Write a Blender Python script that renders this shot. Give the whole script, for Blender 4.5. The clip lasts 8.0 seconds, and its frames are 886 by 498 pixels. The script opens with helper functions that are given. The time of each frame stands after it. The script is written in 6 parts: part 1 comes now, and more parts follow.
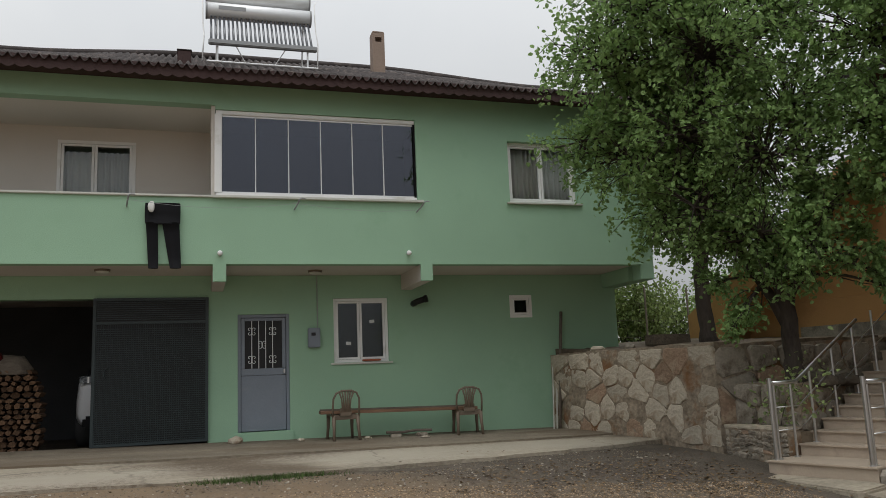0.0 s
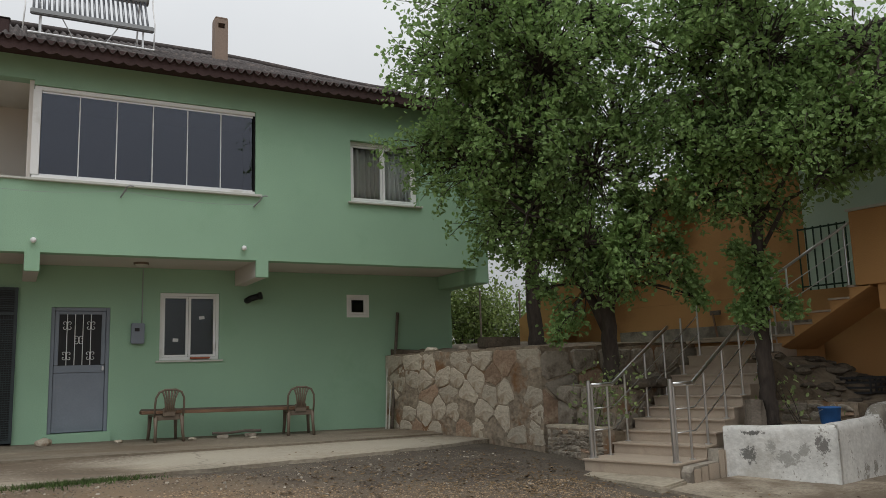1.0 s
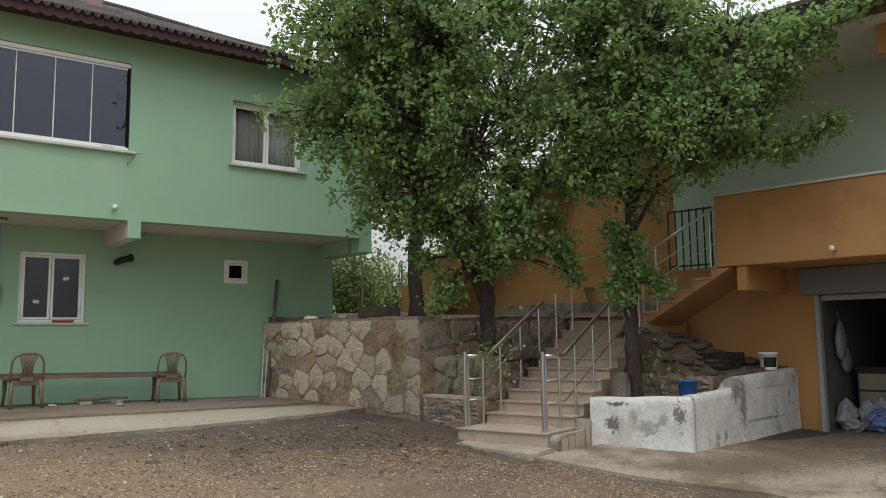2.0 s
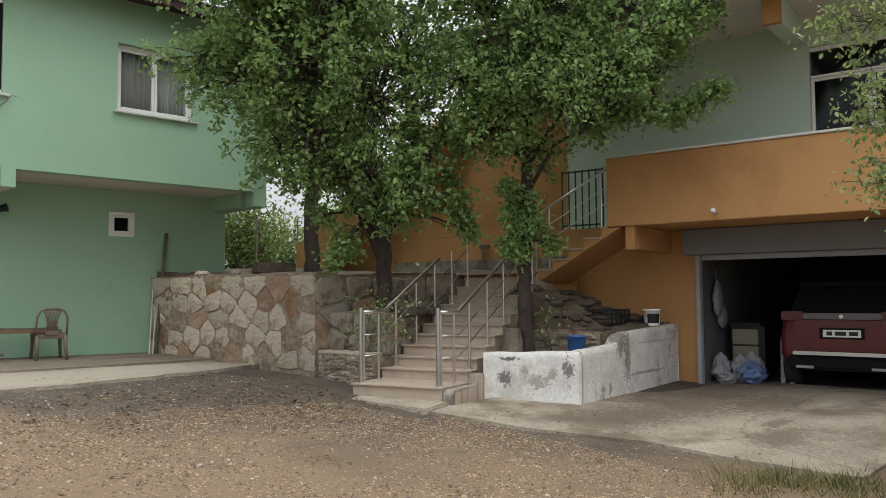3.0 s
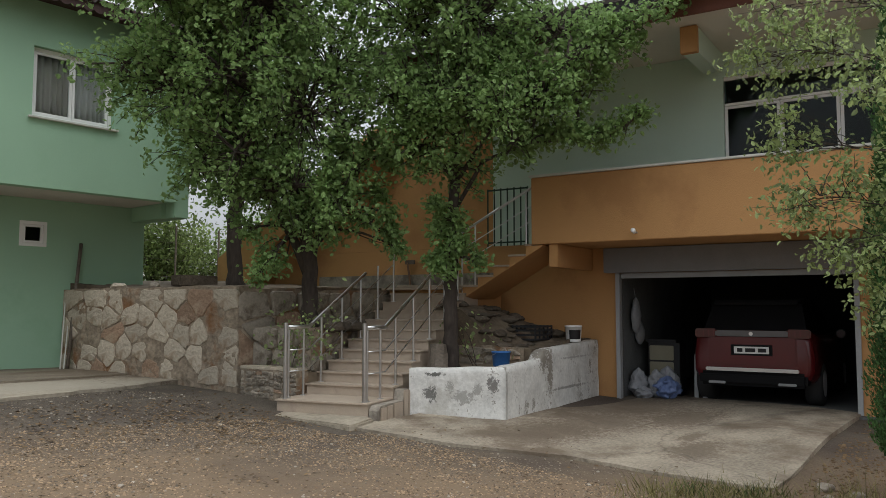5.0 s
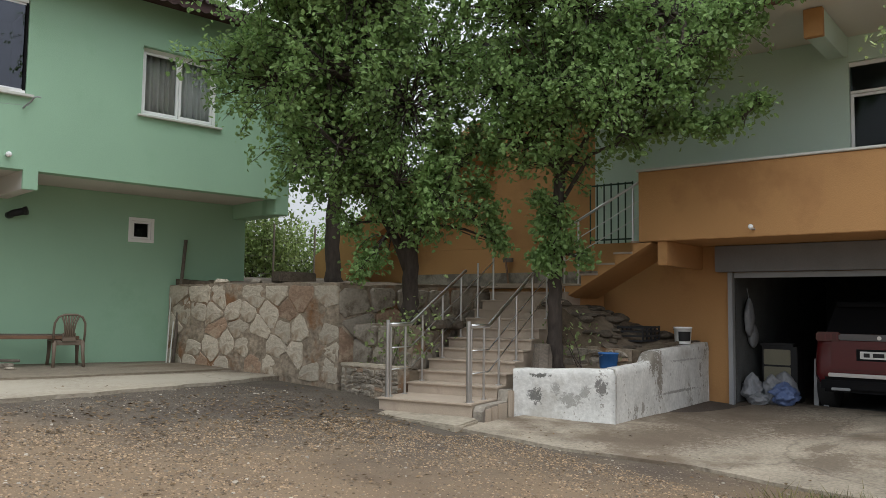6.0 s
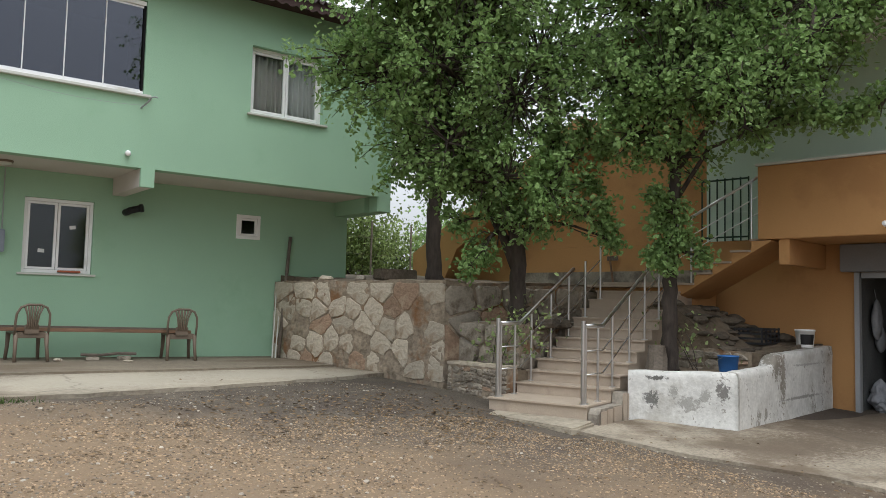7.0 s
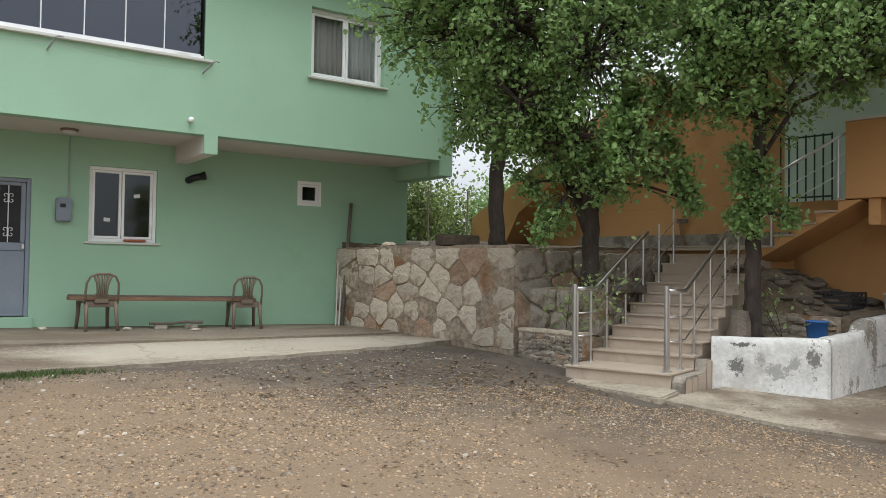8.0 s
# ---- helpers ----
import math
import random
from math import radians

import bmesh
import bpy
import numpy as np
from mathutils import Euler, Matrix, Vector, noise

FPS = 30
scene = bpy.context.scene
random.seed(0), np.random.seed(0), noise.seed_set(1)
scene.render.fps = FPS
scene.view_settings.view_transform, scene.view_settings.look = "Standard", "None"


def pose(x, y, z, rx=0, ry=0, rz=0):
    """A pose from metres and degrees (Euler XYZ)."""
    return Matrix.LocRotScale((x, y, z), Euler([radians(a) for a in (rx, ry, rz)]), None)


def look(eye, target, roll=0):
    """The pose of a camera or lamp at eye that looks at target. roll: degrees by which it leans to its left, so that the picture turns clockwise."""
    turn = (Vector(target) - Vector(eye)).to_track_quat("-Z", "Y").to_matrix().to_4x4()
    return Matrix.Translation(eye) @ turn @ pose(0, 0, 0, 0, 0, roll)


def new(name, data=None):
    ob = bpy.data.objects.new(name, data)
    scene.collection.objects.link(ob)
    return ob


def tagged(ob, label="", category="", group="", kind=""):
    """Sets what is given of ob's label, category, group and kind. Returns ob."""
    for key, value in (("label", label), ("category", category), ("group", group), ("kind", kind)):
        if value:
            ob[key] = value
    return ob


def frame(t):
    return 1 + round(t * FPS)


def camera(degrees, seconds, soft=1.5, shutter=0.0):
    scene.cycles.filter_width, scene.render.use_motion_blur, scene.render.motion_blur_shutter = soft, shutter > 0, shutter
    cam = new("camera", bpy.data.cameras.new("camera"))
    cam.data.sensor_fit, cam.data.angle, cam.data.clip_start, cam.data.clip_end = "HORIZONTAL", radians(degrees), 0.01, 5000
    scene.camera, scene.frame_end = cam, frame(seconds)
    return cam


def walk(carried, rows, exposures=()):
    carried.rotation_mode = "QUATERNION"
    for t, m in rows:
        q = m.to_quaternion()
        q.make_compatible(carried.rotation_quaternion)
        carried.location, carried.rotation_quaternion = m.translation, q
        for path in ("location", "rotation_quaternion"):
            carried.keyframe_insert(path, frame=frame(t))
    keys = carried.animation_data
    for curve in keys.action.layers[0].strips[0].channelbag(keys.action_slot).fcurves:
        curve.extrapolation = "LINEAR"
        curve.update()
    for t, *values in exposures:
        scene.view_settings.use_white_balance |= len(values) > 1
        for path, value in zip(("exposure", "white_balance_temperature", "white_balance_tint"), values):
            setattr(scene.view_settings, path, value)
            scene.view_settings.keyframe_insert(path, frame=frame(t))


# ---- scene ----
cam = camera(57.9, 8.0, soft=0.5)
PATH = [
    (0, (-0.094, 0.837, 0.766), (0.492, 2.723, 1.081), -2.4),
    (0.5, (-0.01, 0.852, 0.761), (0.754, 2.673, 1.071), -2.0),
    (1, (-0.003, 0.831, 0.772), (0.941, 2.569, 1.072), -1.8),
    (1.5, (0.028, 0.84, 0.757), (1.095, 2.508, 1.037), -1.5),
    (1.7, (0.035, 0.839, 0.755), (1.156, 2.474, 1.014), -1.1),
    (3, (0.054, 0.857, 0.748), (1.443, 2.292, 0.862), -0.4),
    (3.5, (0.015, 0.83, 0.746), (1.545, 2.113, 0.867), -0.7),
    (4, (0.044, 0.828, 0.742), (1.621, 2.051, 0.879), -0.8),
    (4.2, (0.036, 0.825, 0.742), (1.611, 2.049, 0.884), -0.7),
    (5.3, (-0.057, 0.944, 0.777), (1.418, 2.287, 0.923), 0.3),
    (5.5, (-0.061, 1.005, 0.762), (1.376, 2.389, 0.907), 0.4),
    (6, (0.011, 1.277, 0.743), (1.388, 2.721, 0.89), 0.7),
    (6.5, (0.01, 1.43, 0.728), (1.326, 2.929, 0.869), 1.0),
    (7, (-0.141, 1.668, 0.731), (1.082, 3.244, 0.871), 1.3),
    (7.5, (-0.272, 1.856, 0.755), (0.9, 3.473, 0.869), 1.6),
    (8, (-0.265, 2.144, 0.727), (0.878, 3.784, 0.78), 0.8),
]
walk(cam, [(t, look(eye, target, roll)) for t, eye, target, roll in PATH],
     exposures=((0, -0.32, 6500, 8), (1.5, -0.13, 6500, 8), (2.4, 0.32, 6450, 9), (3, 0.37, 6450, 9), (3.5, 0.04, 6400, 9), (4, -0.10, 6350, 9), (5.3, 0.07, 6300, 8), (6, 0.28, 6250, 8), (7, 0.48, 6250, 8), (8, 0.57, 6250, 8)))

# ---- light ----
world = bpy.data.worlds.new("overcast_sky")
scene.world = world
world.use_nodes = True
wn, wl = world.node_tree.nodes, world.node_tree.links
sky = wn.new("ShaderNodeTexSky")
sky.sky_type, sky.sun_disc = "NISHITA", False
sky.sun_elevation, sky.sun_rotation = radians(71), radians(207)
sky.air_density, sky.dust_density, sky.ozone_density = 1.0, 4.0, 1.0
grey = wn.new("ShaderNodeHueSaturation")
grey.inputs["Saturation"].default_value = 0.14
wl.new(sky.outputs[0], grey.inputs["Color"])
cloud = wn.new("ShaderNodeTexNoise")
cloud.inputs["Scale"].default_value, cloud.inputs["Detail"].default_value = 2.2, 5
ramp = wn.new("ShaderNodeMapRange")
ramp.inputs[1].default_value, ramp.inputs[2].default_value = 0.3, 0.7
ramp.inputs[3].default_value, ramp.inputs[4].default_value = 0.0, 1.0
wl.new(cloud.outputs[0], ramp.inputs[0])
veil = wn.new("ShaderNodeMix")
veil.data_type, veil.blend_type = "RGBA", "MIX"
veil.inputs[6].default_value, veil.inputs[7].default_value = (6.9, 7.1, 7.5, 1), (8.3, 8.4, 8.6, 1)
wl.new(ramp.outputs[0], veil.inputs[0])
both = wn.new("ShaderNodeMix")
both.data_type = "RGBA"
both.inputs[0].default_value = 0.75
wl.new(grey.outputs[0], both.inputs[6]), wl.new(veil.outputs[2], both.inputs[7])
way, up, lift, dome = (wn.new("ShaderNode" + k) for k in ("TexCoord", "SeparateXYZ", "MapRange", "VectorMath"))
wl.new(way.outputs["Generated"], up.inputs[0]), wl.new(up.outputs[2], lift.inputs[0])
lift.inputs[1].default_value, lift.inputs[2].default_value, lift.inputs[3].default_value, lift.inputs[4].default_value = 0.0, 1.0, 0.56, 2.35
dome.operation = "SCALE"
wl.new(both.outputs[2], dome.inputs[0]), wl.new(lift.outputs[0], dome.inputs["Scale"])
wl.new(dome.outputs[0], wn["Background"].inputs[0])
wn["Background"].inputs[1].default_value = 0.108
sun = new("sun", bpy.data.lights.new("sun", "SUN"))
sun.data.energy, sun.data.angle, sun.data.color = 0.55, radians(40), (1.0, 0.96, 0.9)
sun.matrix_world = look((-5, -10, 60), (4, 8, 0))


# ---- materials ----
def mat(name, colour, rough=0.8, vary=0.15, size=3.0, bump=0.15, grain=60.0, metal=0.0, stain=None, stain_amount=0.5, stain_size=1.2, each=0.0, island=0.0, stretch=(1, 1, 1), spec=0.4, trans=0.0):
    """A surface with two scales of variation, an optional second colour in stains and fine relief."""
    m = bpy.data.materials.new(name)
    m.use_nodes = True
    n, l = m.node_tree.nodes, m.node_tree.links
    b = n["Principled BSDF"]
    b.inputs["Roughness"].default_value, b.inputs["Metallic"].default_value = rough, metal
    b.inputs["Specular IOR Level"].default_value = spec
    co = n.new("ShaderNodeTexCoord")
    mp = n.new("ShaderNodeMapping")
    mp.inputs["Scale"].default_value = stretch
    geo = n.new("ShaderNodeNewGeometry")
    l.new(geo.outputs["Position"] if each == 0 else co.outputs["Object"], mp.inputs[0])
    big, fine = n.new("ShaderNodeTexNoise"), n.new("ShaderNodeTexNoise")
    big.inputs["Scale"].default_value, big.inputs["Detail"].default_value = size, 6
    fine.inputs["Scale"].default_value, fine.inputs["Detail"].default_value = grain, 4
    l.new(mp.outputs[0], big.inputs[0]), l.new(mp.outputs[0], fine.inputs[0])
    add = n.new("ShaderNodeMath")
    add.operation = "ADD"
    l.new(big.outputs[0], add.inputs[0]), l.new(fine.outputs[0], add.inputs[1])
    r = n.new("ShaderNodeMapRange")
    r.inputs[1].default_value, r.inputs[2].default_value = 0.65, 1.35
    r.inputs[3].default_value, r.inputs[4].default_value = 1 - vary, 1 + vary
    l.new(add.outputs[0], r.inputs[0])
    last = r.outputs[0]
    for amount, node, out in ((each, "ShaderNodeObjectInfo", "Random"), (island, "ShaderNodeNewGeometry", "Random Per Island")):
        if amount:
            o = n.new(node)
            q = n.new("ShaderNodeMapRange")
            q.inputs[3].default_value, q.inputs[4].default_value = 1 - amount, 1 + amount
            l.new(o.outputs[out], q.inputs[0])
            mul = n.new("ShaderNodeMath")
            mul.operation = "MULTIPLY"
            l.new(last, mul.inputs[0]), l.new(q.outputs[0], mul.inputs[1])
            last = mul.outputs[0]
    hsv = n.new("ShaderNodeHueSaturation")
    hsv.inputs["Color"].default_value = colour
    l.new(last, hsv.inputs["Value"])
    end = hsv.outputs[0]
    if stain:
        sn = n.new("ShaderNodeTexNoise")
        sn.inputs["Scale"].default_value, sn.inputs["Detail"].default_value, sn.inputs["Roughness"].default_value = stain_size, 8, 0.65
        l.new(mp.outputs[0], sn.inputs[0])
        sr = n.new("ShaderNodeMapRange")
        sr.inputs[1].default_value, sr.inputs[2].default_value = 0.62 - 0.25 * stain_amount, 0.72 - 0.2 * stain_amount
        l.new(sn.outputs[0], sr.inputs[0])
        mx = n.new("ShaderNodeMix")
        mx.data_type = "RGBA"
        l.new(sr.outputs[0], mx.inputs[0]), l.new(end, mx.inputs[6])
        mx.inputs[7].default_value = stain
        end = mx.outputs[2]
    l.new(end, b.inputs["Base Color"])
    if trans:
        tr = n.new("ShaderNodeBsdfTranslucent")
        l.new(end, tr.inputs[0])
        ms = n.new("ShaderNodeMixShader")
        ms.inputs[0].default_value = trans
        l.new(b.outputs[0], ms.inputs[1]), l.new(tr.outputs[0], ms.inputs[2])
        l.new(ms.outputs[0], n["Material Output"].inputs[0])
    if bump:
        bp = n.new("ShaderNodeBump")
        bp.inputs["Strength"].default_value, bp.inputs["Distance"].default_value = bump, 0.02
        l.new(fine.outputs[0], bp.inputs["Height"])
        l.new(bp.outputs[0], b.inputs["Normal"])
    return m


def glass(name, tint, rough=0.0, ior=1.5):
    """Window glass: a clear or tinted pane that mirrors and bends light as real glass does."""
    m = bpy.data.materials.new(name)
    m.use_nodes = True
    n, l = m.node_tree.nodes, m.node_tree.links
    n.remove(n["Principled BSDF"])
    g = n.new("ShaderNodeBsdfGlass")
    g.inputs["Color"].default_value, g.inputs["Roughness"].default_value, g.inputs["IOR"].default_value = tint, rough, ior
    l.new(g.outputs[0], n["Material Output"].inputs[0])
    return m


def peeling(m, under, size, amount):
    """Flaked patches with hard edges, gathered in places, and a few long runs of dirt."""
    n, l = m.node_tree.nodes, m.node_tree.links
    b = n["Principled BSDF"]
    old = b.inputs["Base Color"].links[0].from_socket
    geo, fine, wide, mp, run = (n.new("ShaderNode" + k) for k in ("NewGeometry", "TexNoise", "TexNoise", "Mapping", "TexNoise"))
    mp.inputs["Scale"].default_value = (5, 5, 0.7)
    for node, sc in ((fine, size), (wide, 1.3), (run, 1.6)):
        node.inputs["Scale"].default_value, node.inputs["Detail"].default_value, node.inputs["Roughness"].default_value = sc, 10, 0.68
    l.new(geo.outputs["Position"], fine.inputs[0]), l.new(geo.outputs["Position"], wide.inputs[0]), l.new(geo.outputs["Position"], mp.inputs[0]), l.new(mp.outputs[0], run.inputs[0])
    last = None
    for node, weight in ((fine, 0.55), (wide, 0.6), (run, 0.35)):
        q = n.new("ShaderNodeMath")
        q.operation = "MULTIPLY_ADD"
        q.inputs[1].default_value = weight
        l.new(node.outputs[0], q.inputs[0])
        if last:
            l.new(last, q.inputs[2])
        else:
            q.inputs[2].default_value = 0
        last = q.outputs[0]
    r = n.new("ShaderNodeMapRange")
    r.inputs[1].default_value, r.inputs[2].default_value, r.inputs[3].default_value, r.inputs[4].default_value = amount, amount + 0.025, 0.0, 0.85
    l.new(last, r.inputs[0])
    mx = n.new("ShaderNodeMix")
    mx.data_type = "RGBA"
    mx.inputs[7].default_value = under
    l.new(r.outputs[0], mx.inputs[0]), l.new(old, mx.inputs[6]), l.new(mx.outputs[2], b.inputs["Base Color"])


M_GREEN = mat("green_render", (0.328, 0.512, 0.36, 1), 0.9, 0.07, 0.9, 0.2, 90, stain=(0.29, 0.475, 0.315, 1), stain_amount=0.2, stain_size=0.5)
M_SOFFIT = mat("soffit_paint", (0.60, 0.555, 0.52, 1), 0.9, 0.08, 1.2, 0.15, 80)
M_CREAM = mat("cream_render", (0.68, 0.64, 0.59, 1), 0.9, 0.06, 1.0, 0.2, 80)
M_ORANGE = mat("orange_render", (0.485, 0.265, 0.108, 1), 0.9, 0.10, 0.8, 0.25, 80, stain=(0.41, 0.215, 0.088, 1), stain_amount=0.35, stain_size=0.9)
M_PALE = mat("pale_green_render", (0.57, 0.71, 0.62, 1), 0.9, 0.06, 0.9, 0.2, 80)
M_CEIL = mat("ceiling_paint", (0.72, 0.71, 0.66, 1), 0.9, 0.06, 0.9, 0.1, 80)
M_BROWN = mat("brown_trim", (0.16, 0.065, 0.045, 1), 0.75, 0.15, 3, 0.15, 60)
M_ROOF = mat("roof_sheet", (0.055, 0.045, 0.043, 1), 0.85, 0.4, 2.2, 0.3, 40, stain=(0.125, 0.10, 0.09, 1), stain_amount=0.42, stain_size=2.5, stretch=(1, 0.4, 1))
M_FASCIA = mat("fascia_sheet", (0.055, 0.029, 0.027, 1), 0.75, 0.25, 3, 0.2, 40)
M_WHITE = mat("white_plastic", (0.88, 0.88, 0.87, 1), 0.45, 0.04, 3, 0.02, 60, stain=(0.68, 0.67, 0.63, 1), stain_amount=0.1)
M_SILL = mat("pale_stone_sill", (0.62, 0.62, 0.57, 1), 0.7, 0.1, 5, 0.1, 80)
M_GLASS = glass("window_glass", (0.94, 0.96, 0.96, 1), ior=1.45)
M_DIMGLASS = glass("dim_window_glass", (0.7, 0.74, 0.74, 1), ior=1.3)
M_TINT = glass("tinted_glass", (0.38, 0.40, 0.46, 1), ior=2.5)
# unlit inner walls, floor and ceilings: their shade is put into this dark colour
M_DARK = mat("interior_shade_grey", (0.06, 0.062, 0.065, 1), 0.9, 0.2, 2, 0.1, 40)
# room walls, dimness painted into their grey; the far shed roof shares it
M_ROOM = mat("room_shade_roof_grey", (0.10, 0.10, 0.105, 1), 0.9, 0.1, 2, 0.1, 40)
# garage floor and side walls, darkened in colour for the shade inside
M_GARAGE = mat("garage_shade_plaster", (0.115, 0.12, 0.12, 1), 0.95, 0.3, 2, 0.2, 40)
M_CURTAIN = mat("net_curtain", (0.78, 0.77, 0.75, 1), 0.95, 0.1, 6, 0.1, 120, trans=0.3)
M_BLUEDOOR = mat("grey_blue_steel", (0.22, 0.25, 0.295, 1), 0.5, 0.1, 2.5, 0.05, 60, stain=(0.25, 0.27, 0.31, 1), stain_amount=0.35, stain_size=1.5)
M_GATE = mat("dark_steel_mesh", (0.030, 0.043, 0.046, 1), 0.42, 0.25, 3, 0.1, 60)
M_BLACK = mat("black_paint", (0.012, 0.012, 0.013, 1), 0.5, 0.2, 4, 0.05, 60)
M_CHROME = mat("stainless_steel", (0.62, 0.62, 0.62, 1), 0.28, 0.08, 4, 0.02, 90, metal=1.0)
M_ALU = mat("aluminium", (0.80, 0.81, 0.82, 1), 0.4, 0.06, 4, 0.02, 90, metal=0.25)
M_TUBE = mat("dark_glass_tube", (0.10, 0.105, 0.12, 1), 0.12, 0.1, 4, 0, 90, spec=0.8)
M_CONC = mat("concrete", (0.345, 0.30, 0.232, 1), 0.92, 0.36, 1.4, 0.9, 28, stain=(0.145, 0.108, 0.075, 1), stain_amount=0.56, stain_size=0.62, stretch=(0.5, 1.0, 1))
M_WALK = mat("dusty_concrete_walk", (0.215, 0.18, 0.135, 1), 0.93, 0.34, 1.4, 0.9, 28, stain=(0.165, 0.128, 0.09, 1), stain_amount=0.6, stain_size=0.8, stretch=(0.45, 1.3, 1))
M_ROLLER = mat("grey_roller_box", (0.20, 0.20, 0.205, 1), 0.55, 0.12, 3, 0.05, 60)
M_DRAWER = mat("beige_drawer_front", (0.27, 0.25, 0.18, 1), 0.6, 0.12, 4, 0.05, 60)
M_CONC2 = mat("concrete_drive", (0.32, 0.275, 0.212, 1), 0.92, 0.4, 1.6, 0.9, 28, stain=(0.165, 0.127, 0.09, 1), stain_amount=0.52, stain_size=0.75)
M_STEP = mat("beige_stone_step", (0.44, 0.36, 0.282, 1), 0.6, 0.12, 4, 0.12, 70, stain=(0.36, 0.29, 0.23, 1), stain_amount=0.4, stain_size=2.0)
M_STEPSIDE = mat("old_concrete", (0.32, 0.285, 0.235, 1), 0.95, 0.25, 3, 0.6, 30, stain=(0.17, 0.145, 0.12, 1), stain_amount=0.5, stain_size=2.5)
M_MORTAR = mat("rubble_mortar", (0.29, 0.235, 0.175, 1), 0.97, 0.45, 6, 1.0, 16, stain=(0.235, 0.125, 0.062, 1), stain_amount=0.42, stain_size=1.7)
M_STONE = mat("limestone", (0.50, 0.435, 0.345, 1), 0.93, 0.22, 5, 0.9, 24, stain=(0.29, 0.215, 0.145, 1), stain_amount=0.42, stain_size=3.2, each=0.16)
M_STONE_RED = mat("ochre_stone", (0.33, 0.225, 0.155, 1), 0.93, 0.25, 6, 0.9, 24, stain=(0.40, 0.31, 0.22, 1), stain_amount=0.4, stain_size=3.0, each=0.25)
M_STONE_GREY = mat("weathered_limestone", (0.33, 0.29, 0.235, 1), 0.95, 0.22, 6, 0.8, 26, stain=(0.16, 0.13, 0.10, 1), stain_amount=0.5, stain_size=3.5, each=0.25)
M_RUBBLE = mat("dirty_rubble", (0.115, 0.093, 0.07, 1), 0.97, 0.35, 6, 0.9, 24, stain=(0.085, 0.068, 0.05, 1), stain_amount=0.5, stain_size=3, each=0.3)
M_WHITEWASH = mat("peeling_whitewash", (0.62, 0.61, 0.58, 1), 0.93, 0.18, 4, 0.35, 22, stain=(0.45, 0.43, 0.39, 1), stain_amount=0.42, stain_size=1.6)
peeling(M_WHITEWASH, (0.27, 0.25, 0.215, 1), 20, 0.815)


def blot(m, at, size, colour, ragged=1.5, strength=0.85, edge=0.05):
    """One patch of bare or dirty render with a ragged outline, at its place on the wall."""
    n, l = m.node_tree.nodes, m.node_tree.links
    b = n["Principled BSDF"]
    old = b.inputs["Base Color"].links[0].from_socket
    geo, shift, far, rag, add, r, mx = (n.new("ShaderNode" + k) for k in ("NewGeometry", "VectorMath", "VectorMath", "TexNoise", "Math", "MapRange", "Mix"))
    shift.operation, far.operation = "MULTIPLY_ADD", "LENGTH"
    shift.inputs[1].default_value = tuple(1 / c for c in size)
    shift.inputs[2].default_value = tuple(-a / c for a, c in zip(at, size))
    rag.inputs["Scale"].default_value, rag.inputs["Detail"].default_value, rag.inputs["Roughness"].default_value = 16, 10, 0.82
    l.new(geo.outputs["Position"], shift.inputs[0]), l.new(shift.outputs[0], far.inputs[0]), l.new(geo.outputs["Position"], rag.inputs[0])
    add.operation, add.inputs[1].default_value = "MULTIPLY_ADD", ragged * 4
    l.new(rag.outputs[0], add.inputs[0]), l.new(far.outputs["Value"], add.inputs[2])
    r.inputs[1].default_value, r.inputs[2].default_value, r.inputs[3].default_value, r.inputs[4].default_value = 1 + ragged * 2 - edge, 1 + ragged * 2 + edge, strength, 0.0
    l.new(add.outputs[0], r.inputs[0])
    mx.data_type = "RGBA"
    mx.inputs[7].default_value = colour
    l.new(r.outputs[0], mx.inputs[0]), l.new(old, mx.inputs[6]), l.new(mx.outputs[2], b.inputs["Base Color"])


# swept pale concrete, trodden earth over the apron and a damp seam along the walk
for at, size in (((0.15, 11.8, -0.27), (0.6, 0.9, 1.0)), ((0.7, 11.1, -0.27), (0.6, 0.7, 1.0)), ((-2.5, 13.05, -0.27), (2.6, 0.3, 1.0)), ((0.4, 12.9, -0.27), (2.2, 0.35, 1.0)), ((4.2, 13.0, -0.15), (2.6, 0.14, 1.0))):
    blot(M_CONC, at, size, (0.125, 0.092, 0.064, 1), 0.8, 0.85, 0.35)
for at, size in (((-1.6, 11.2, -0.22), (1.3, 0.8, 1.0)), ((2.6, 11.9, -0.28), (1.5, 0.75, 1.0)), ((5.2, 12.2, -0.3), (1.4, 0.6, 1.0))):
    blot(M_CONC, at, size, (0.41, 0.365, 0.295, 1), 1.0, 0.8, 0.4)
# dirt trodden and driven over the drive
for at, size in (((11.2, 6.9, -0.7), (1.3, 1.1, 1.0)), ((9.4, 6.2, -0.7), (1.1, 0.55, 1.0)), ((10.6, 5.5, -0.7), (0.9, 0.4, 1.0)), ((8.2, 6.3, -0.6), (0.9, 0.5, 1.0)), ((8.7, 4.6, -0.65), (0.5, 0.25, 1.0)), ((9.3, 4.9, -0.65), (0.3, 0.12, 1.0))):
    blot(M_CONC2, at, size, (0.14, 0.106, 0.075, 1), 1.2, 0.75, 0.3)
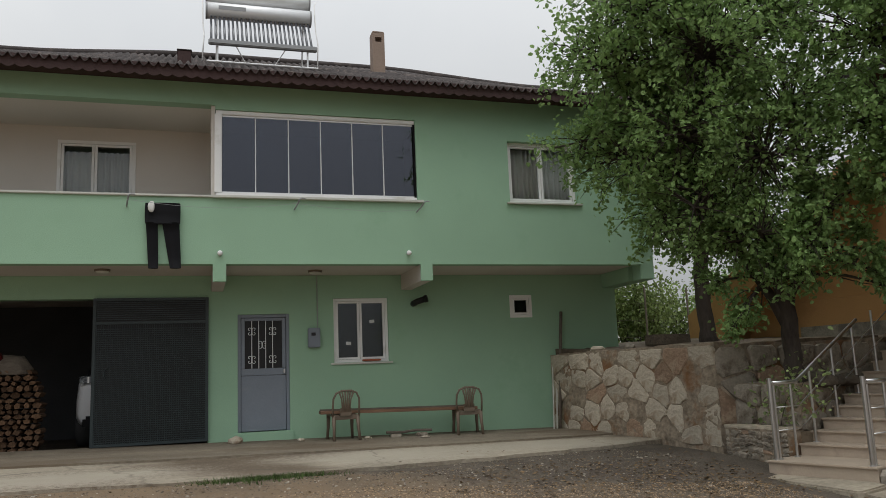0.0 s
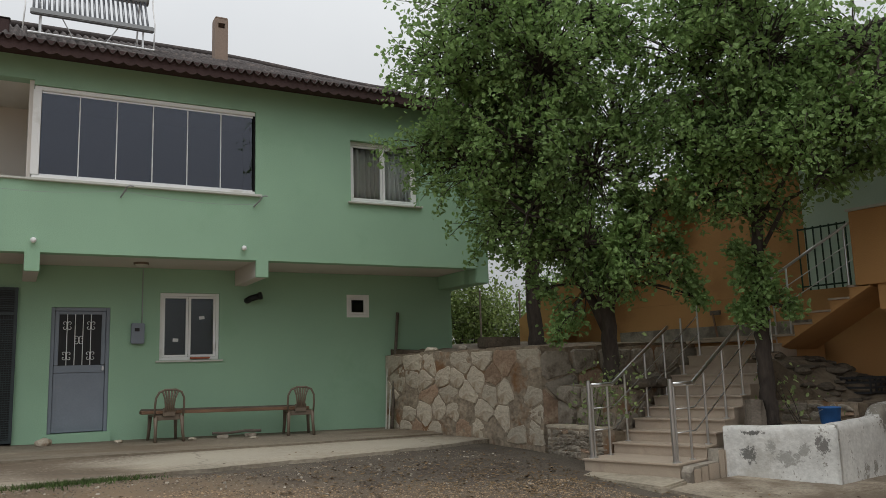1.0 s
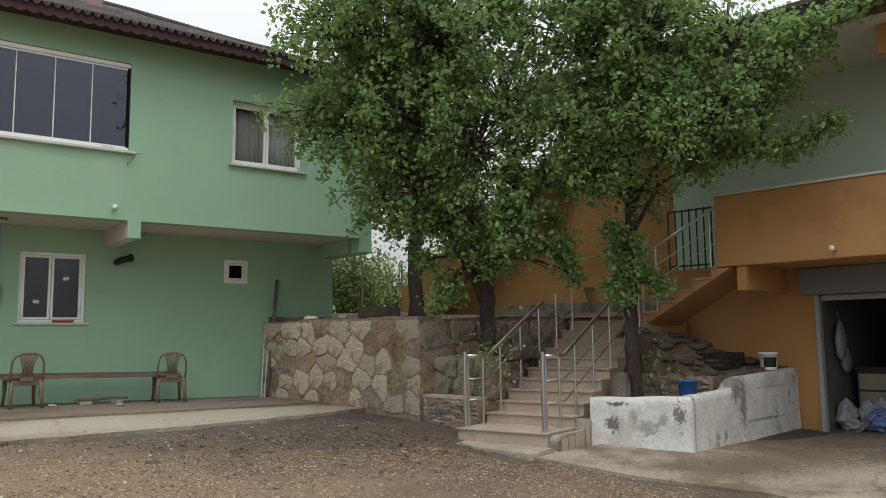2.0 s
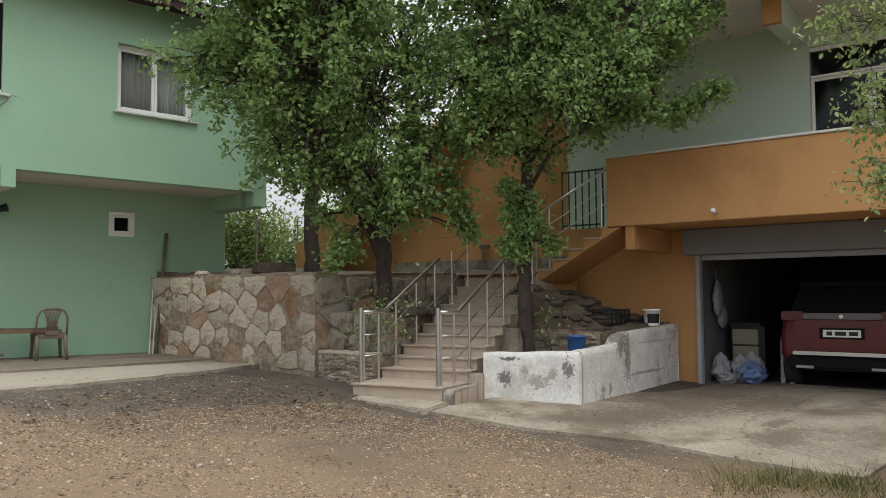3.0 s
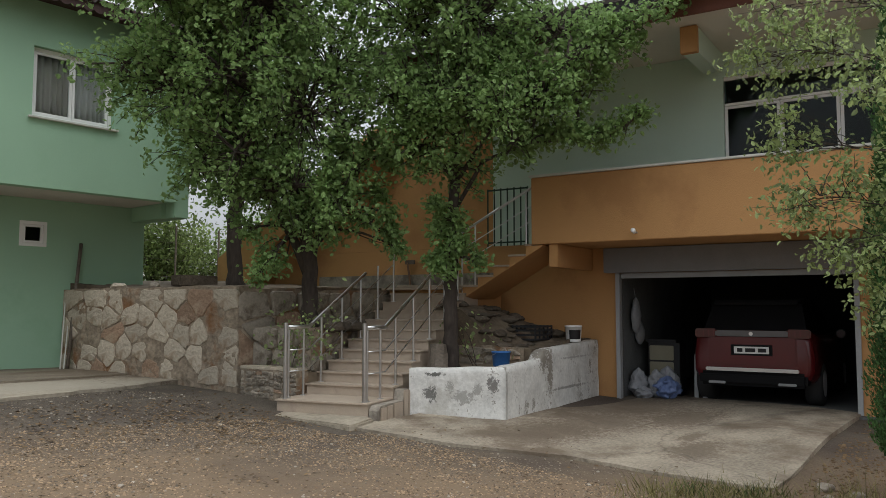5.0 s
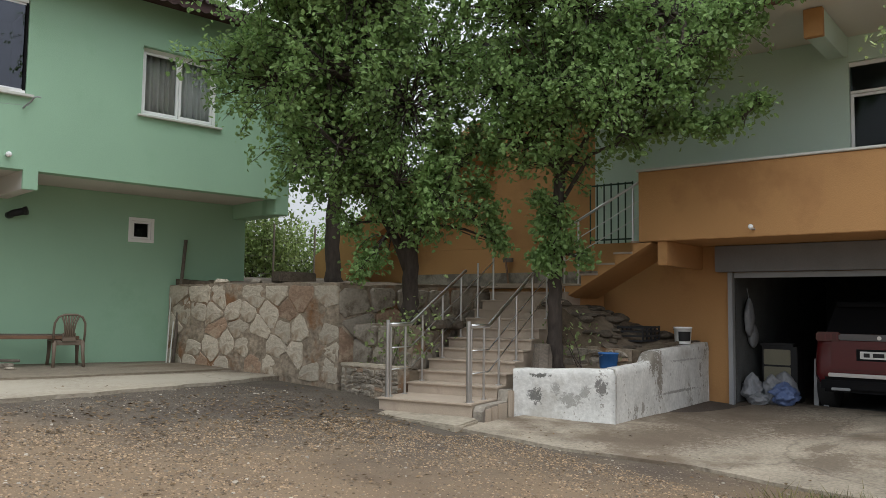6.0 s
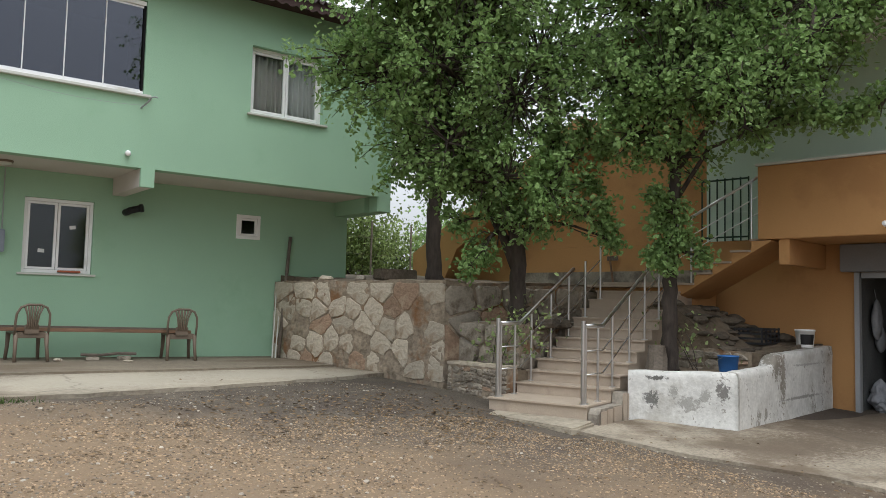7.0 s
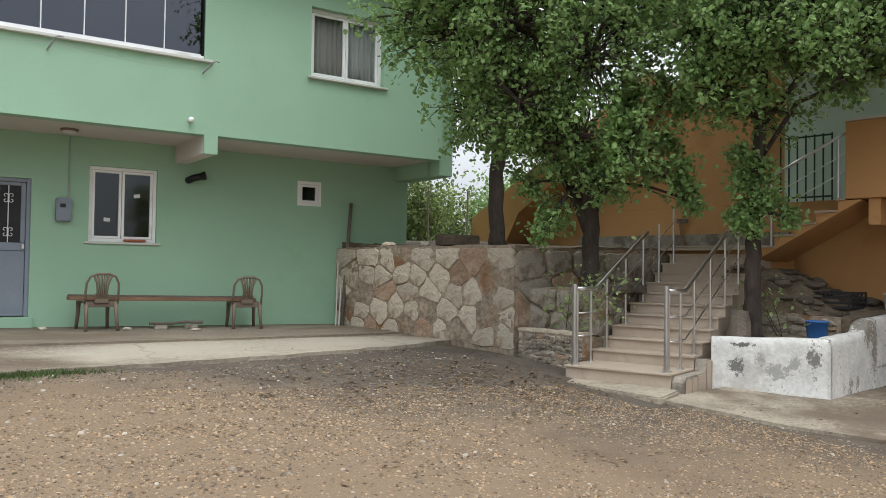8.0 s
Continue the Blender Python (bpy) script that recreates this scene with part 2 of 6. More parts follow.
# bare patches and dirty runs on the planter
for at, size, tone in (((8.02, 7.92, -0.36), (0.07, 0.10, 0.08), (0.10, 0.098, 0.09, 1)), ((8.04, 7.88, -0.10), (0.09, 0.13, 0.022), (0.06, 0.058, 0.05, 1)),
                       ((8.46, 7.23, -0.22), (0.05, 0.07, 0.10), (0.13, 0.12, 0.11, 1)), ((8.24, 7.57, -0.40), (0.10, 0.15, 0.08), (0.32, 0.31, 0.285, 1)), ((8.35, 7.40, -0.30), (0.05, 0.08, 0.07), (0.32, 0.31, 0.285, 1)), ((8.15, 7.71, -0.27), (0.04, 0.06, 0.07), (0.32, 0.31, 0.285, 1)),
                       ((9.75, 7.27, 0.10), (0.15, 0.3, 0.20), (0.19, 0.165, 0.13, 1)), ((9.95, 7.3, -0.12), (0.085, 0.3, 0.36), (0.23, 0.20, 0.165, 1)), ((9.45, 7.22, 0.14), (0.16, 0.3, 0.09), (0.27, 0.24, 0.2, 1)),
                       ((10.6, 7.41, -0.42), (0.75, 0.3, 0.018), (0.27, 0.26, 0.24, 1)), ((10.9, 7.46, 0.02), (0.5, 0.3, 0.014), (0.36, 0.35, 0.33, 1))):
    blot(M_WHITEWASH, at, size, tone)
M_EARTH = mat("garden_earth", (0.13, 0.10, 0.07, 1), 0.97, 0.35, 3, 0.9, 20, stain=(0.21, 0.165, 0.115, 1), stain_amount=0.45, stain_size=1.2)
M_BARK = mat("dark_bark", (0.06, 0.048, 0.04, 1), 0.95, 0.45, 5, 1.0, 22, stretch=(1, 1, 0.25))
M_LEAF = mat("pear_leaf", (0.245, 0.365, 0.135, 1), 0.55, 0.4, 1.3, 0, 60, island=0.3, trans=0.5, spec=0.2)
M_LEAF_Y = mat("yellowing_leaf", (0.29, 0.365, 0.15, 1), 0.5, 0.2, 1.5, 0, 60, island=0.5, trans=0.4, spec=0.3)
M_SHRUB = mat("shrub_leaf", (0.19, 0.25, 0.085, 1), 0.6, 0.3, 0.7, 0, 60, island=0.5, trans=0.35, spec=0.3)
M_CYPRESS = mat("cypress_leaf", (0.075, 0.15, 0.05, 1), 0.7, 0.3, 1.5, 0, 60, island=0.5, trans=0.15, spec=0.2)
M_GRASS = mat("dry_grass", (0.20, 0.18, 0.075, 1), 0.8, 0.3, 2, 0, 40, island=0.5, trans=0.3)
M_WEED = mat("green_weed", (0.06, 0.095, 0.025, 1), 0.8, 0.3, 2, 0, 40, island=0.5, trans=0.3)
M_PEBBLE = mat("pale_pebble", (0.20, 0.165, 0.125, 1), 0.9, 0.2, 8, 0.2, 60, island=0.5)
M_PEBBLE_DARK = mat("dark_pebble", (0.105, 0.082, 0.062, 1), 0.9, 0.2, 8, 0.2, 60, island=0.4)
M_GRAVEL = mat("tan_gravel", (0.26, 0.185, 0.115, 1), 0.92, 0.2, 8, 0.2, 60, island=0.65)
M_CHIP = mat("white_chip", (0.38, 0.34, 0.28, 1), 0.9, 0.2, 8, 0.2, 60, island=0.3)
M_LITTER = mat("fallen_leaf", (0.14, 0.09, 0.045, 1), 0.85, 0.2, 8, 0, 60, island=0.5)
M_CHAIR = mat("brown_plastic", (0.165, 0.125, 0.09, 1), 0.5, 0.1, 5, 0.05, 80)
M_WOOD = mat("plank_wood", (0.20, 0.115, 0.07, 1), 0.75, 0.3, 5, 0.3, 40, stretch=(0.15, 1, 1))
M_OLDWOOD = mat("weathered_wood", (0.15, 0.125, 0.10, 1), 0.9, 0.35, 6, 0.5, 40, stretch=(0.3, 1, 1))
M_LOG = mat("firewood", (0.12, 0.068, 0.038, 1), 0.9, 0.3, 8, 0.5, 40, each=0.35)
M_CLOTH = mat("black_cloth", (0.005, 0.005, 0.007, 1), 0.95, 0.3, 6, 0.3, 150)
M_CARRED = mat("dark_red_lacquer", (0.095, 0.008, 0.010, 1), 0.25, 0.05, 2, 0, 90, spec=0.6)
M_CARGREY = mat("silver_lacquer", (0.55, 0.56, 0.58, 1), 0.3, 0.05, 2, 0, 90, spec=0.6)
# real black trim, and the black that stands for shade over the cars' tops
M_CARBLACK = mat("trim_and_shade_black", (0.008, 0.008, 0.009, 1), 0.7, 0.1, 4, 0.05, 60, spec=0.15)
M_TYRE = mat("tyre_rubber", (0.032, 0.032, 0.033, 1), 0.9, 0.2, 6, 0.2, 60)
M_REDLAMP = mat("red_lamp_glass", (0.075, 0.006, 0.007, 1), 0.15, 0.1, 4, 0, 60, spec=0.7)
M_BLUE = mat("blue_plastic", (0.035, 0.13, 0.36, 1), 0.45, 0.12, 6, 0.03, 60)
M_BAG = mat("pale_plastic_bag", (0.27, 0.28, 0.30, 1), 0.4, 0.15, 8, 0.3, 25)
M_BAGBLUE = mat("blue_plastic_bag", (0.12, 0.17, 0.33, 1), 0.4, 0.3, 8, 0.3, 25)
M_CRATE = mat("dark_crate", (0.022, 0.022, 0.024, 1), 0.6, 0.2, 5, 0.05, 60)
M_TERRA = mat("terracotta", (0.40, 0.12, 0.06, 1), 0.85, 0.15, 5, 0.2, 60)
M_GREENRAIL = mat("green_painted_iron", (0.018, 0.05, 0.033, 1), 0.5, 0.15, 4, 0.05, 60)
M_SHUTTER = mat("grey_shutter", (0.33, 0.34, 0.35, 1), 0.5, 0.08, 3, 0.05, 60)
M_PAPER = mat("white_paper", (0.75, 0.75, 0.73, 1), 0.85, 0.05, 6, 0.05, 60)
M_CHIM = mat("chimney_render", (0.30, 0.225, 0.18, 1), 0.9, 0.15, 3, 0.3, 50)


# ---- builders ----
def part(name, bm, material, parent=None, label="", smooth=False):
    me = bpy.data.meshes.new(name)
    bm.to_mesh(me)
    bm.free()
    me.materials.append(material)
    if smooth:
        me.polygons.foreach_set("use_smooth", [True] * len(me.polygons))
    ob = new(name, me)
    if parent:
        ob.parent = parent
    return tagged(ob, label)


def raw(name, verts, faces, material, parent=None, label="", smooth=False):
    me = bpy.data.meshes.new(name)
    me.from_pydata(verts, [], faces)
    me.update()
    me.materials.append(material)
    if smooth:
        me.polygons.foreach_set("use_smooth", [True] * len(me.polygons))
    ob = new(name, me)
    if parent:
        ob.parent = parent
    return tagged(ob, label)


def thing(name, label, category, m=None, group="", kind=""):
    ob = new(name)
    ob.empty_display_size = 0.1
    if m is not None:
        ob.matrix_world = m
    return tagged(ob, label, category, group, kind)


def box(bm, x0, x1, y0, y1, z0, z1, bevel=0.0, m=None):
    g = bmesh.ops.create_cube(bm, size=1.0)["verts"]
    for v in g:
        v.co = Vector(((x0 + x1) / 2 + v.co.x * (x1 - x0), (y0 + y1) / 2 + v.co.y * (y1 - y0), (z0 + z1) / 2 + v.co.z * (z1 - z0)))
    if bevel:
        e = {e for v in g for e in v.link_edges}
        g = list({v for f in bmesh.ops.bevel(bm, geom=list(e), offset=bevel, segments=2, affect="EDGES")["faces"] for v in f.verts} | {v for v in g if v.is_valid})
    if m is not None:
        bmesh.ops.transform(bm, matrix=m, verts=[v for v in g if v.is_valid])
    return bm


def tube(bm, pts, radii, seg=10, cap=True):
    """A tapered round tube along a line of points."""
    pts = [Vector(p) for p in pts]
    if not isinstance(radii, (list, tuple)):
        radii = [radii] * len(pts)
    rings = []
    up = None
    for i, p in enumerate(pts):
        d = (pts[min(i + 1, len(pts) - 1)] - pts[max(i - 1, 0)]).normalized()
        if up is None:
            up = d.orthogonal()
        a = (up - d * up.dot(d)).normalized()
        up = a
        b = d.cross(a)
        rings.append([bm.verts.new(p + (a * math.cos(2 * math.pi * k / seg) + b * math.sin(2 * math.pi * k / seg)) * radii[i]) for k in range(seg)])
    for r, s in zip(rings, rings[1:]):
        for k in range(seg):
            bm.faces.new((r[k], r[(k + 1) % seg], s[(k + 1) % seg], s[k]))
    if cap:
        bm.faces.new(rings[0][::-1]), bm.faces.new(rings[-1])
    return bm


def prism(bm, outline, d0, d1, axis="y"):
    """A flat outline, given in the two other axes, drawn out along an axis from d0 to d1."""
    def put(a, b, d):
        return {"y": (a, d, b), "x": (d, a, b), "z": (a, b, d)}[axis]
    f = [bm.verts.new(put(a, b, d0)) for a, b in outline]
    g = [bm.verts.new(put(a, b, d1)) for a, b in outline]
    bm.faces.new(f), bm.faces.new(g[::-1])
    for i in range(len(f)):
        j = (i + 1) % len(f)
        bm.faces.new((f[j], f[i], g[i], g[j]))
    bmesh.ops.recalc_face_normals(bm, faces=bm.faces[:])
    return bm


def lathe(bm, profile, seg=20, centre=(0, 0, 0)):
    rings = [[bm.verts.new((centre[0] + r * math.cos(2 * math.pi * k / seg), centre[1] + r * math.sin(2 * math.pi * k / seg), centre[2] + z)) for k in range(seg)] for r, z in profile]
    for a, b in zip(rings, rings[1:]):
        for k in range(seg):
            bm.faces.new((a[k], a[(k + 1) % seg], b[(k + 1) % seg], b[k]))
    bm.faces.new(rings[0][::-1]), bm.faces.new(rings[-1])
    return bm


def pierced(bm, axis, at0, at1, u0, u1, z0, z1, holes):
    """A wall of thickness at0 to at1 across its axis, with openings (u0, u1, z0, z1) through it."""
    us = sorted({u0, u1, *[min(max(h[i], u0), u1) for h in holes for i in (0, 1)]})
    zs = sorted({z0, z1, *[min(max(h[i], z0), z1) for h in holes for i in (2, 3)]})

    def solid(i, j):
        if not (0 <= i < len(us) - 1 and 0 <= j < len(zs) - 1):
            return False
        u, z = (us[i] + us[i + 1]) / 2, (zs[j] + zs[j + 1]) / 2
        return not any(h[0] < u < h[1] and h[2] < z < h[3] for h in holes)
    made = {}

    def vert(u, z, d):
        key = (round(u, 5), round(z, 5), round(d, 5))
        if key not in made:
            made[key] = bm.verts.new((u, d, z) if axis == "y" else (d, u, z))
        return made[key]
    for i in range(len(us) - 1):
        for j in range(len(zs) - 1):
            if solid(i, j):
                a, b, c, d = us[i], us[i + 1], zs[j], zs[j + 1]
                for w in (at0, at1):
                    bm.faces.new([vert(a, c, w), vert(b, c, w), vert(b, d, w), vert(a, d, w)])
                for di, dj, p, q in ((-1, 0, (a, c), (a, d)), (1, 0, (b, c), (b, d)), (0, -1, (a, c), (b, c)), (0, 1, (a, d), (b, d))):
                    if not solid(i + di, j + dj):
                        bm.faces.new([vert(*p, at0), vert(*q, at0), vert(*q, at1), vert(*p, at1)])
    bmesh.ops.recalc_face_normals(bm, faces=bm.faces[:])
    return bm


def B():
    return bmesh.new()


def smooth_step(a, b, x):
    t = min(max((x - a) / (b - a), 0), 1)
    return t * t * (3 - 2 * t)


def ground_z(x, y):
    """The height of the sloping yard."""
    zx = -0.06 * (min(max(x, 1.5), 7) - 3)
    zy = 0.062 * (min(max(y, -6), 9.8) - 8.45)
    base = -0.38 + zx + zy
    edge = terrace_z(x, min(max(y, 10.6), 12.2)) - 0.05
    base += (edge - base) * smooth_step(9.2, 10.7, y) * (1 - smooth_step(6.6, 7.4, x))
    base += 0.15 * smooth_step(8.2, 10.5, x) * (1 - smooth_step(3.8, 5.5, y))
    return base + 0.02 * noise.noise((x * 0.5, y * 0.5, 0)) + 0.006 * noise.noise((x * 3, y * 3, 5))


def terrace_z(x, y):
    return -0.18 - 0.016 * min(max(x, -3), 7) - 0.017 * (14.5 - y)


# ---- ground and setting ----
def ground_sheet():
    xs = [-400, -150, -60, -30, -18, -12] + [-9 + 0.35 * i for i in range(70)] + [18, 24, 32, 60, 150, 400]
    ys = [-400, -150, -60, -25, -14, -8] + [-5 + 0.35 * i for i in range(62)] + [20, 26, 40, 80, 160, 400]
    verts = [(x, y, ground_z(x, y)) for y in ys for x in xs]
    n = len(xs)
    faces = [(j * n + i, j * n + i + 1, (j + 1) * n + i + 1, (j + 1) * n + i) for j in range(len(ys) - 1) for i in range(n - 1)]
    return tagged(raw("ground", verts, faces, M_GROUND, None, smooth=True), "gravelly brown yard ground with pale stone chips", "ground", kind="structure")


def yard_material():
    m = mat("yard_gravel", (0.098, 0.080, 0.062, 1), 0.97, 0.42, 1.4, 1.0, 38, stain=(0.078, 0.060, 0.047, 1), stain_amount=0.5, stain_size=0.8)
    n, l = m.node_tree.nodes, m.node_tree.links
    b = n["Principled BSDF"]
    old = b.inputs["Base Color"].links[0].from_socket
    geo = n.new("ShaderNodeNewGeometry")
    # tan gravel lies in the open middle of the yard, grey earth nearer the house
    axes, wide, sum1, near = n.new("ShaderNodeSeparateXYZ"), n.new("ShaderNodeTexNoise"), n.new("ShaderNodeMath"), n.new("ShaderNodeMapRange")
    l.new(geo.outputs["Position"], axes.inputs[0]), l.new(geo.outputs["Position"], wide.inputs[0])
    wide.inputs["Scale"].default_value, wide.inputs["Detail"].default_value = 0.8, 8
    sum1.operation, sum1.inputs[1].default_value = "MULTIPLY_ADD", 6.0
    across = n.new("ShaderNodeMath")
    across.operation, across.inputs[1].default_value = "MULTIPLY_ADD", 0.8
    l.new(axes.outputs[0], across.inputs[0]), l.new(axes.outputs[1], across.inputs[2])
    l.new(wide.outputs[0], sum1.inputs[0]), l.new(across.outputs[0], sum1.inputs[2])
    near.inputs[1].default_value, near.inputs[2].default_value, near.inputs[3].default_value, near.inputs[4].default_value = 12.0, 15.2, 0.85, 0.0
    l.new(sum1.outputs[0], near.inputs[0])
    tan = n.new("ShaderNodeMix")
    tan.data_type = "RGBA"
    tan.inputs[7].default_value = (0.215, 0.150, 0.092, 1)
    l.new(near.outputs[0], tan.inputs[0]), l.new(old, tan.inputs[6])
    old = tan.outputs[2]
    v = n.new("ShaderNodeTexVoronoi")
    v.inputs["Scale"].default_value = 30
    l.new(geo.outputs["Position"], v.inputs["Vector"])
    r = n.new("ShaderNodeMapRange")
    r.inputs[1].default_value, r.inputs[2].default_value, r.inputs[3].default_value, r.inputs[4].default_value = 0.1, 0.28, 0.5, 0
    l.new(v.outputs["Distance"], r.inputs[0])
    pick = n.new("ShaderNodeMath")
    pick.operation = "GREATER_THAN"
    pick.inputs[1].default_value = 0.62
    sep = n.new("ShaderNodeSeparateColor")
    l.new(v.outputs["Color"], sep.inputs[0]), l.new(sep.outputs[0], pick.inputs[0])
    mul = n.new("ShaderNodeMath")
    mul.operation = "MULTIPLY"
    l.new(r.outputs[0], mul.inputs[0]), l.new(pick.outputs[0], mul.inputs[1])
    mx = n.new("ShaderNodeMix")
    mx.data_type = "RGBA"
    mx.inputs[7].default_value = (0.25, 0.205, 0.155, 1)
    l.new(mul.outputs[0], mx.inputs[0]), l.new(old, mx.inputs[6]), l.new(mx.outputs[2], b.inputs["Base Color"])
    return m


def cracked(m, scale, dark):
    """Thin wandering cracks through a cast slab."""
    n, l = m.node_tree.nodes, m.node_tree.links
    b = n["Principled BSDF"]
    old = b.inputs["Base Color"].links[0].from_socket
    geo, warp, add, v, r, mx = (n.new("ShaderNode" + k) for k in ("NewGeometry", "TexNoise", "VectorMath", "TexVoronoi", "MapRange", "Mix"))
    warp.inputs["Scale"].default_value, warp.inputs["Detail"].default_value = 2.5, 6
    add.operation = "MULTIPLY_ADD"
    add.inputs[1].default_value = (0.5, 0.5, 0.0)
    l.new(geo.outputs["Position"], warp.inputs[0]), l.new(warp.outputs["Color"], add.inputs[0]), l.new(geo.outputs["Position"], add.inputs[2])
    v.feature = "DISTANCE_TO_EDGE"
    v.inputs["Scale"].default_value = scale
    l.new(add.outputs[0], v.inputs["Vector"])
    r.inputs[1].default_value, r.inputs[2].default_value, r.inputs[3].default_value, r.inputs[4].default_value = 0.001, 0.009, 0.4, 0.0
    l.new(v.outputs["Distance"], r.inputs[0])
    mx.data_type = "RGBA"
    mx.inputs[7].default_value = dark
    l.new(r.outputs[0], mx.inputs[0]), l.new(old, mx.inputs[6]), l.new(mx.outputs[2], b.inputs["Base Color"])


cracked(M_CONC, 0.33, (0.09, 0.075, 0.06, 1))
cracked(M_CONC2, 0.3, (0.075, 0.062, 0.05, 1))
M_GROUND = yard_material()
ground_sheet()


def slab_between(name, near, far, height, thick, material, label, category, n=40, m=8, wobble=0.0):
    """A cast slab between two edge lines, following a height; its edges go down by its thickness."""
    def along(line, t):
        f = t * (len(line) - 1)
        i = min(int(f), len(line) - 2)
        return Vector(line[i]).lerp(Vector(line[i + 1]), f - i)
    verts, faces = [], []
    for j in range(m + 1):
        for i in range(n + 1):
            p = along(near, i / n).lerp(along(far, i / n), j / m)
            if wobble and j == 0:
                p += Vector((noise.noise((p.x * 2.1, p.y * 2.1, 3)), noise.noise((p.x * 2.1, p.y * 2.1, 9)))) * wobble
            verts.append((p.x, p.y, height(p.x, p.y)))
    k = n + 1
    for j in range(m):
        for i in range(n):
            faces.append((j * k + i, j * k + i + 1, (j + 1) * k + i + 1, (j + 1) * k + i))
    rim = [i for i in range(k)] + [j * k + n for j in range(1, m + 1)] + [m * k + i for i in range(n - 1, -1, -1)] + [j * k for j in range(m - 1, 0, -1)]
    low = len(verts)
    verts += [(verts[i][0], verts[i][1], verts[i][2] - thick) for i in rim]
    for a in range(len(rim)):
        b = (a + 1) % len(rim)
        faces.append((rim[b], rim[a], low + a, low + b))
    return tagged(raw(name, verts, faces, material), label, category, kind="structure")


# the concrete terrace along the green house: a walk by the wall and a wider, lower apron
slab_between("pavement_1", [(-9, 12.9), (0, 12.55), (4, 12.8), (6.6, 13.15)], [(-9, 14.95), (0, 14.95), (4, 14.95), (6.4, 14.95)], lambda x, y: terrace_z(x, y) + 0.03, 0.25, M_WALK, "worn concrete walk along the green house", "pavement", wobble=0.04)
slab_between("pavement_2", [(-9, 10.5), (-0.4, 10.25), (2.8, 10.85), (4.8, 11.3), (6.82, 12.1)], [(-9, 12.95), (0, 12.6), (3, 12.8), (5, 12.95), (6.6, 13.2)], terrace_z, 0.3, M_CONC, "pale cracked concrete apron before the house", "pavement", wobble=0.12)
slab_between("driveway", [(6.4, 7.9), (6.65, 6.75), (6.98, 6.1), (7.32, 5.45), (7.45, 4.6), (7.55, 4.0), (7.74, 3.44)], [(12.6, 8.5), (13.0, 7.2), (13.0, 6.4), (13.0, 5.6), (13.0, 4.8), (12.8, 4.2), (12.6, 3.78)], lambda x, y: ground_z(x, y) * (1 - smooth_step(8.5, 11.5, x)) - 0.74 * smooth_step(8.5, 11.5, x) + 0.035, 0.25, M_CONC2, "stained concrete driveway before the garage", "driveway", wobble=0.05)


# ---- green house ----
house = thing("house", "two-storey green rendered house with a brown corrugated roof", "house")
YU, YL, Z1, Z2 = 13.48, 14.88, 2.62, 5.52
part("upper_wall", pierced(B(), "y", YU, YU + 0.22, -9, 7.58, Z1, Z2, [(-8.6, 0.16, 3.66, 5.17), (0.16, 3.425, 3.70, 5.10), (5.09, 6.40, 3.71, 4.81)]), M_GREEN, house)
part("end_pier", box(B(), 7.582, 7.86, YU + 0.06, YU + 0.36, 2.36, Z2 - 0.02, 0.012), M_GREEN, house)
part("end_beam", box(B(), 7.50, 7.855, YU + 0.363, YL + 0.1, 2.36, Z1 + 0.1, 0.01), M_GREEN, house)
part("side_wall", box(B(), 7.60, 7.84, YU + 0.37, 22, Z1 + 0.11, Z2), M_GREEN, house)
part("lower_wall", pierced(B(), "y", YL, YL + 0.25, -9, 7.77, -0.6, Z1 + 0.002, [(-8.4, 0.085, -0.7, 2.25), (0.565, 1.43, -0.02, 1.955), (2.20, 3.185, 1.085, 2.215), (5.535, 5.985, 1.81, 2.235)]), M_GREEN, house)
part("lower_side_wall", box(B(), 7.52, 7.77, YL + 0.252, 22, -0.6, Z1 + 0.0), M_GREEN, house)
part("floor_slab", box(B(), -9, 7.49, YU + 0.222, 22, Z1 + 0.004, Z1 + 0.16), M_SOFFIT, house, "beige painted soffit of the jetty")
for x in (0.13, 3.44):
    part("beam_nose", box(B(), x, x + 0.2, YU - 0.012, YU + 0.05, 2.345, Z1 + 0.02, 0.006), M_GREEN, house)
    part("cantilever_beam", box(B(), x + 0.003, x + 0.197, YU + 0.051, YL - 0.002, 2.35, Z1 + 0.02, 0.006), M_SOFFIT, house, "beige painted cantilever beam")
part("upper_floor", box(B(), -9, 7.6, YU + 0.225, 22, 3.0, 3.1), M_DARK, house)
part("balcony_back_wall", pierced(B(), "y", 15.0, 15.2, -9, 7.5, 2.8, Z2 - 0.1, [(-2.33, -1.11, 3.95, 4.93)]), M_CREAM, house)
part("balcony_ceiling", box(B(), -9, 7.5, YU + 0.225, 22, 5.172, 5.25), M_CEIL, house)
part("balcony_end_wall", box(B(), 0.10, 0.16, YU + 0.05, 14.998, 3.1, 5.17), M_CREAM, house)
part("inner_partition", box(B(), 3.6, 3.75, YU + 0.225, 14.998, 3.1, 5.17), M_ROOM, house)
part("back_wall", box(B(), -9, 7.8, 21.8, 22, -0.6, Z2), M_CREAM, house)
part("west_wall", box(B(), -9.2, -9.0, YU, 22, -0.6, Z2), M_CREAM, house)
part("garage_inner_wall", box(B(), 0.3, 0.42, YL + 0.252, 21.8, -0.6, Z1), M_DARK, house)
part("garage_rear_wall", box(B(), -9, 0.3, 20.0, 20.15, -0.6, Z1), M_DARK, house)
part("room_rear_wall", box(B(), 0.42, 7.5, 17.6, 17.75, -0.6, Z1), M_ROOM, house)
part("parapet_sill", box(B(), -9, 0.14, YU - 0.04, YU + 0.24, 3.66, 3.695, 0.008), M_SILL, house, "pale stone coping")


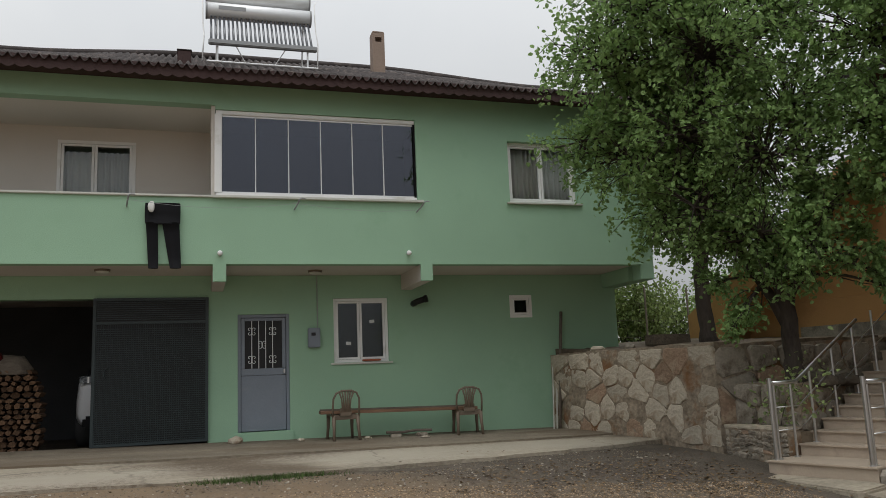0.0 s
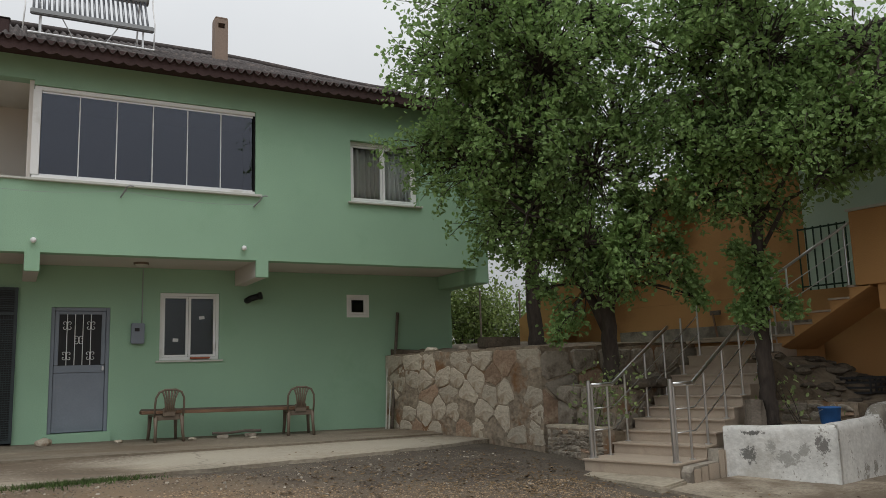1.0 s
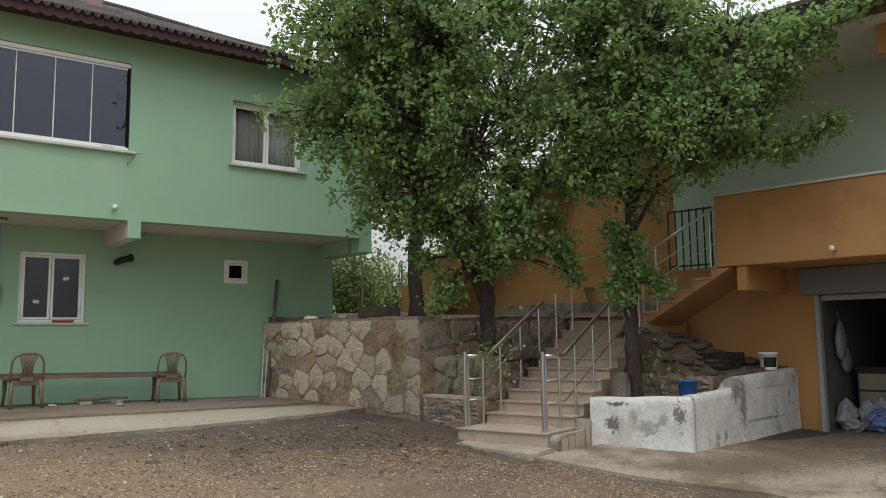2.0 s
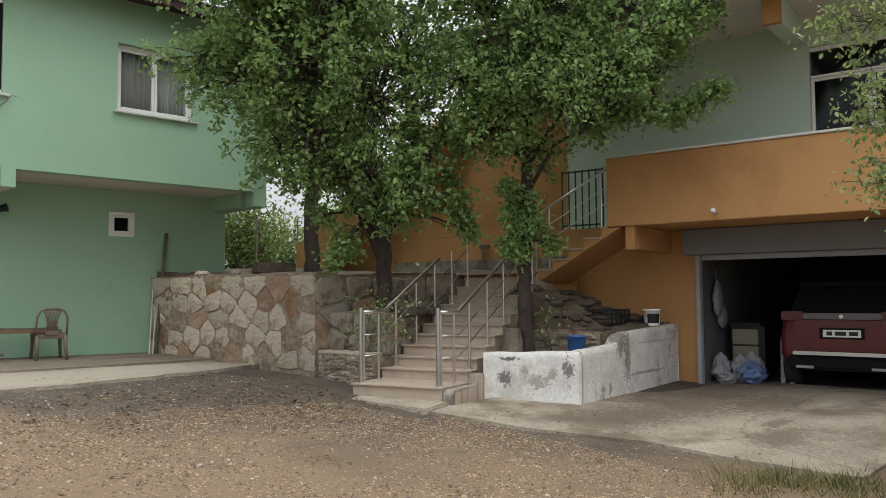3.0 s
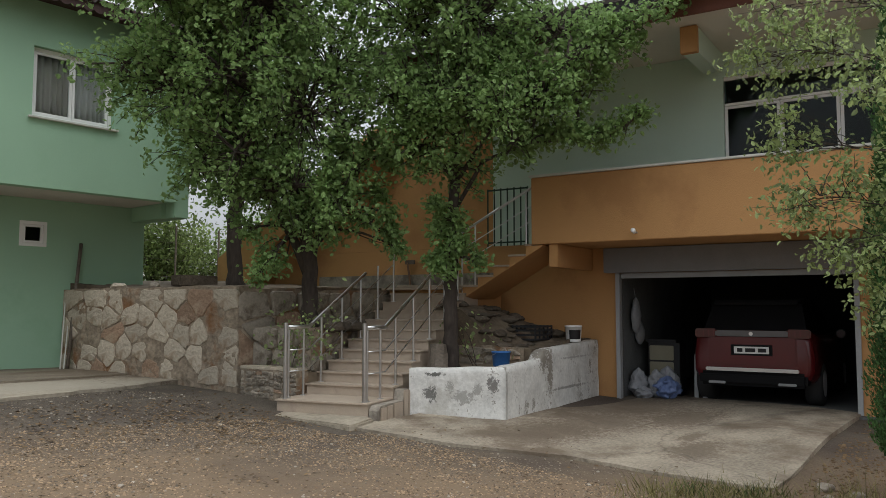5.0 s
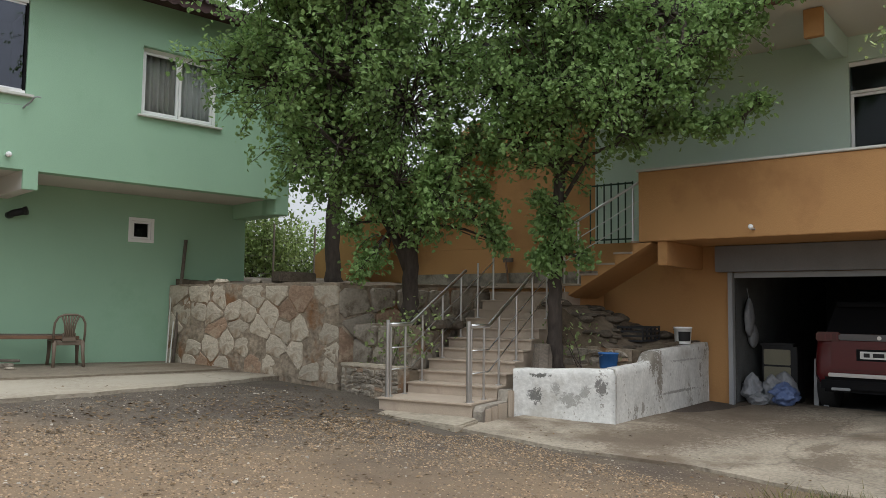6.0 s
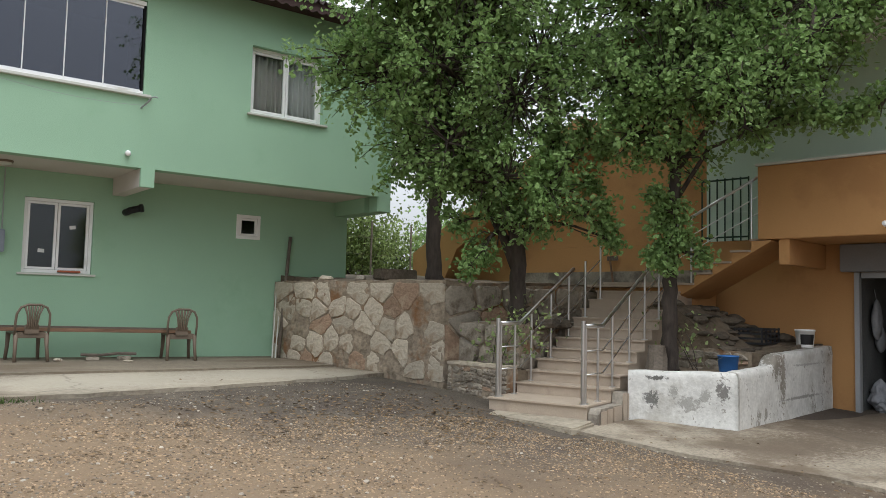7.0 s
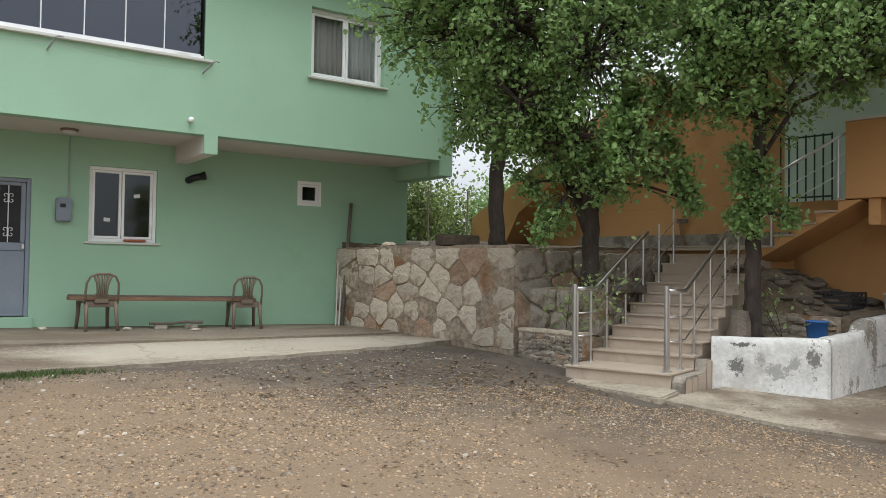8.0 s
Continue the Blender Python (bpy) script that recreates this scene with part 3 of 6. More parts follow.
def ridge_sag(x):
    """The old ridge hangs at both ends."""
    return 0.17 * smooth_step(0.0, -3.6, x) + 0.2 * smooth_step(3.6, 7.6, x)


def corrugated_roof():
    """A wavy sheet roof from eave to ridge and down behind, with a slightly uneven lay."""
    x0, x1, y0, y1, zr, ze = -9.6, 8.05, 12.92, 17.8, 7.72, 5.56
    pitch, n = 0.135, int((x1 - x0) / 0.135 * 8)
    verts, faces = [], []
    rows = [0, 0.16, 0.165, 0.45, 0.455, 0.75, 0.755, 1.0]
    for s in (0, 1):
        for j, t in enumerate(rows):
            for i in range(n + 1):
                x = x0 + (x1 - x0) * i / n
                y = y0 + (y1 - y0) * t
                z = ze + (zr - ze) * t + 0.036 * math.cos(2 * math.pi * x / pitch) + 0.03 * noise.noise((x * 0.9, t * 3, 1)) - t * ridge_sag(x) - (0.0 if j % 2 == 0 else 0.02) * (j not in (0, 7))
                verts.append((x, y if s == 0 else 2 * y1 - y + 0.001, z))
    k = n + 1
    for s in (0, 1):
        o = s * len(rows) * k
        for j in range(len(rows) - 1):
            for i in range(n):
                a = o + j * k + i
                faces.append((a, a + 1, a + k + 1, a + k) if s == 0 else (a, a + k, a + k + 1, a + 1))
    ob = raw("roof", verts, faces, M_ROOF, house, "weathered brown corrugated roof sheets", smooth=True)
    so = ob.modifiers.new("thick", "SOLIDIFY")
    so.thickness = 0.012
    return ob


roof = corrugated_roof()
bm = B()
tube(bm, [(-9.6 + 17.65 * i / 30, 17.8, 7.74 - ridge_sag(-9.6 + 17.65 * i / 30)) for i in range(31)], 0.09, 8)
part("ridge_cap", bm, M_ROOF, roof, smooth=True)


def scalloped_fascia():
    n = 118
    top = [(-9.55 + 17.55 * i / (n * 6), 5.60) for i in range(n * 6 + 1)]
    bot = [(x, 5.435 - 0.04 * abs(math.sin(math.pi * (x + 9.55) / 0.178))) for x, _ in top]
    bm = B()
    a = [[bm.verts.new((x, y, z)) for x, z in line] for line in (top, bot) for y in (12.97,)]
    b = [[bm.verts.new((x, 12.985, z)) for x, z in line] for line in (top, bot)]
    for i in range(len(top) - 1):
        bm.faces.new((a[1][i], a[1][i + 1], a[0][i + 1], a[0][i]))
        bm.faces.new((b[0][i], b[0][i + 1], b[1][i + 1], b[1][i]))
        bm.faces.new((a[1][i + 1], a[1][i], b[1][i], b[1][i + 1]))
    return part("fascia", bm, M_FASCIA, house, "dark red-brown scalloped eave edging")


scalloped_fascia()
part("eave_soffit", box(B(), -9.5, 7.95, 12.987, YU + 0.2, 5.525, 5.545), M_FASCIA, house)


def frame_window(name, parent_m, w, h, leaves, label, depth=0.07, bar=0.055, pane=None, sill=True, transom=None, sill_out=0.09):
    """A framed window standing in the plane y = 0 with its lower left corner at the origin; the leaves are shares of the width."""
    win = thing(name, label, "window", parent_m, kind="structure")
    bm = B()
    for a in ((0, w, 0, bar), (0, w, h - bar, h)):
        box(bm, a[0], a[1], 0, depth, a[2], a[3], 0.004)
    for x in (0, w - bar):
        box(bm, x, x + bar, 0.001, depth - 0.001, bar, h - bar, 0.004)
    part("window_frame", bm, M_WHITE, win)
    edges = [0.0]
    for s in leaves:
        edges.append(edges[-1] + s)
    x = lambda s: bar + (w - 2 * bar) * s / edges[-1]
    top = transom if transom else h - bar
    for i in range(len(leaves)):
        a, b = x(edges[i]) + 0.004, x(edges[i + 1]) - 0.004
        bm = B()
        sb = bar * 0.75
        for c in ((a, b, bar + 0.004, bar + sb), (a, b, top - sb, top - 0.004)):
            box(bm, c[0], c[1], 0.012, depth - 0.01, c[2], c[3], 0.004)
        for c in (a, b - sb):
            box(bm, c, c + sb, 0.013, depth - 0.011, bar + sb, top - sb, 0.004)
        sash = part("sash", bm, M_WHITE, win)
        p = part("pane", box(B(), a + sb - 0.005, b - sb + 0.005, 0.03, 0.036, bar + sb - 0.005, top - sb + 0.005), pane or M_GLASS, sash)
        p.visible_shadow = False
        if transom:
            bm = B()
            box(bm, a, b, 0.012, depth - 0.01, top + 0.004, top + sb, 0.004)
            part("transom", bm, M_WHITE, win)
            p = part("pane", box(B(), a, b, 0.03, 0.036, top + sb, h - bar), pane or M_GLASS, win)
            p.visible_shadow = False
    if sill:
        part("window_sill", box(B(), -0.06, w + 0.06, -sill_out, 0.06, -0.035, -0.004, 0.006), M_SILL, win)
    return win


def curtain(m, w, h, label, waves=9, material=None):
    n = waves * 8
    verts, faces = [], []
    for z in (0, h * 0.5, h):
        for i in range(n + 1):
            u = i / n
            verts.append((u * w, 0.03 * math.sin(u * waves * 2 * math.pi + 1.3 * math.sin(9 * u)), z))
    for j in range(2):
        for i in range(n):
            a = j * (n + 1) + i
            faces.append((a, a + 1, a + n + 2, a + n + 1))
    ob = raw("curtain", verts, faces, material or M_CURTAIN, None, smooth=True)
    ob.matrix_world = m
    so = ob.modifiers.new("thick", "SOLIDIFY")
    so.thickness = 0.004
    return tagged(ob, label, "curtain")


frame_window("window_1", pose(2.20, YL + 0.05, 1.085), 0.985, 1.13, (1, 1.08), "white two-leaf window with pieces of paper on its panes", bar=0.05)
frame_window("window_2", pose(5.535, YL - 0.01, 1.81), 0.45, 0.425, (1,), "small square white-framed window", bar=0.055, sill=False)
frame_window("window_3", pose(5.09, YU + 0.10, 3.71), 1.31, 1.10, (1, 1), "white two-leaf window with net curtains on the upper floor", bar=0.055, sill_out=0.16)
frame_window("window_4", pose(-2.33, 14.97, 3.95), 1.22, 0.98, (1, 1.15), "white window with curtains behind the open balcony", bar=0.055, sill=False)
curtain(pose(5.13, YU + 0.215, 3.72), 0.62, 1.05, "grey-brown curtain behind a window pane", 6, mat("taupe_curtain", (0.46, 0.43, 0.40, 1), 0.95, 0.1, 6, 0.1, 120))
curtain(pose(5.78, YU + 0.215, 3.72), 0.58, 1.05, "white net curtain behind a window pane", 7)
curtain(pose(-2.25, 15.1, 3.9), 1.1, 0.86, "pale curtain behind the balcony window", 10)


def sliding_window():
    w, z0, z1 = 3.25, 3.70, 5.10
    win = thing("window_5", "six tinted sliding glass panels in a white frame closing a balcony", "window", pose(0.17, YU + 0.03, 0), kind="structure")
    part("window_frame", box(box(B(), 0, w, -0.02, 0.12, z0 - 0.03, z0 + 0.05, 0.006), 0, w, 0.0, 0.1, z1 - 0.07, z1 - 0.005, 0.006), M_WHITE, win)
    part("end_post", box(B(), -0.02, 0.09, -0.03, 0.13, z0 + 0.052, z1 - 0.072, 0.006), M_WHITE, win)
    part("end_post", box(B(), w - 0.03, w, 0.0, 0.1, z0 + 0.052, z1 - 0.072, 0.004), M_CARBLACK, win)
    part("window_sill", box(B(), -0.05, w + 0.1, -0.10, -0.022, z0 - 0.045, z0 - 0.005, 0.006), M_SILL, win)
    for i in range(6):
        a, b = 0.095 + i * 0.522, 0.095 + (i + 1) * 0.522
        p = part("pane", box(B(), a + 0.004, b - 0.014, 0.04, 0.048, z0 + 0.08, z1 - 0.1), M_TINT, win)
        p.visible_shadow = False
        rail = part("panel_rail", box(box(B(), a, b - 0.004, 0.03, 0.058, z0 + 0.053, z0 + 0.08, 0.003), a, b - 0.004, 0.03, 0.058, z1 - 0.1, z1 - 0.073, 0.003), M_ALU, win)
        if i:
            part("panel_edge", box(B(), a - 0.012, a + 0.003, 0.028, 0.06, z0 + 0.081, z1 - 0.101, 0.003), M_WHITE, win)


sliding_window()


def steel_door():
    d = thing("door_1", "grey-blue steel door with a barred upper pane and scroll ornaments", "door", pose(0.565, YL + 0.03, -0.015), kind="structure")
    w, h = 0.865, 1.97
    bm = B()
    for x in (0, w - 0.055):
        box(bm, x, x + 0.055, 0, 0.09, 0, h, 0.006)
    box(bm, 0.056, w - 0.056, 0.001, 0.089, h - 0.055, h, 0.006)
    part("door_frame", bm, M_BLUEDOOR, d)
    bm = B()
    box(bm, 0.06, w - 0.06, 0.025, 0.065, 0.01, 0.93, 0.006)
    box(bm, 0.06, w - 0.06, 0.02, 0.065, 0.935, 1.05, 0.006)
    box(bm, 0.06, 0.12, 0.02, 0.065, 1.055, h - 0.06, 0.006)
    box(bm, w - 0.12, w - 0.06, 0.02, 0.065, 1.055, h - 0.06, 0.006)
    box(bm, 0.122, w - 0.122, 0.02, 0.065, h - 0.11, h - 0.06, 0.006)
    leaf = part("door_leaf", bm, M_BLUEDOOR, d)
    part("lower_panel", box(B(), 0.10, w - 0.10, 0.016, 0.03, 0.06, 0.88, 0.008), M_BLUEDOOR, leaf)
    part("pane", box(B(), 0.12, w - 0.12, 0.05, 0.056, 1.05, h - 0.10), M_BLACK, leaf, "black glazing")
    for i in range(4):
        x = 0.12 + 0.58 * (i + 1) / 5
        part("bar", tube(B(), [(x, 0.012, 1.052), (x, 0.012, h - 0.11)], 0.007, 6), M_ALU, leaf)
    for cx, cz in ((0.236, 1.68), (0.584, 1.68), (0.41, 1.45), (0.236, 1.20), (0.584, 1.20)):
        bm = B()
        for sx in (-1, 1):
            for sz in (-1, 1):
                curl = [(0.030 * (1 - 0.05 * k), 3.3 - 0.55 * k) for k in range(10)]
                tube(bm, [(cx + sx * 0.006, 0.008, cz)] + [(cx + sx * (0.036 + r * math.cos(a)), 0.008, cz + sz * (0.036 + r * math.sin(a))) for r, a in curl], 0.0055, 5)
        part("scroll", bm, M_ALU, leaf)
    part("handle", box(B(), w - 0.105, w - 0.075, -0.03, 0.02, 0.96, 1.03, 0.008), M_CHROME, leaf, "small steel lock knob")
    part("threshold", box(B(), -0.05, w + 0.05, -0.10, 0.1, -0.25, -0.003, 0.01), M_GREEN, d)


steel_door()


def mesh_gate():
    """The dark steel sliding leaf: a sheet behind a grid of flat bars."""
    g = thing("garage_gate", "dark steel garage gate leaf of close flat bars, slid half open", "gate", pose(-1.70, YL - 0.07, 0))
    w, z0, z1 = 1.79, -0.115, 2.25
    bm = B()
    for x in (0, w - 0.05):
        box(bm, x, x + 0.05, 0, 0.045, z0, z1, 0.004)
    for z in (z0, z1 - 0.05, 1.82):
        box(bm, 0.05, w - 0.05, 0.001, 0.044, z, z + 0.05, 0.004)
    part("gate_frame", bm, M_GATE, g)
    part("gate_sheet", box(B(), 0.04, w - 0.04, 0.03, 0.036, z0 + 0.02, z1 - 0.02), M_BLACK, g)
    first = None
    for i in range(53):
        z = z0 + 0.07 + i * 0.0345
        if first is None:
            first = box(B(), 0.05, w - 0.05, 0.008, 0.03, -0.006, 0.006)
            o = part("slat", first, M_GATE, g)
            me = o.data
        else:
            o = new("slat", me)
            o.parent = g
        o.location.z = z
    for z in (1.9, 1.935, 1.97, 2.005, 2.04, 2.075, 2.11, 2.145, 2.18):
        o = new("slat", me)
        o.parent, o.location.z = g, z
    for i in range(48):
        x = 0.06 + i * 0.0351
        if i == 0:
            o = part("upright_bar", box(B(), -0.003, 0.003, 0.0065, 0.029, z0 + 0.051, 1.819), M_GATE, g)
            me2 = o.data
        else:
            o = new("upright_bar", me2)
            o.parent = g
        o.location.x = x
    part("handle", tube(B(), [(0.22, -0.01, 0.95), (0.19, -0.05, 1.0), (0.2, -0.05, 1.08), (0.25, -0.01, 1.12)], 0.01, 6), M_GATE, g)


mesh_gate()

# ---- retaining walls, upper garden ----
def split_field(x, z, w, h, cell, rng):
    """A wall face broken into uneven four-sided fields."""
    limit = cell * rng.uniform(0.75, 1.5)
    if w <= limit * 1.25 and h <= limit:
        return [(x, z, w, h)]
    t = rng.uniform(0.33, 0.67)
    if w / 1.2 > h:
        return split_field(x, z, w * t, h, cell, rng) + split_field(x + w * t, z, w * (1 - t), h, cell, rng)
    return split_field(x, z, w, h * t, cell, rng) + split_field(x, z + h * t, w, h * (1 - t), cell, rng)


def stones_on(parent, m, w, h, cell, rng, material, gap, proud, drop, flat):
    """Rough stones set in a wall face: the face lies in x and z of the pose m and looks along its minus y."""
    for x, z, cw, ch in split_field(0, 0, w * flat, h, cell, rng):
        x, cw = x / flat, cw / flat
        if rng.random() < drop:
            continue
        cx, cz = x + cw / 2, z + ch / 2
        a, b = max(0.025, cw / 2 - gap * rng.uniform(0.4, 1.3)), max(0.022, ch / 2 - gap * rng.uniform(0.4, 1.3))
        cut = rng.choice((0.2, 0.35, 0.5, 0.6))
        turn = rng.uniform(-0.28, 0.28)
        ring = []
        for sx, sz, first in ((-1, -1, 0), (1, -1, 1), (1, 1, 0), (-1, 1, 1)):
            k1, k2 = cut * rng.uniform(0.4, 1.7), cut * rng.uniform(0.4, 1.7)
            p, q = (sx * a, sz * b * (1 - k1)), (sx * a * (1 - k2), sz * b)
            ring += [p, q] if first == 0 else [q, p]
            if first == 0 and rng.random() < 0.6:
                ring.append((-sx * 0 + rng.uniform(-0.2, 0.2) * a, sz * b * rng.uniform(0.93, 1.05)))
        ring = [Vector((u * (1 + rng.uniform(-0.13, 0.1)) - turn * v, v * (1 + rng.uniform(-0.13, 0.1)) + turn * u)) for u, v in ring]
        ring.sort(key=lambda p: math.atan2(p.y, p.x))
        d = proud * rng.uniform(0.2, 1.25)
        tilt, lean = rng.uniform(-0.05, 0.05), rng.uniform(-0.05, 0.05)
        bm = B()
        n = len(ring)
        rings = []
        for f, dep in ((1.02, -0.06), (1.0, d * 0.55), (0.9, d), (0.5, d * 1.1)):
            rings.append([bm.verts.new((p.x * f, -(dep + (0 if dep < 0 else tilt * p.x * f + lean * p.y * f + rng.uniform(-0.006, 0.006))), p.y * f)) for p in ring])
        for u, v in zip(rings, rings[1:]):
            for k in range(n):
                bm.faces.new((u[k], u[(k + 1) % n], v[(k + 1) % n], v[k]))
        mid = bm.verts.new((0, -d * 1.1 - rng.uniform(-0.006, 0.006), 0))
        for k in range(n):
            bm.faces.new((rings[-1][k], rings[-1][(k + 1) % n], mid))
        bmesh.ops.recalc_face_normals(bm, faces=bm.faces[:])
        o = part("stone", bm, material if rng.random() > 0.06 else M_STONE_RED, parent)
        o.matrix_world = m @ pose(cx, 0, cz)


def cells(w, h, cw, ch, gap, rng):
    """A wall face parted into uneven many-sided fields round scattered middles, drawn in from one another by a joint."""
    rows = max(2, round(h / ch))
    seeds = []
    for j in range(rows):
        cols = max(2, round(w / (cw * rng.uniform(0.85, 1.2))))
        for i in range(cols):
            seeds.append(((i + 0.5 + rng.uniform(-0.24, 0.24) + 0.25 * (j % 2)) * w / cols, (j + 0.5 + rng.uniform(-0.22, 0.22)) * h / rows))
    for k, (sx, sz) in enumerate(seeds):
        if not 0 < sx < w:
            continue
        ring = [(0, 0), (w, 0), (w, h), (0, h)]
        for q, (ox, oz) in enumerate(seeds):
            d = math.hypot(ox - sx, oz - sz)
            if q == k or d > 2.6 * cw:
                continue
            nx, nz = (ox - sx) / d, (oz - sz) / d
            lim = sx * nx + sz * nz + d / 2 - gap * rng.uniform(0.3, 1.0)
            cut = []
            for a, b in zip(ring, ring[1:] + ring[:1]):
                fa, fb = a[0] * nx + a[1] * nz - lim, b[0] * nx + b[1] * nz - lim
                if fa <= 0:
                    cut.append(a)
                if fa * fb < 0:
                    t = fa / (fa - fb)
                    cut.append((a[0] + (b[0] - a[0]) * t, a[1] + (b[1] - a[1]) * t))
            ring = cut
            if len(ring) < 3:
                break
        if len(ring) >= 3:
            yield ring


def stones_in(parent, m, w, h, cw, ch, rng, material, gap=0.03, proud=0.02, drop=0.1):
    """Broad dressed-off stones nearly flush in their mortar: flat faces, broken corners, uneven joints."""
    for ring in cells(w, h, cw, ch, gap, rng):
        cx, cz = sum(p[0] for p in ring) / len(ring), sum(p[1] for p in ring) / len(ring)
        soft = []
        for a, b in zip(ring, ring[1:] + ring[:1]):
            k = rng.uniform(0.07, 0.2)
            if math.dist(a, b) < 0.03:
                continue
            for t in (k, 0.5, 1 - k):
                soft.append(Vector((a[0] + (b[0] - a[0]) * t - cx + rng.uniform(-0.014, 0.014), a[1] + (b[1] - a[1]) * t - cz + rng.uniform(-0.014, 0.014))))
        size = max((p.length for p in soft), default=0)
        if rng.random() < drop or size < 0.07:
            continue
        d = proud * rng.uniform(0.25, 1.3)
        tilt, lean = rng.uniform(-0.035, 0.035), rng.uniform(-0.035, 0.035)
        bm, n, rings = B(), len(soft), []
        for f, dep in ((1.0, -0.06), (0.99, d * 0.5), (0.93, d), (0.55, d * 1.15)):
            rings.append([bm.verts.new((p.x * f, -(dep + (0 if dep < 0 else tilt * p.x * f + lean * p.y * f + rng.uniform(-0.005, 0.005))), p.y * f)) for p in soft])
        for u, v in zip(rings, rings[1:]):
            for k in range(n):
                bm.faces.new((u[k], u[(k + 1) % n], v[(k + 1) % n], v[k]))
        mid = bm.verts.new((0, -d * 1.1 - rng.uniform(-0.008, 0.008), 0))
        for k in range(n):
            bm.faces.new((rings[-1][k], rings[-1][(k + 1) % n], mid))
        bmesh.ops.recalc_face_normals(bm, faces=bm.faces[:])
        o = part("stone", bm, material if rng.random() > 0.06 else M_STONE_RED, parent)
        o.matrix_world = m @ pose(cx, 0, cz)


def facing(a, b, z):
    """The pose of a wall face from plan point a to b (as one sees it from left to right)."""
    return pose(a[0], a[1], z, 0, 0, math.degrees(math.atan2(b[1] - a[1], b[0] - a[0])))


def wall_run(name, a, b, z0, z1, thick, material, label, category="wall"):
    """A masonry wall whose front is rough mortar."""
    l = math.dist(a, b)
    n, k = max(4, int(l / 0.05)), max(4, int((z1 - z0) / 0.05))
    verts, faces = [], []
    for i in range(n + 1):
        s = l * i / n
        top = z1 - z0 + 0.03 * noise.noise((s * 1.7 + a[0], 0, 2)) + 0.015 * noise.noise((s * 7 + a[0], 0, 2))
        for j in range(k + 1):
            z = top * j / k
            r = 0.018 * noise.noise((s * 5, z * 5, a[1])) + 0.010 * noise.noise((s * 14, z * 14, a[1]))
            verts.append((s, r if 0 < i < n else 0, z))
        verts += [(s, thick, top - 0.005), (s, thick, 0)]
    c = k + 3
    for i in range(n):
        for j in range(c - 1):
            faces.append((i * c + j, (i + 1) * c + j, (i + 1) * c + j + 1, i * c + j + 1))
    faces += [tuple(range(c))[::-1], tuple(n * c + j for j in range(c))]
    ob = raw(name, verts, faces, material)
    ob.matrix_world = facing(a, b, z0)
    return tagged(ob, label, category, kind="structure")


SA, SB, SC = (6.30, 14.86), (7.10, 10.92), (10.6, 10.45)
w1 = wall_run("retaining_wall_1", SA, SB, -0.6, 1.10, 0.5, M_MORTAR, "rubble limestone retaining wall with wide mortar joints")
w2 = wall_run("retaining_wall_2", SB, SC, -0.6, 1.07, 0.5, M_MORTAR, "dark weathered rubble retaining wall behind a planting bed")
LW0, LW1 = (7.02, 10.72), (7.10, 9.56)
w3 = wall_run("low_wall", LW0, LW1, -0.7, -0.10, 0.22, M_MORTAR, "low dry wall of flat stacked stones")
slab_between("bed_1", [(7.2, 10.75), (7.25, 9.6)], [(8.1, 10.85), (8.1, 9.6)], lambda x, y: -0.13 + 0.03 * noise.noise((x * 4, y * 4, 0)), 0.3, M_EARTH, "dark earth of a narrow planting bed", "earth", n=8, m=8)
slab_between("bed_2", [(7.45, 10.7), (7.5, 9.75)], [(10.4, 10.8), (10.3, 10.6)], lambda x, y: 0.50 + 0.04 * noise.noise((x * 4, y * 4, 0)), 1.0, M_STEPSIDE, "raised stone-edged bed round a tree", "earth", n=8, m=8)


def upper_z(x, y):
    return 1.03 + 0.10 * smooth_step(7.3, 9, x) + 0.2 * smooth_step(11.5, 16, y) + 0.05 * noise.noise((x, y, 4)) + 0.02 * noise.noise((x * 4, y * 4, 4))


slab_between("garden_ground", [(6.42, 14.8), (7.22, 11.05), (9.4, 10.7), (12.0, 10.4)], [(6.5, 60), (14, 60), (24, 60), (60, 60)], upper_z, 0.4, M_EARTH, "earth of the upper garden with dry litter", "earth", n=50, m=60)

# ---- the stair ----
STAIR = pose(6.748, 8.661, 0, 0, 0, 18.09)
stair = thing("staircase", "outdoor stair of beige stone steps with worn concrete sides", "stairs", STAIR)
RISE, RUN, HALF, P0, LAND = 0.142, 0.291, 0.66, -0.397, 0.72
bm = prism(B(), [(-0.27, 0.67), (-0.46, 0.1), (-0.71, -0.80), (-0.64, -0.84), (-0.08, -0.79), (0.1, -0.5), (0.1, 0.69)], -0.9, -0.555, "z")
bmesh.ops.bevel(bm, geom=[e for e in bm.edges if min(v.co.z for v in e.verts) > -0.6], offset=0.018, segments=2, affect="EDGES")
part("foot_slab", bm, M_CONC, stair, "pale concrete slab at the foot")
for i in range(12):
    z = P0 + RISE * i
    x = 0 if i == 0 else LAND + RUN * (i - 1)
    x2 = LAND if i == 0 else x + RUN
    if i == 11:
        x2 = x + 1.15
    part("riser", box(B(), x + 0.02, x2 + 0.02, -HALF, HALF, -0.75, z - 0.026), M_STEP, stair)
    part("tread", box(B(), x - 0.012, x2 + 0.018, -HALF - 0.012, HALF + 0.012, z - 0.025, z, 0.006), M_STEP, stair)
bm = B()
prism(bm, [(0.03, -0.85), (0.02, P0 - 0.09), (0.08, P0 - 0.03), (LAND, P0 - 0.03), (LAND + 0.04, P0 + RISE - 0.03), (0.97, P0 + RISE - 0.04), (1.05, P0 + 0.1), (1.05, -0.85)], -HALF - 0.15, -HALF - 0.014, "y")
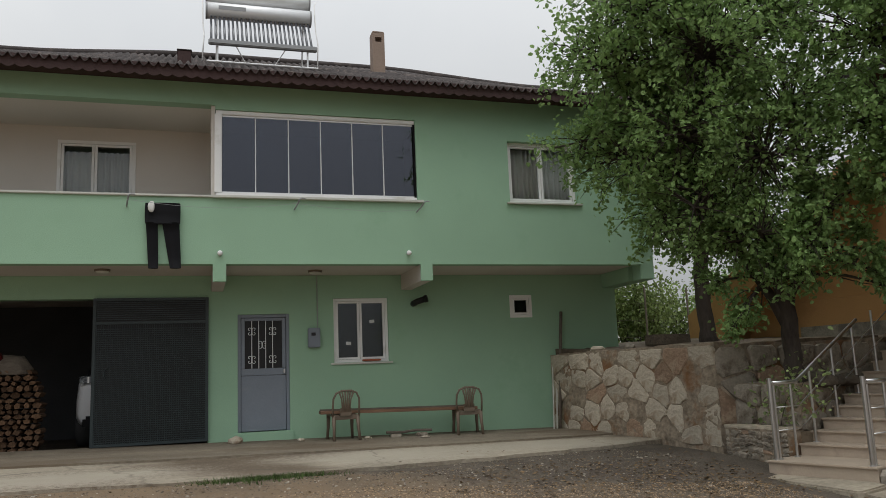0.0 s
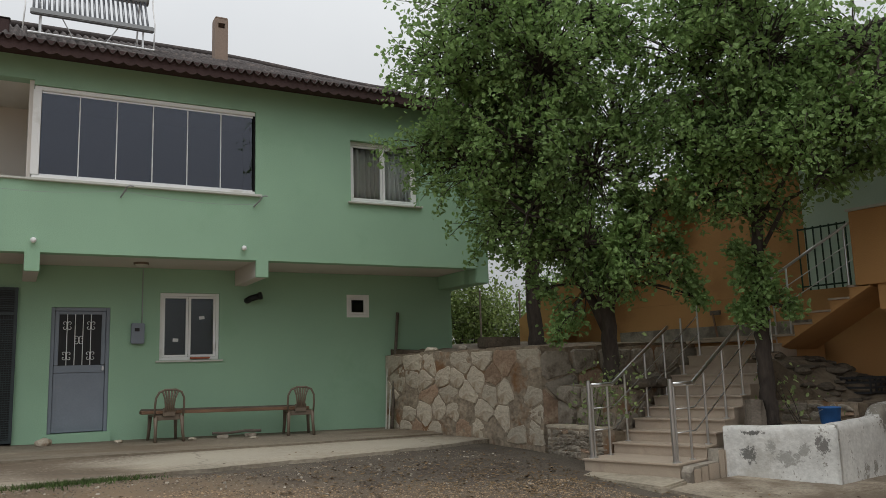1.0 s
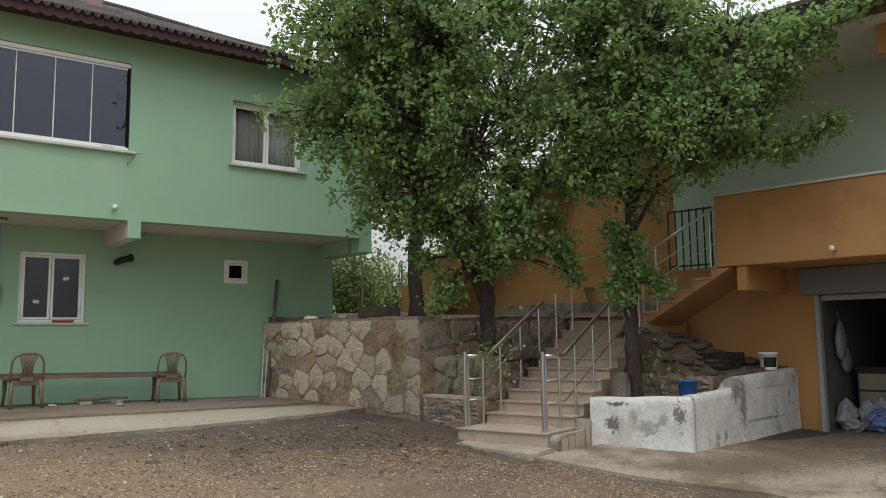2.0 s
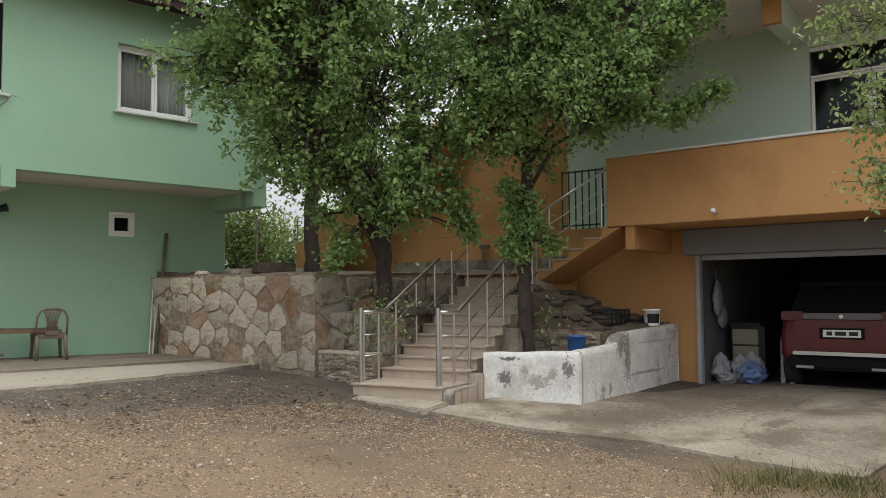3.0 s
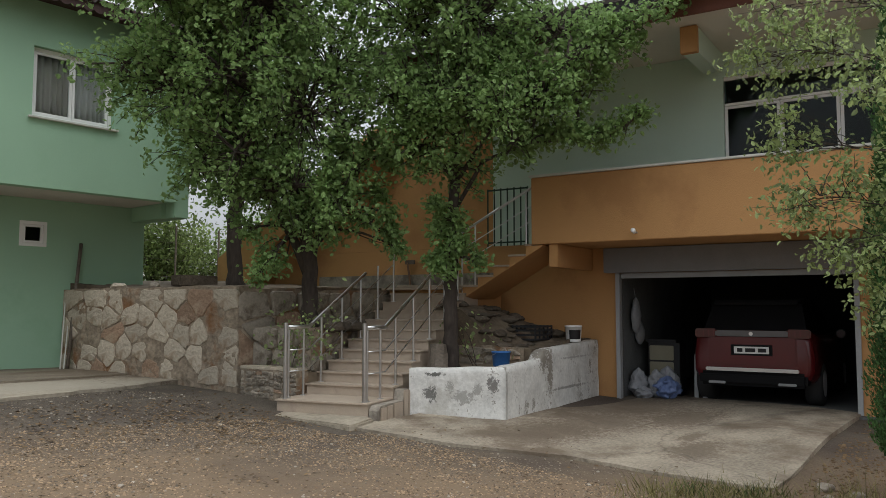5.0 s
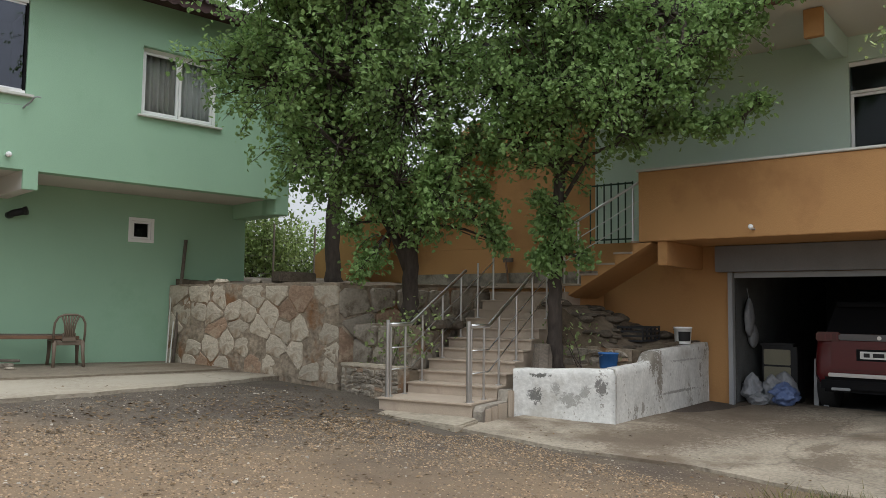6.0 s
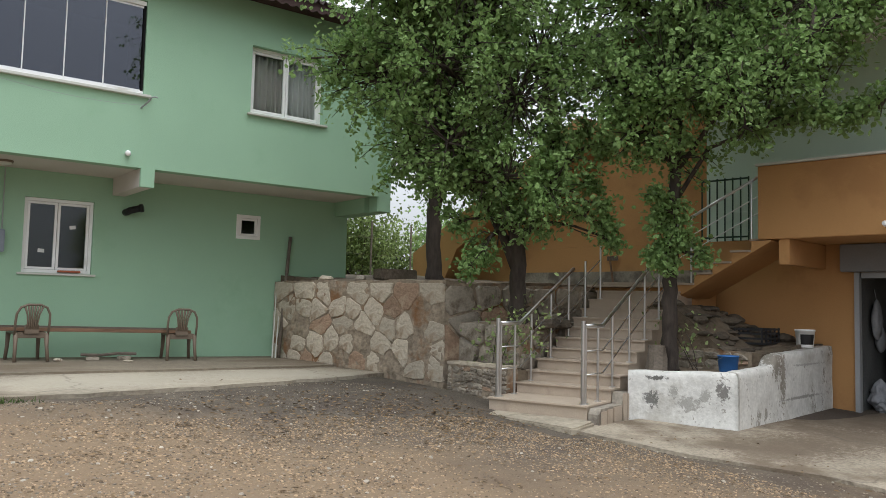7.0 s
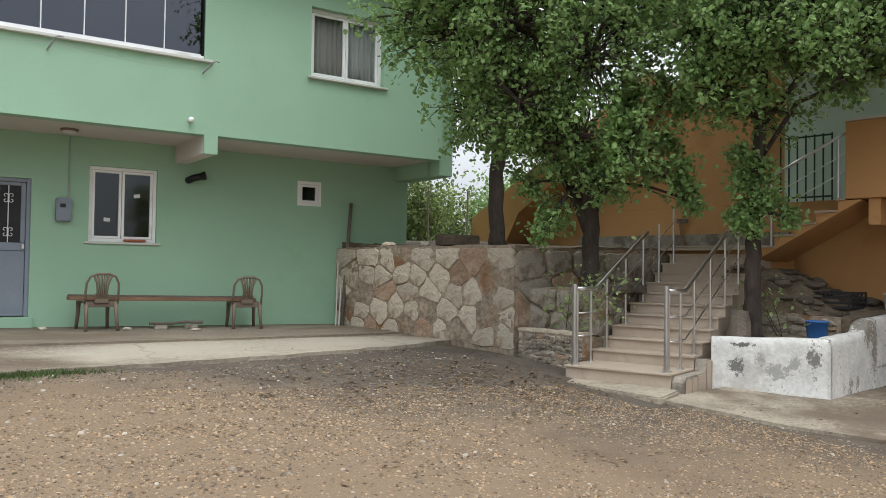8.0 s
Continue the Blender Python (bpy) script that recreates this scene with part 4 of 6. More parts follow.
part("side_wall", bm, M_STEPSIDE, stair, "rough worn concrete stair cheek")


def stair_rail(side):
    r = thing("stair_railing", "stainless steel tube railing with two lower rails", "railing", STAIR @ pose(0, side * (HALF - 0.082), 0), group="stair railings")
    xs = [0.078, 0.15, 0.516] + [0.973 + 2 * RUN * k for k in range(5)]
    H, BEND = 0.92, 0.66

    def foot(x):
        return P0 if x < LAND else P0 + RISE * (1 + int((x - LAND) / RUN + 1e-6))

    def top(x):
        return P0 + H + max(0, x - BEND) * RISE / RUN
    for i, x in enumerate(xs):
        extra = 0.06 if i == 0 else (0.28 if i > 5 else -0.03)
        p = part("post", tube(B(), [(x, 0, foot(x)), (x, 0, min(top(x), 9) + extra if i <= 5 else foot(x) + 0.86)], 0.026 if i == 0 else 0.016, 10), M_CHROME, r)
        part("foot_flange", tube(B(), [(x, 0, foot(x)), (x, 0, foot(x) + 0.012)], 0.042, 12), M_CHROME, p)
    end = xs[5] + 0.15
    rail = part("handrail", tube(B(), [(0.10, 0, P0 + H), (BEND - 0.04, 0, P0 + H), (BEND, 0, P0 + H + 0.008), (end, 0, top(end))], 0.025, 10), M_CHROME, r, smooth=True)
    for k, (x, z) in enumerate(((0.11, P0 + H), (BEND - 0.02, P0 + H))):
        part("ball_joint", tube(B(), [(x, 0, z - 0.028), (x, 0, z), (x, 0, z + 0.028)], [0.018, 0.033, 0.018], 10), M_CHROME, rail, smooth=True)
    for d in (0.30, 0.58):
        part("lower_rail", tube(B(), [(0.15, 0, P0 + H - d), (BEND, 0, P0 + H - d), (xs[-1], 0, top(xs[-1]) - d)], 0.009, 8), M_CHROME, r, smooth=True)


stair_rail(1), stair_rail(-1)

# ---- whitewashed planter ----
WL, WC, WR = (7.86, 8.17), (8.55, 7.08), (11.92, 7.62)


def planter():
    p = thing("planter", "peeling whitewashed masonry planter with uneven top", "planter")
    def run(a, b, z0, za, zb, thick, name, seed, step=None):
        l = math.dist(a, b)
        n, k = int(l / 0.06), 12
        ux, uy = (b[0] - a[0]) / l, (b[1] - a[1]) / l
        verts, faces = [], []
        for i in range(n + 1):
            s = l * i / n
            zt = za + (zb - za) * s / l + 0.012 * noise.noise((s * 3, seed, 0))
            if step:
                zt += step[1] * smooth_step(step[0] - 0.1, step[0] + 0.12, s)
            ring = [(0, z0 + (zt - z0) * j / k) for j in range(k)] + [(0.012, zt - 0.004), (0.04, zt + 0.006), (thick - 0.04, zt + 0.004), (thick, zt - 0.02), (thick, z0)]
            for d, z in ring:
                q = d + 0.014 * noise.noise((s * 2.5, z * 2.5, seed)) + 0.005 * noise.noise((s * 11, z * 11, seed))
                if d == 0:
                    q -= 0.03 * (1 - smooth_step(z0, z0 + 0.35, z))
                verts.append((a[0] + ux * s - uy * q, a[1] + uy * s + ux * q, z))
        m = k + 5
        for i in range(n):
            for j in range(m - 1):
                c = i * m + j
                faces.append((c, c + m, c + m + 1, c + 1))
        faces += [tuple(range(m))[::-1], tuple(n * m + j for j in range(m))]
        return raw(name, verts, faces, M_WHITEWASH, p, smooth=True)
    run(WL, WC, -0.85, -0.03, 0.0, 0.2, "front_wall", 1)
    run(WC, WR, -0.95, 0.0, 0.12, 0.2, "side_wall", 5, (1.15, 0.13))


planter()
slab_between("bed_3", [(8.0, 8.2), (8.65, 7.25)], [(9.6, 9.4), (9.9, 7.5)], lambda x, y: -0.07 + 0.03 * noise.noise((x * 4, y * 4, 0)), 0.5, M_EARTH, "dark earth of the planter round a trunk", "earth", n=14, m=12)
slab_between("bed_4", [(9.75, 9.35), (9.75, 7.5)], [(11.9, 9.4), (11.9, 7.75)], lambda x, y: 0.18 + 0.10 * smooth_step(10, 11.4, x) + 0.22 * smooth_step(7.7, 9, y) + 0.40 * smooth_step(8.0, 9.0, y) * (1 - smooth_step(10.3, 11.8, x)) + 0.05 * noise.noise((x * 4, y * 4, 0)), 0.7, M_EARTH, "rising earth bed with rubble under the balcony", "earth", n=14, m=12)

# ---- orange house ----
OR = pose(10.4, 7.92, 0, 0, 0, 8)
villa = thing("house", "orange and pale green house with a balcony above its garage", "house", OR)
part("balcony_parapet", box(B(), 0, 0.16, -9, 0, 1.77, 2.82, 0.01), M_ORANGE, villa)
part("parapet_coping", box(B(), -0.03, 0.2, -9, 0.03, 2.823, 2.86, 0.008), M_SILL, villa, "pale stone coping")
part("balcony_floor", box(B(), 0.162, 1.50, -9, 0.0, 1.775, 1.9), M_ORANGE, villa)
for y in (-0.42, -5.2):
    part("balcony_beam", box(B(), 0.06, 1.498, y, y + 0.15, 1.41, 1.772, 0.01), M_ORANGE, villa)
part("garage_wall", pierced(B(), "x", 1.5, 1.72, -9, 7.3, -1.0, 1.9, [(-4.42, -0.84, -1.1, 1.36)]), M_ORANGE, villa)
part("upper_wall", pierced(B(), "x", 1.502, 1.72, -9, 1.5, 1.904, 4.795, [(-5.2, -2.62, 2.35, 4.42)]), M_PALE, villa)
bm = B()
prism(bm, [(1.502, 1.904), (7.3, 1.904), (7.3, 2.0), (3.6, 4.15), (1.502, 5.0)], 1.504, 1.70, "x")
part("stair_wall", bm, M_ORANGE, villa)
bm = B()
prism(bm, [(7.9, 1.0), (7.9, 1.85), (3.6, 4.25), (3.6, 3.75), (6.6, 1.9), (7.1, 1.0)], 0.75, 1.50, "x")
part("stair_flank", bm, M_ORANGE, villa)
part("plinth", box(B(), 1.44, 1.499, 1.4, 5.6, 0.9, 1.42), M_STEPSIDE, villa)
# ceiling, eave and roof extended unseen past y 1.5 to shade the orange wall
part("balcony_ceiling", box(B(), -0.55, 9.2, -9, 2.8, 4.797, 4.9), M_CEIL, villa)
part("eave_edge", box(B(), -0.60, -0.552, -9.05, 2.85, 4.74, 4.96, 0.008), M_BROWN, villa)
for y in (-2.62, -5.6):
    bm = B()
    prism(bm, [(0.06, 4.42), (0.06, 4.788), (1.498, 4.788), (1.498, 4.5), (1.2, 4.42)], y, y + 0.22, "y")
    part("ceiling_beam", bm, M_PALE, villa)
    part("beam_end", box(B(), -0.04, 0.058, y - 0.01, y + 0.23, 4.40, 4.786, 0.006), M_ORANGE, villa)
bm = B()
prism(bm, [(-1.0, 4.97), (-1.0, 5.03), (4.5, 6.9), (4.5, 6.8)], -9.3, 3.0, "y")
part("roof", bm, M_ROOF, villa)
part("body_wall", box(B(), 1.73, 9, 1.3, 1.5, -1, 4.9), M_ORANGE, villa)
part("end_wall", box(B(), 1.73, 9, -9, -8.8, -1, 4.9), M_ORANGE, villa)
part("rear_wall", box(B(), 9.0, 9.2, -9, 1.5, -1, 4.9), M_ORANGE, villa)
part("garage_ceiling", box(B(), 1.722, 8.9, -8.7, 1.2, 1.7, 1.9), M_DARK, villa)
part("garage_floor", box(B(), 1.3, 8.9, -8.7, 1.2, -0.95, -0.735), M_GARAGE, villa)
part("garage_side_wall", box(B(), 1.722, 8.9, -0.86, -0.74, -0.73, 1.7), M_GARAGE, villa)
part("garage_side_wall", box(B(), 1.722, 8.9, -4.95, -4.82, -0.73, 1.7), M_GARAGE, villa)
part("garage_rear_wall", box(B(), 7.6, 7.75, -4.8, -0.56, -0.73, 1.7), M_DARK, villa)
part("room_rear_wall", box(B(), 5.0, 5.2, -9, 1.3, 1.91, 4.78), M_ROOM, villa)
part("shutter_box", box(B(), 1.30, 1.498, -4.55, -0.68, 1.36, 1.765, 0.01), M_ROLLER, villa, "grey roller shutter box")
for y in (-0.90, -4.43):
    part("shutter_guide", box(B(), 1.44, 1.56, y, y + 0.07, -0.73, 1.355, 0.005), M_SHUTTER, villa)
part("shutter_edge", box(B(), 1.50, 1.56, -4.35, -0.91, 1.27, 1.355, 0.005), M_SHUTTER, villa)
frame_window("window_6", OR @ pose(1.56, -2.56, 2.35, 0, 0, -90), 2.58, 2.07, (1, 1, 1), "large white balcony window with three leaves and top lights", bar=0.06, pane=M_DIMGLASS, sill=False, transom=1.60)
# upper flight from the landing to the balcony
flight = thing("staircase", "short orange flight with pale treads up to the balcony", "stairs", OR)
bm = B()
prof = [(1.26, 0.93), (1.26, 1.12)]
for i in range(5):
    y = 1.26 - 0.29 * i
    prof += [(y, 1.12 + 0.158 * i), (y - 0.29, 1.12 + 0.158 * i)]
prof += [(-0.19, 1.77), (-0.19, 1.74)]
clean = []
for p in prof:
    if not clean or math.dist(p, clean[-1]) > 1e-4:
        clean.append(p)
prism(bm, clean, 0.004, 1.1, "x")
part("flight_body", bm, M_ORANGE, flight)
for i in range(5):
    y = 1.26 - 0.29 * i
    part("tread", box(B(), -0.02, 1.1, max(y - 0.29, 0.002), y + 0.02, 1.122 + 0.158 * i, 1.15 + 0.158 * i, 0.005), M_STEP, flight)
part("landing", box(B(), -0.3, 1.43, 1.28, 2.7, 1.08, 1.118, 0.01), M_STEP, flight)
part("landing_base", box(B(), -0.1, 1.43, 1.30, 2.7, -0.4, 1.078, 0.01), M_ORANGE, flight)
bm = B()
box(bm, -0.02, 0.12, 1.262, 1.45, -0.2, 1.0)
part("pier", bm, M_STEPSIDE, flight)

# ---- trees and shrubs ----
def leaf_mesh(name, pts, size, rng, material, parent, long=1.25, droop=0.35, label="", kind=""):
    """Many small folded leaves, each of its own turn and size."""
    n = len(pts)
    d = rng.normal(size=(n, 3))
    d[:, 2] -= droop
    d /= np.linalg.norm(d, axis=1)[:, None]
    up = rng.normal(size=(n, 3)) * 0.7 + np.array((0, 0, 1.0))
    side = np.cross(d, up)
    side /= np.linalg.norm(side, axis=1)[:, None] + 1e-9
    nor = np.cross(side, d)
    s = size * rng.uniform(0.6, 1.25, n)[:, None]
    shape = ((0, 0, 0), (0.32, 0.42, 0.10), (0.72, 0.36, 0.09), (1.0, 0, -0.08), (0.72, -0.36, 0.09), (0.32, -0.42, 0.10))
    v = np.stack([pts + s * (long * a * d + b * side + c * nor) for a, b, c in shape], 1).reshape(-1, 3)
    k = np.arange(n)[:, None] * 6
    f = np.concatenate([k + np.array(q) for q in ((0, 1, 2, 3), (0, 3, 4, 5))], 1).reshape(-1, 4)
    ob = raw(name, v.tolist(), f.tolist(), material, parent, label)
    return tagged(ob, kind=kind)


def bent(a, b, rng, sag, n=5):
    a, b = Vector(a), Vector(b)
    side = Vector(rng.normal(size=3)) * sag * (b - a).length
    return [a.lerp(b, t) + side * math.sin(math.pi * t) * (1 - 0.3 * t) + Vector((0, 0, 0.12 * (b - a).length * math.sin(math.pi * t))) for t in [i / n for i in range(n + 1)]]


def tree(name, label, trunk, radii, lobes, twigs, per_twig, leaf, seed, material, long=1.25, jitter=0.075, limb_r=0.05, droop=0.35, forks=(), fork_r=0.75, twig_r=1.0):
    """A tapered, bent trunk; a limb to each lobe of the crown; twigs through the lobe; leaves along the twigs."""
    rng = np.random.default_rng(seed)
    base = Vector(trunk[0])
    t = thing(name, label, "tree", Matrix.Translation(base))
    line = [Vector(p) - base for p in trunk]
    fine, fr = [], []
    for i in range(len(line) - 1):
        for k in range(6):
            f = k / 6
            fine.append(line[i].lerp(line[i + 1], f) + Vector(rng.normal(size=3)) * 0.012)
            fr.append(radii[i] + (radii[i + 1] - radii[i]) * f)
    fine.append(line[-1]), fr.append(radii[-1])
    fr[0] *= 1.45
    fr[1] *= 1.15
    bm = tube(B(), fine, fr, 30)
    for v in bm.verts:
        v.co += Vector((noise.noise(v.co * 9), noise.noise(v.co * 9 + Vector((7, 0, 0))), 0)) * 0.02
        v.co += Vector((v.normal.x, v.normal.y, 0)) * 0.024 * noise.noise((v.co.x * 45, v.co.y * 45, v.co.z * 5))
    part("trunk", bm, M_BARK, t, smooth=True)
    tops = [p for p in fine[len(fine) // 2:]]
    for fork in forks:
        line = [Vector(p) - base for p in fork]
        tops += line[2:]
        part("limb", tube(B(), line, [radii[2] * fork_r * (1 - 0.6 * i / len(line)) for i in range(len(line))], 9), M_BARK, t, smooth=True)
    leaves = []
    wood = B()
    for x, y, z, r in lobes:
        r *= 1.08
        c = Vector((x, y, z)) - base
        start = min(tops, key=lambda p: (p - c).length + 1.5 * max(0, p.z - c.z + 0.5 * r))
        path = bent(start, c, rng, 0.07)
        lr = limb_r * (0.6 + 0.4 * r)
        part("limb", tube(B(), path, [lr * (1 - 0.13 * i) for i in range(len(path))], 7), M_BARK, t, smooth=True)
        n = max(9, int(twigs * r ** 2.0 * rng.uniform(0.6, 1.25)))
        for _ in range(n):
            d = Vector(rng.normal(size=3)).normalized()
            d.z *= 0.85
            if noise.noise((c + d * 1.3) * 1.7) < -0.42:
                continue
            end = c + d * r * rng.uniform(0.6, 1.15)
            s = path[rng.integers(2, len(path))].lerp(c, rng.uniform(0, 0.8))
            tw = bent(s, end, rng, 0.10, 3)
            tube(wood, tw, [0.013 * twig_r, 0.009 * twig_r, 0.006 * twig_r, 0.003 * twig_r], 4, False)
            for _ in range(per_twig):
                f = max(0.2, 1.05 - abs(rng.normal()) * 0.33) * 3
                i = min(int(f), 2)
                p = tw[i].lerp(tw[i + 1], f - i)
                leaves.append(tuple(p + Vector(rng.normal(size=3)) * jitter))
    tagged(part("branchwork", wood, M_BARK, t), kind="stuff")
    leaf_mesh("crown", np.array(leaves), leaf, rng, material, t, long, droop, kind="stuff")
    return t


tree("pear_tree", "broad pear tree with dense green leaves above a stone bed",
     [(7.75, 10.05, 0.45), (7.72, 10.03, 1.0), (7.66, 9.98, 1.5), (7.4, 9.95, 2.3), (7.0, 9.95, 3.3), (6.7, 9.9, 4.6)], [0.13, 0.115, 0.11, 0.08, 0.06, 0.04],
     [(4.72, 10.85, 3.9, 0.28), (5.05, 10.7, 3.85, 0.45), (5.6, 10.5, 3.7, 0.78), (5.1, 10.2, 4.9, 0.75), (6.0, 9.9, 3.9, 1.05), (6.2, 9.8, 2.85, 0.8), (6.9, 9.4, 2.45, 0.72), (7.45, 9.0, 2.4, 0.5), (7.1, 9.4, 3.5, 1.0),
      (6.4, 9.6, 4.9, 1.15), (5.5, 9.8, 5.8, 1.0), (7.2, 10.4, 5.2, 1.2), (6.8, 11.2, 4.0, 1.1), (6.6, 9.8, 6.4, 1.0), (7.5, 10.8, 3.0, 0.8), (6.4, 11.0, 2.9, 0.7), (7.75, 8.8, 1.95, 0.22),
      (7.35, 9.2, 2.15, 0.45), (7.6, 9.0, 2.7, 0.4), (7.0, 9.5, 2.05, 0.26), (6.5, 10.3, 2.45, 0.42), (6.7, 9.8, 2.4, 0.5), (7.25, 9.75, 2.2, 0.3), (7.85, 9.5, 3.1, 0.5), (7.7, 9.6, 4.2, 1.0), (6.0, 10.6, 4.6, 0.9),
      (8.19, 9.10, 3.14, 0.30), (8.18, 8.87, 2.98, 0.20), (8.09, 8.95, 2.44, 0.16), (8.13, 8.81, 2.09, 0.13), (8.18, 8.78, 1.80, 0.12), (8.23, 8.75, 1.63, 0.08), (6.77, 9.91, 1.28, 0.20), (6.89, 9.81, 1.50, 0.25), (7.32, 9.38, 1.78, 0.30), (7.44, 9.29, 1.99, 0.35), (6.69, 10.19, 1.9, 0.22), (7.36, 9.41, 5.9, 0.6), (7.61, 9.15, 5.5, 0.5)],
     104, 27, 0.061, 11, M_LEAF, jitter=0.062,
     forks=[[(7.68, 10.0, 1.3), (7.7, 9.95, 1.69), (8.0, 9.72, 2.25), (8.2, 9.6, 2.75), (8.1, 9.7, 3.4)], [(7.68, 10.0, 1.2), (7.5, 10.1, 1.7), (7.2, 10.25, 2.3), (6.9, 10.4, 3.0)]])
tree("pear_tree", "dark-trunked pear tree growing from the whitewashed planter",
     [(8.95, 8.35, -0.1), (8.92, 8.33, 0.5), (8.86, 8.28, 1.25), (8.78, 8.2, 1.9), (8.76, 8.1, 3.0), (8.7, 8.0, 4.6)], [0.112, 0.10, 0.09, 0.08, 0.065, 0.04],
     [(8.4, 8.0, 3.65, 0.95), (8.5, 7.3, 3.5, 0.72), (9.0, 6.75, 3.65, 0.7), (8.7, 7.1, 3.0, 0.34), (8.6, 8.1, 2.75, 0.6), (9.25, 6.45, 3.1, 0.18), (9.2, 6.75, 3.15, 0.18), (8.6, 7.6, 4.8, 1.1), (9.3, 8.0, 4.2, 1.1),
      (8.95, 8.4, 2.0, 0.22), (8.3, 8.6, 4.9, 1.0), (9.2, 6.8, 4.7, 0.85), (8.8, 8.1, 5.9, 1.1), (7.9, 8.6, 3.7, 0.8), (9.5, 6.2, 4.4, 0.6), (9.35, 6.5, 3.8, 0.5), (9.45, 6.25, 3.1, 0.22), (8.75, 8.3, 1.45, 0.15),
      (8.9, 7.6, 3.9, 0.9), (8.2, 8.3, 3.0, 0.6), (9.3, 7.2, 3.2, 0.34), (8.1, 7.7, 5.6, 0.9), (8.0, 8.95, 5.1, 0.5), (7.97, 8.44, 5.6, 0.5),
      (9.36, 6.37, 3.1, 0.2), (9.55, 6.1, 3.2, 0.2), (9.72, 5.92, 3.24, 0.2), (9.82, 5.75, 3.38, 0.16), (9.04, 6.35, 4.1, 0.4), (9.3, 5.9, 4.34, 0.36), (9.56, 5.5, 4.62, 0.34), (9.7, 5.25, 4.85, 0.3),
      (8.61, 8.13, 1.33, 0.15), (8.44, 8.25, 1.41, 0.10), (8.75, 8.02, 1.68, 0.19), (8.50, 8.19, 1.86, 0.17), (8.87, 7.83, 1.43, 0.11), (8.61, 8.12, 1.62, 0.17), (8.64, 8.09, 2.00, 0.20), (8.35, 8.17, 2.20, 0.14)],
     104, 28, 0.061, 12, M_LEAF, jitter=0.062, fork_r=0.36,
     forks=[[(8.78, 8.2, 2.1), (8.88, 7.7, 2.85), (9.1, 7.1, 3.05), (9.36, 6.4, 3.1), (9.7, 5.95, 3.2)], [(8.78, 8.1, 2.6), (8.8, 7.3, 3.5), (9.0, 6.4, 4.0), (9.5, 5.6, 4.55)]])
tree("garden_tree", "slim dark-trunked tree in the upper garden",
     [(8.85, 13.5, 1.08), (8.8, 13.5, 2.2), (8.85, 13.5, 3.2), (8.7, 13.5, 4.8)], [0.14, 0.135, 0.12, 0.06],
     [(8.2, 13.9, 3.5, 0.7), (8.9, 13.2, 3.3, 0.55), (8.4, 13.5, 4.5, 1.1), (9.2, 13.6, 4.3, 1.0), (8.8, 13.8, 5.6, 1.2), (7.9, 13.4, 5.0, 0.7), (10.0, 13.6, 3.2, 0.8)],
     80, 24, 0.065, 13, M_LEAF)
tree("young_pear_tree", "young pear tree with sparse yellowing leaves beside the drive",
     [(6.72, 1.62, -0.95), (6.70, 1.64, 0.0), (6.62, 1.68, 1.0), (6.6, 1.7, 2.0), (6.6, 1.72, 3.2)], [0.06, 0.055, 0.045, 0.035, 0.02],
     [(6.22, 2.55, 1.6, 0.34), (6.2, 2.2, 2.3, 0.45), (6.0, 2.62, 2.65, 0.3), (6.4, 2.15, 1.15, 0.38), (6.5, 1.8, 1.75, 0.55), (6.12, 2.75, 1.95, 0.18), (6.7, 1.6, 2.6, 0.6), (6.55, 1.75, 0.85, 0.4), (6.35, 2.25, 0.75, 0.2), (6.25, 2.3, 3.0, 0.3),
      (6.03, 2.85, 2.05, 0.28), (6.1, 2.75, 1.5, 0.24), (6.0, 2.9, 2.6, 0.28), (5.95, 2.75, 3.0, 0.28), (6.2, 2.5, 1.2, 0.24)],
     160, 26, 0.031, 14, M_LEAF_Y, long=1.55, jitter=0.045, limb_r=0.009, twig_r=0.4, droop=0.7)


def cypress(x, y, z, h, r, seed):
    rng = np.random.default_rng(seed)
    t = thing("cypress", "dense dark green columnar cypress beside the drive", "tree", pose(x, y, z))
    part("trunk", tube(B(), [(0, 0, -0.1), (0, 0, h * 0.8)], [0.07, 0.02], 8), M_BARK, t)
    n = 70000
    a, u = rng.uniform(0, 2 * math.pi, n), rng.uniform(0.0, 1.0, n)
    prof = r * np.clip(np.minimum(1.0, 0.45 + u * 5), 0, 1) * (1 - 0.75 * np.clip(u - 0.45, 0, 1)) * (1 + 0.13 * np.sin(a * 5 + u * 22) + 0.1 * np.sin(a * 9 - u * 37))
    rad = prof * rng.uniform(0.72, 1.05, n)
    pts = np.stack([rad * np.cos(a), rad * np.sin(a), 0.06 + u * h], 1)
    d = np.stack([0.5 * np.cos(a), 0.5 * np.sin(a), np.ones(n)], 1) + rng.normal(size=(n, 3)) * 0.35
    d /= np.linalg.norm(d, axis=1)[:, None]
    side = np.cross(d, rng.normal(size=(n, 3)))
    side /= np.linalg.norm(side, axis=1)[:, None]
    s = rng.uniform(0.018, 0.04, n)[:, None]
    v = np.stack([pts - side * s * 0.34, pts + side * s * 0.34, pts + d * s * 1.4], 1).reshape(-1, 3)
    f = np.arange(3 * n).reshape(-1, 3)
    raw("crown", v.tolist(), f.tolist(), M_CYPRESS, t)


cypress(8.12, 2.2, -0.97, 4.6, 0.42, 3)


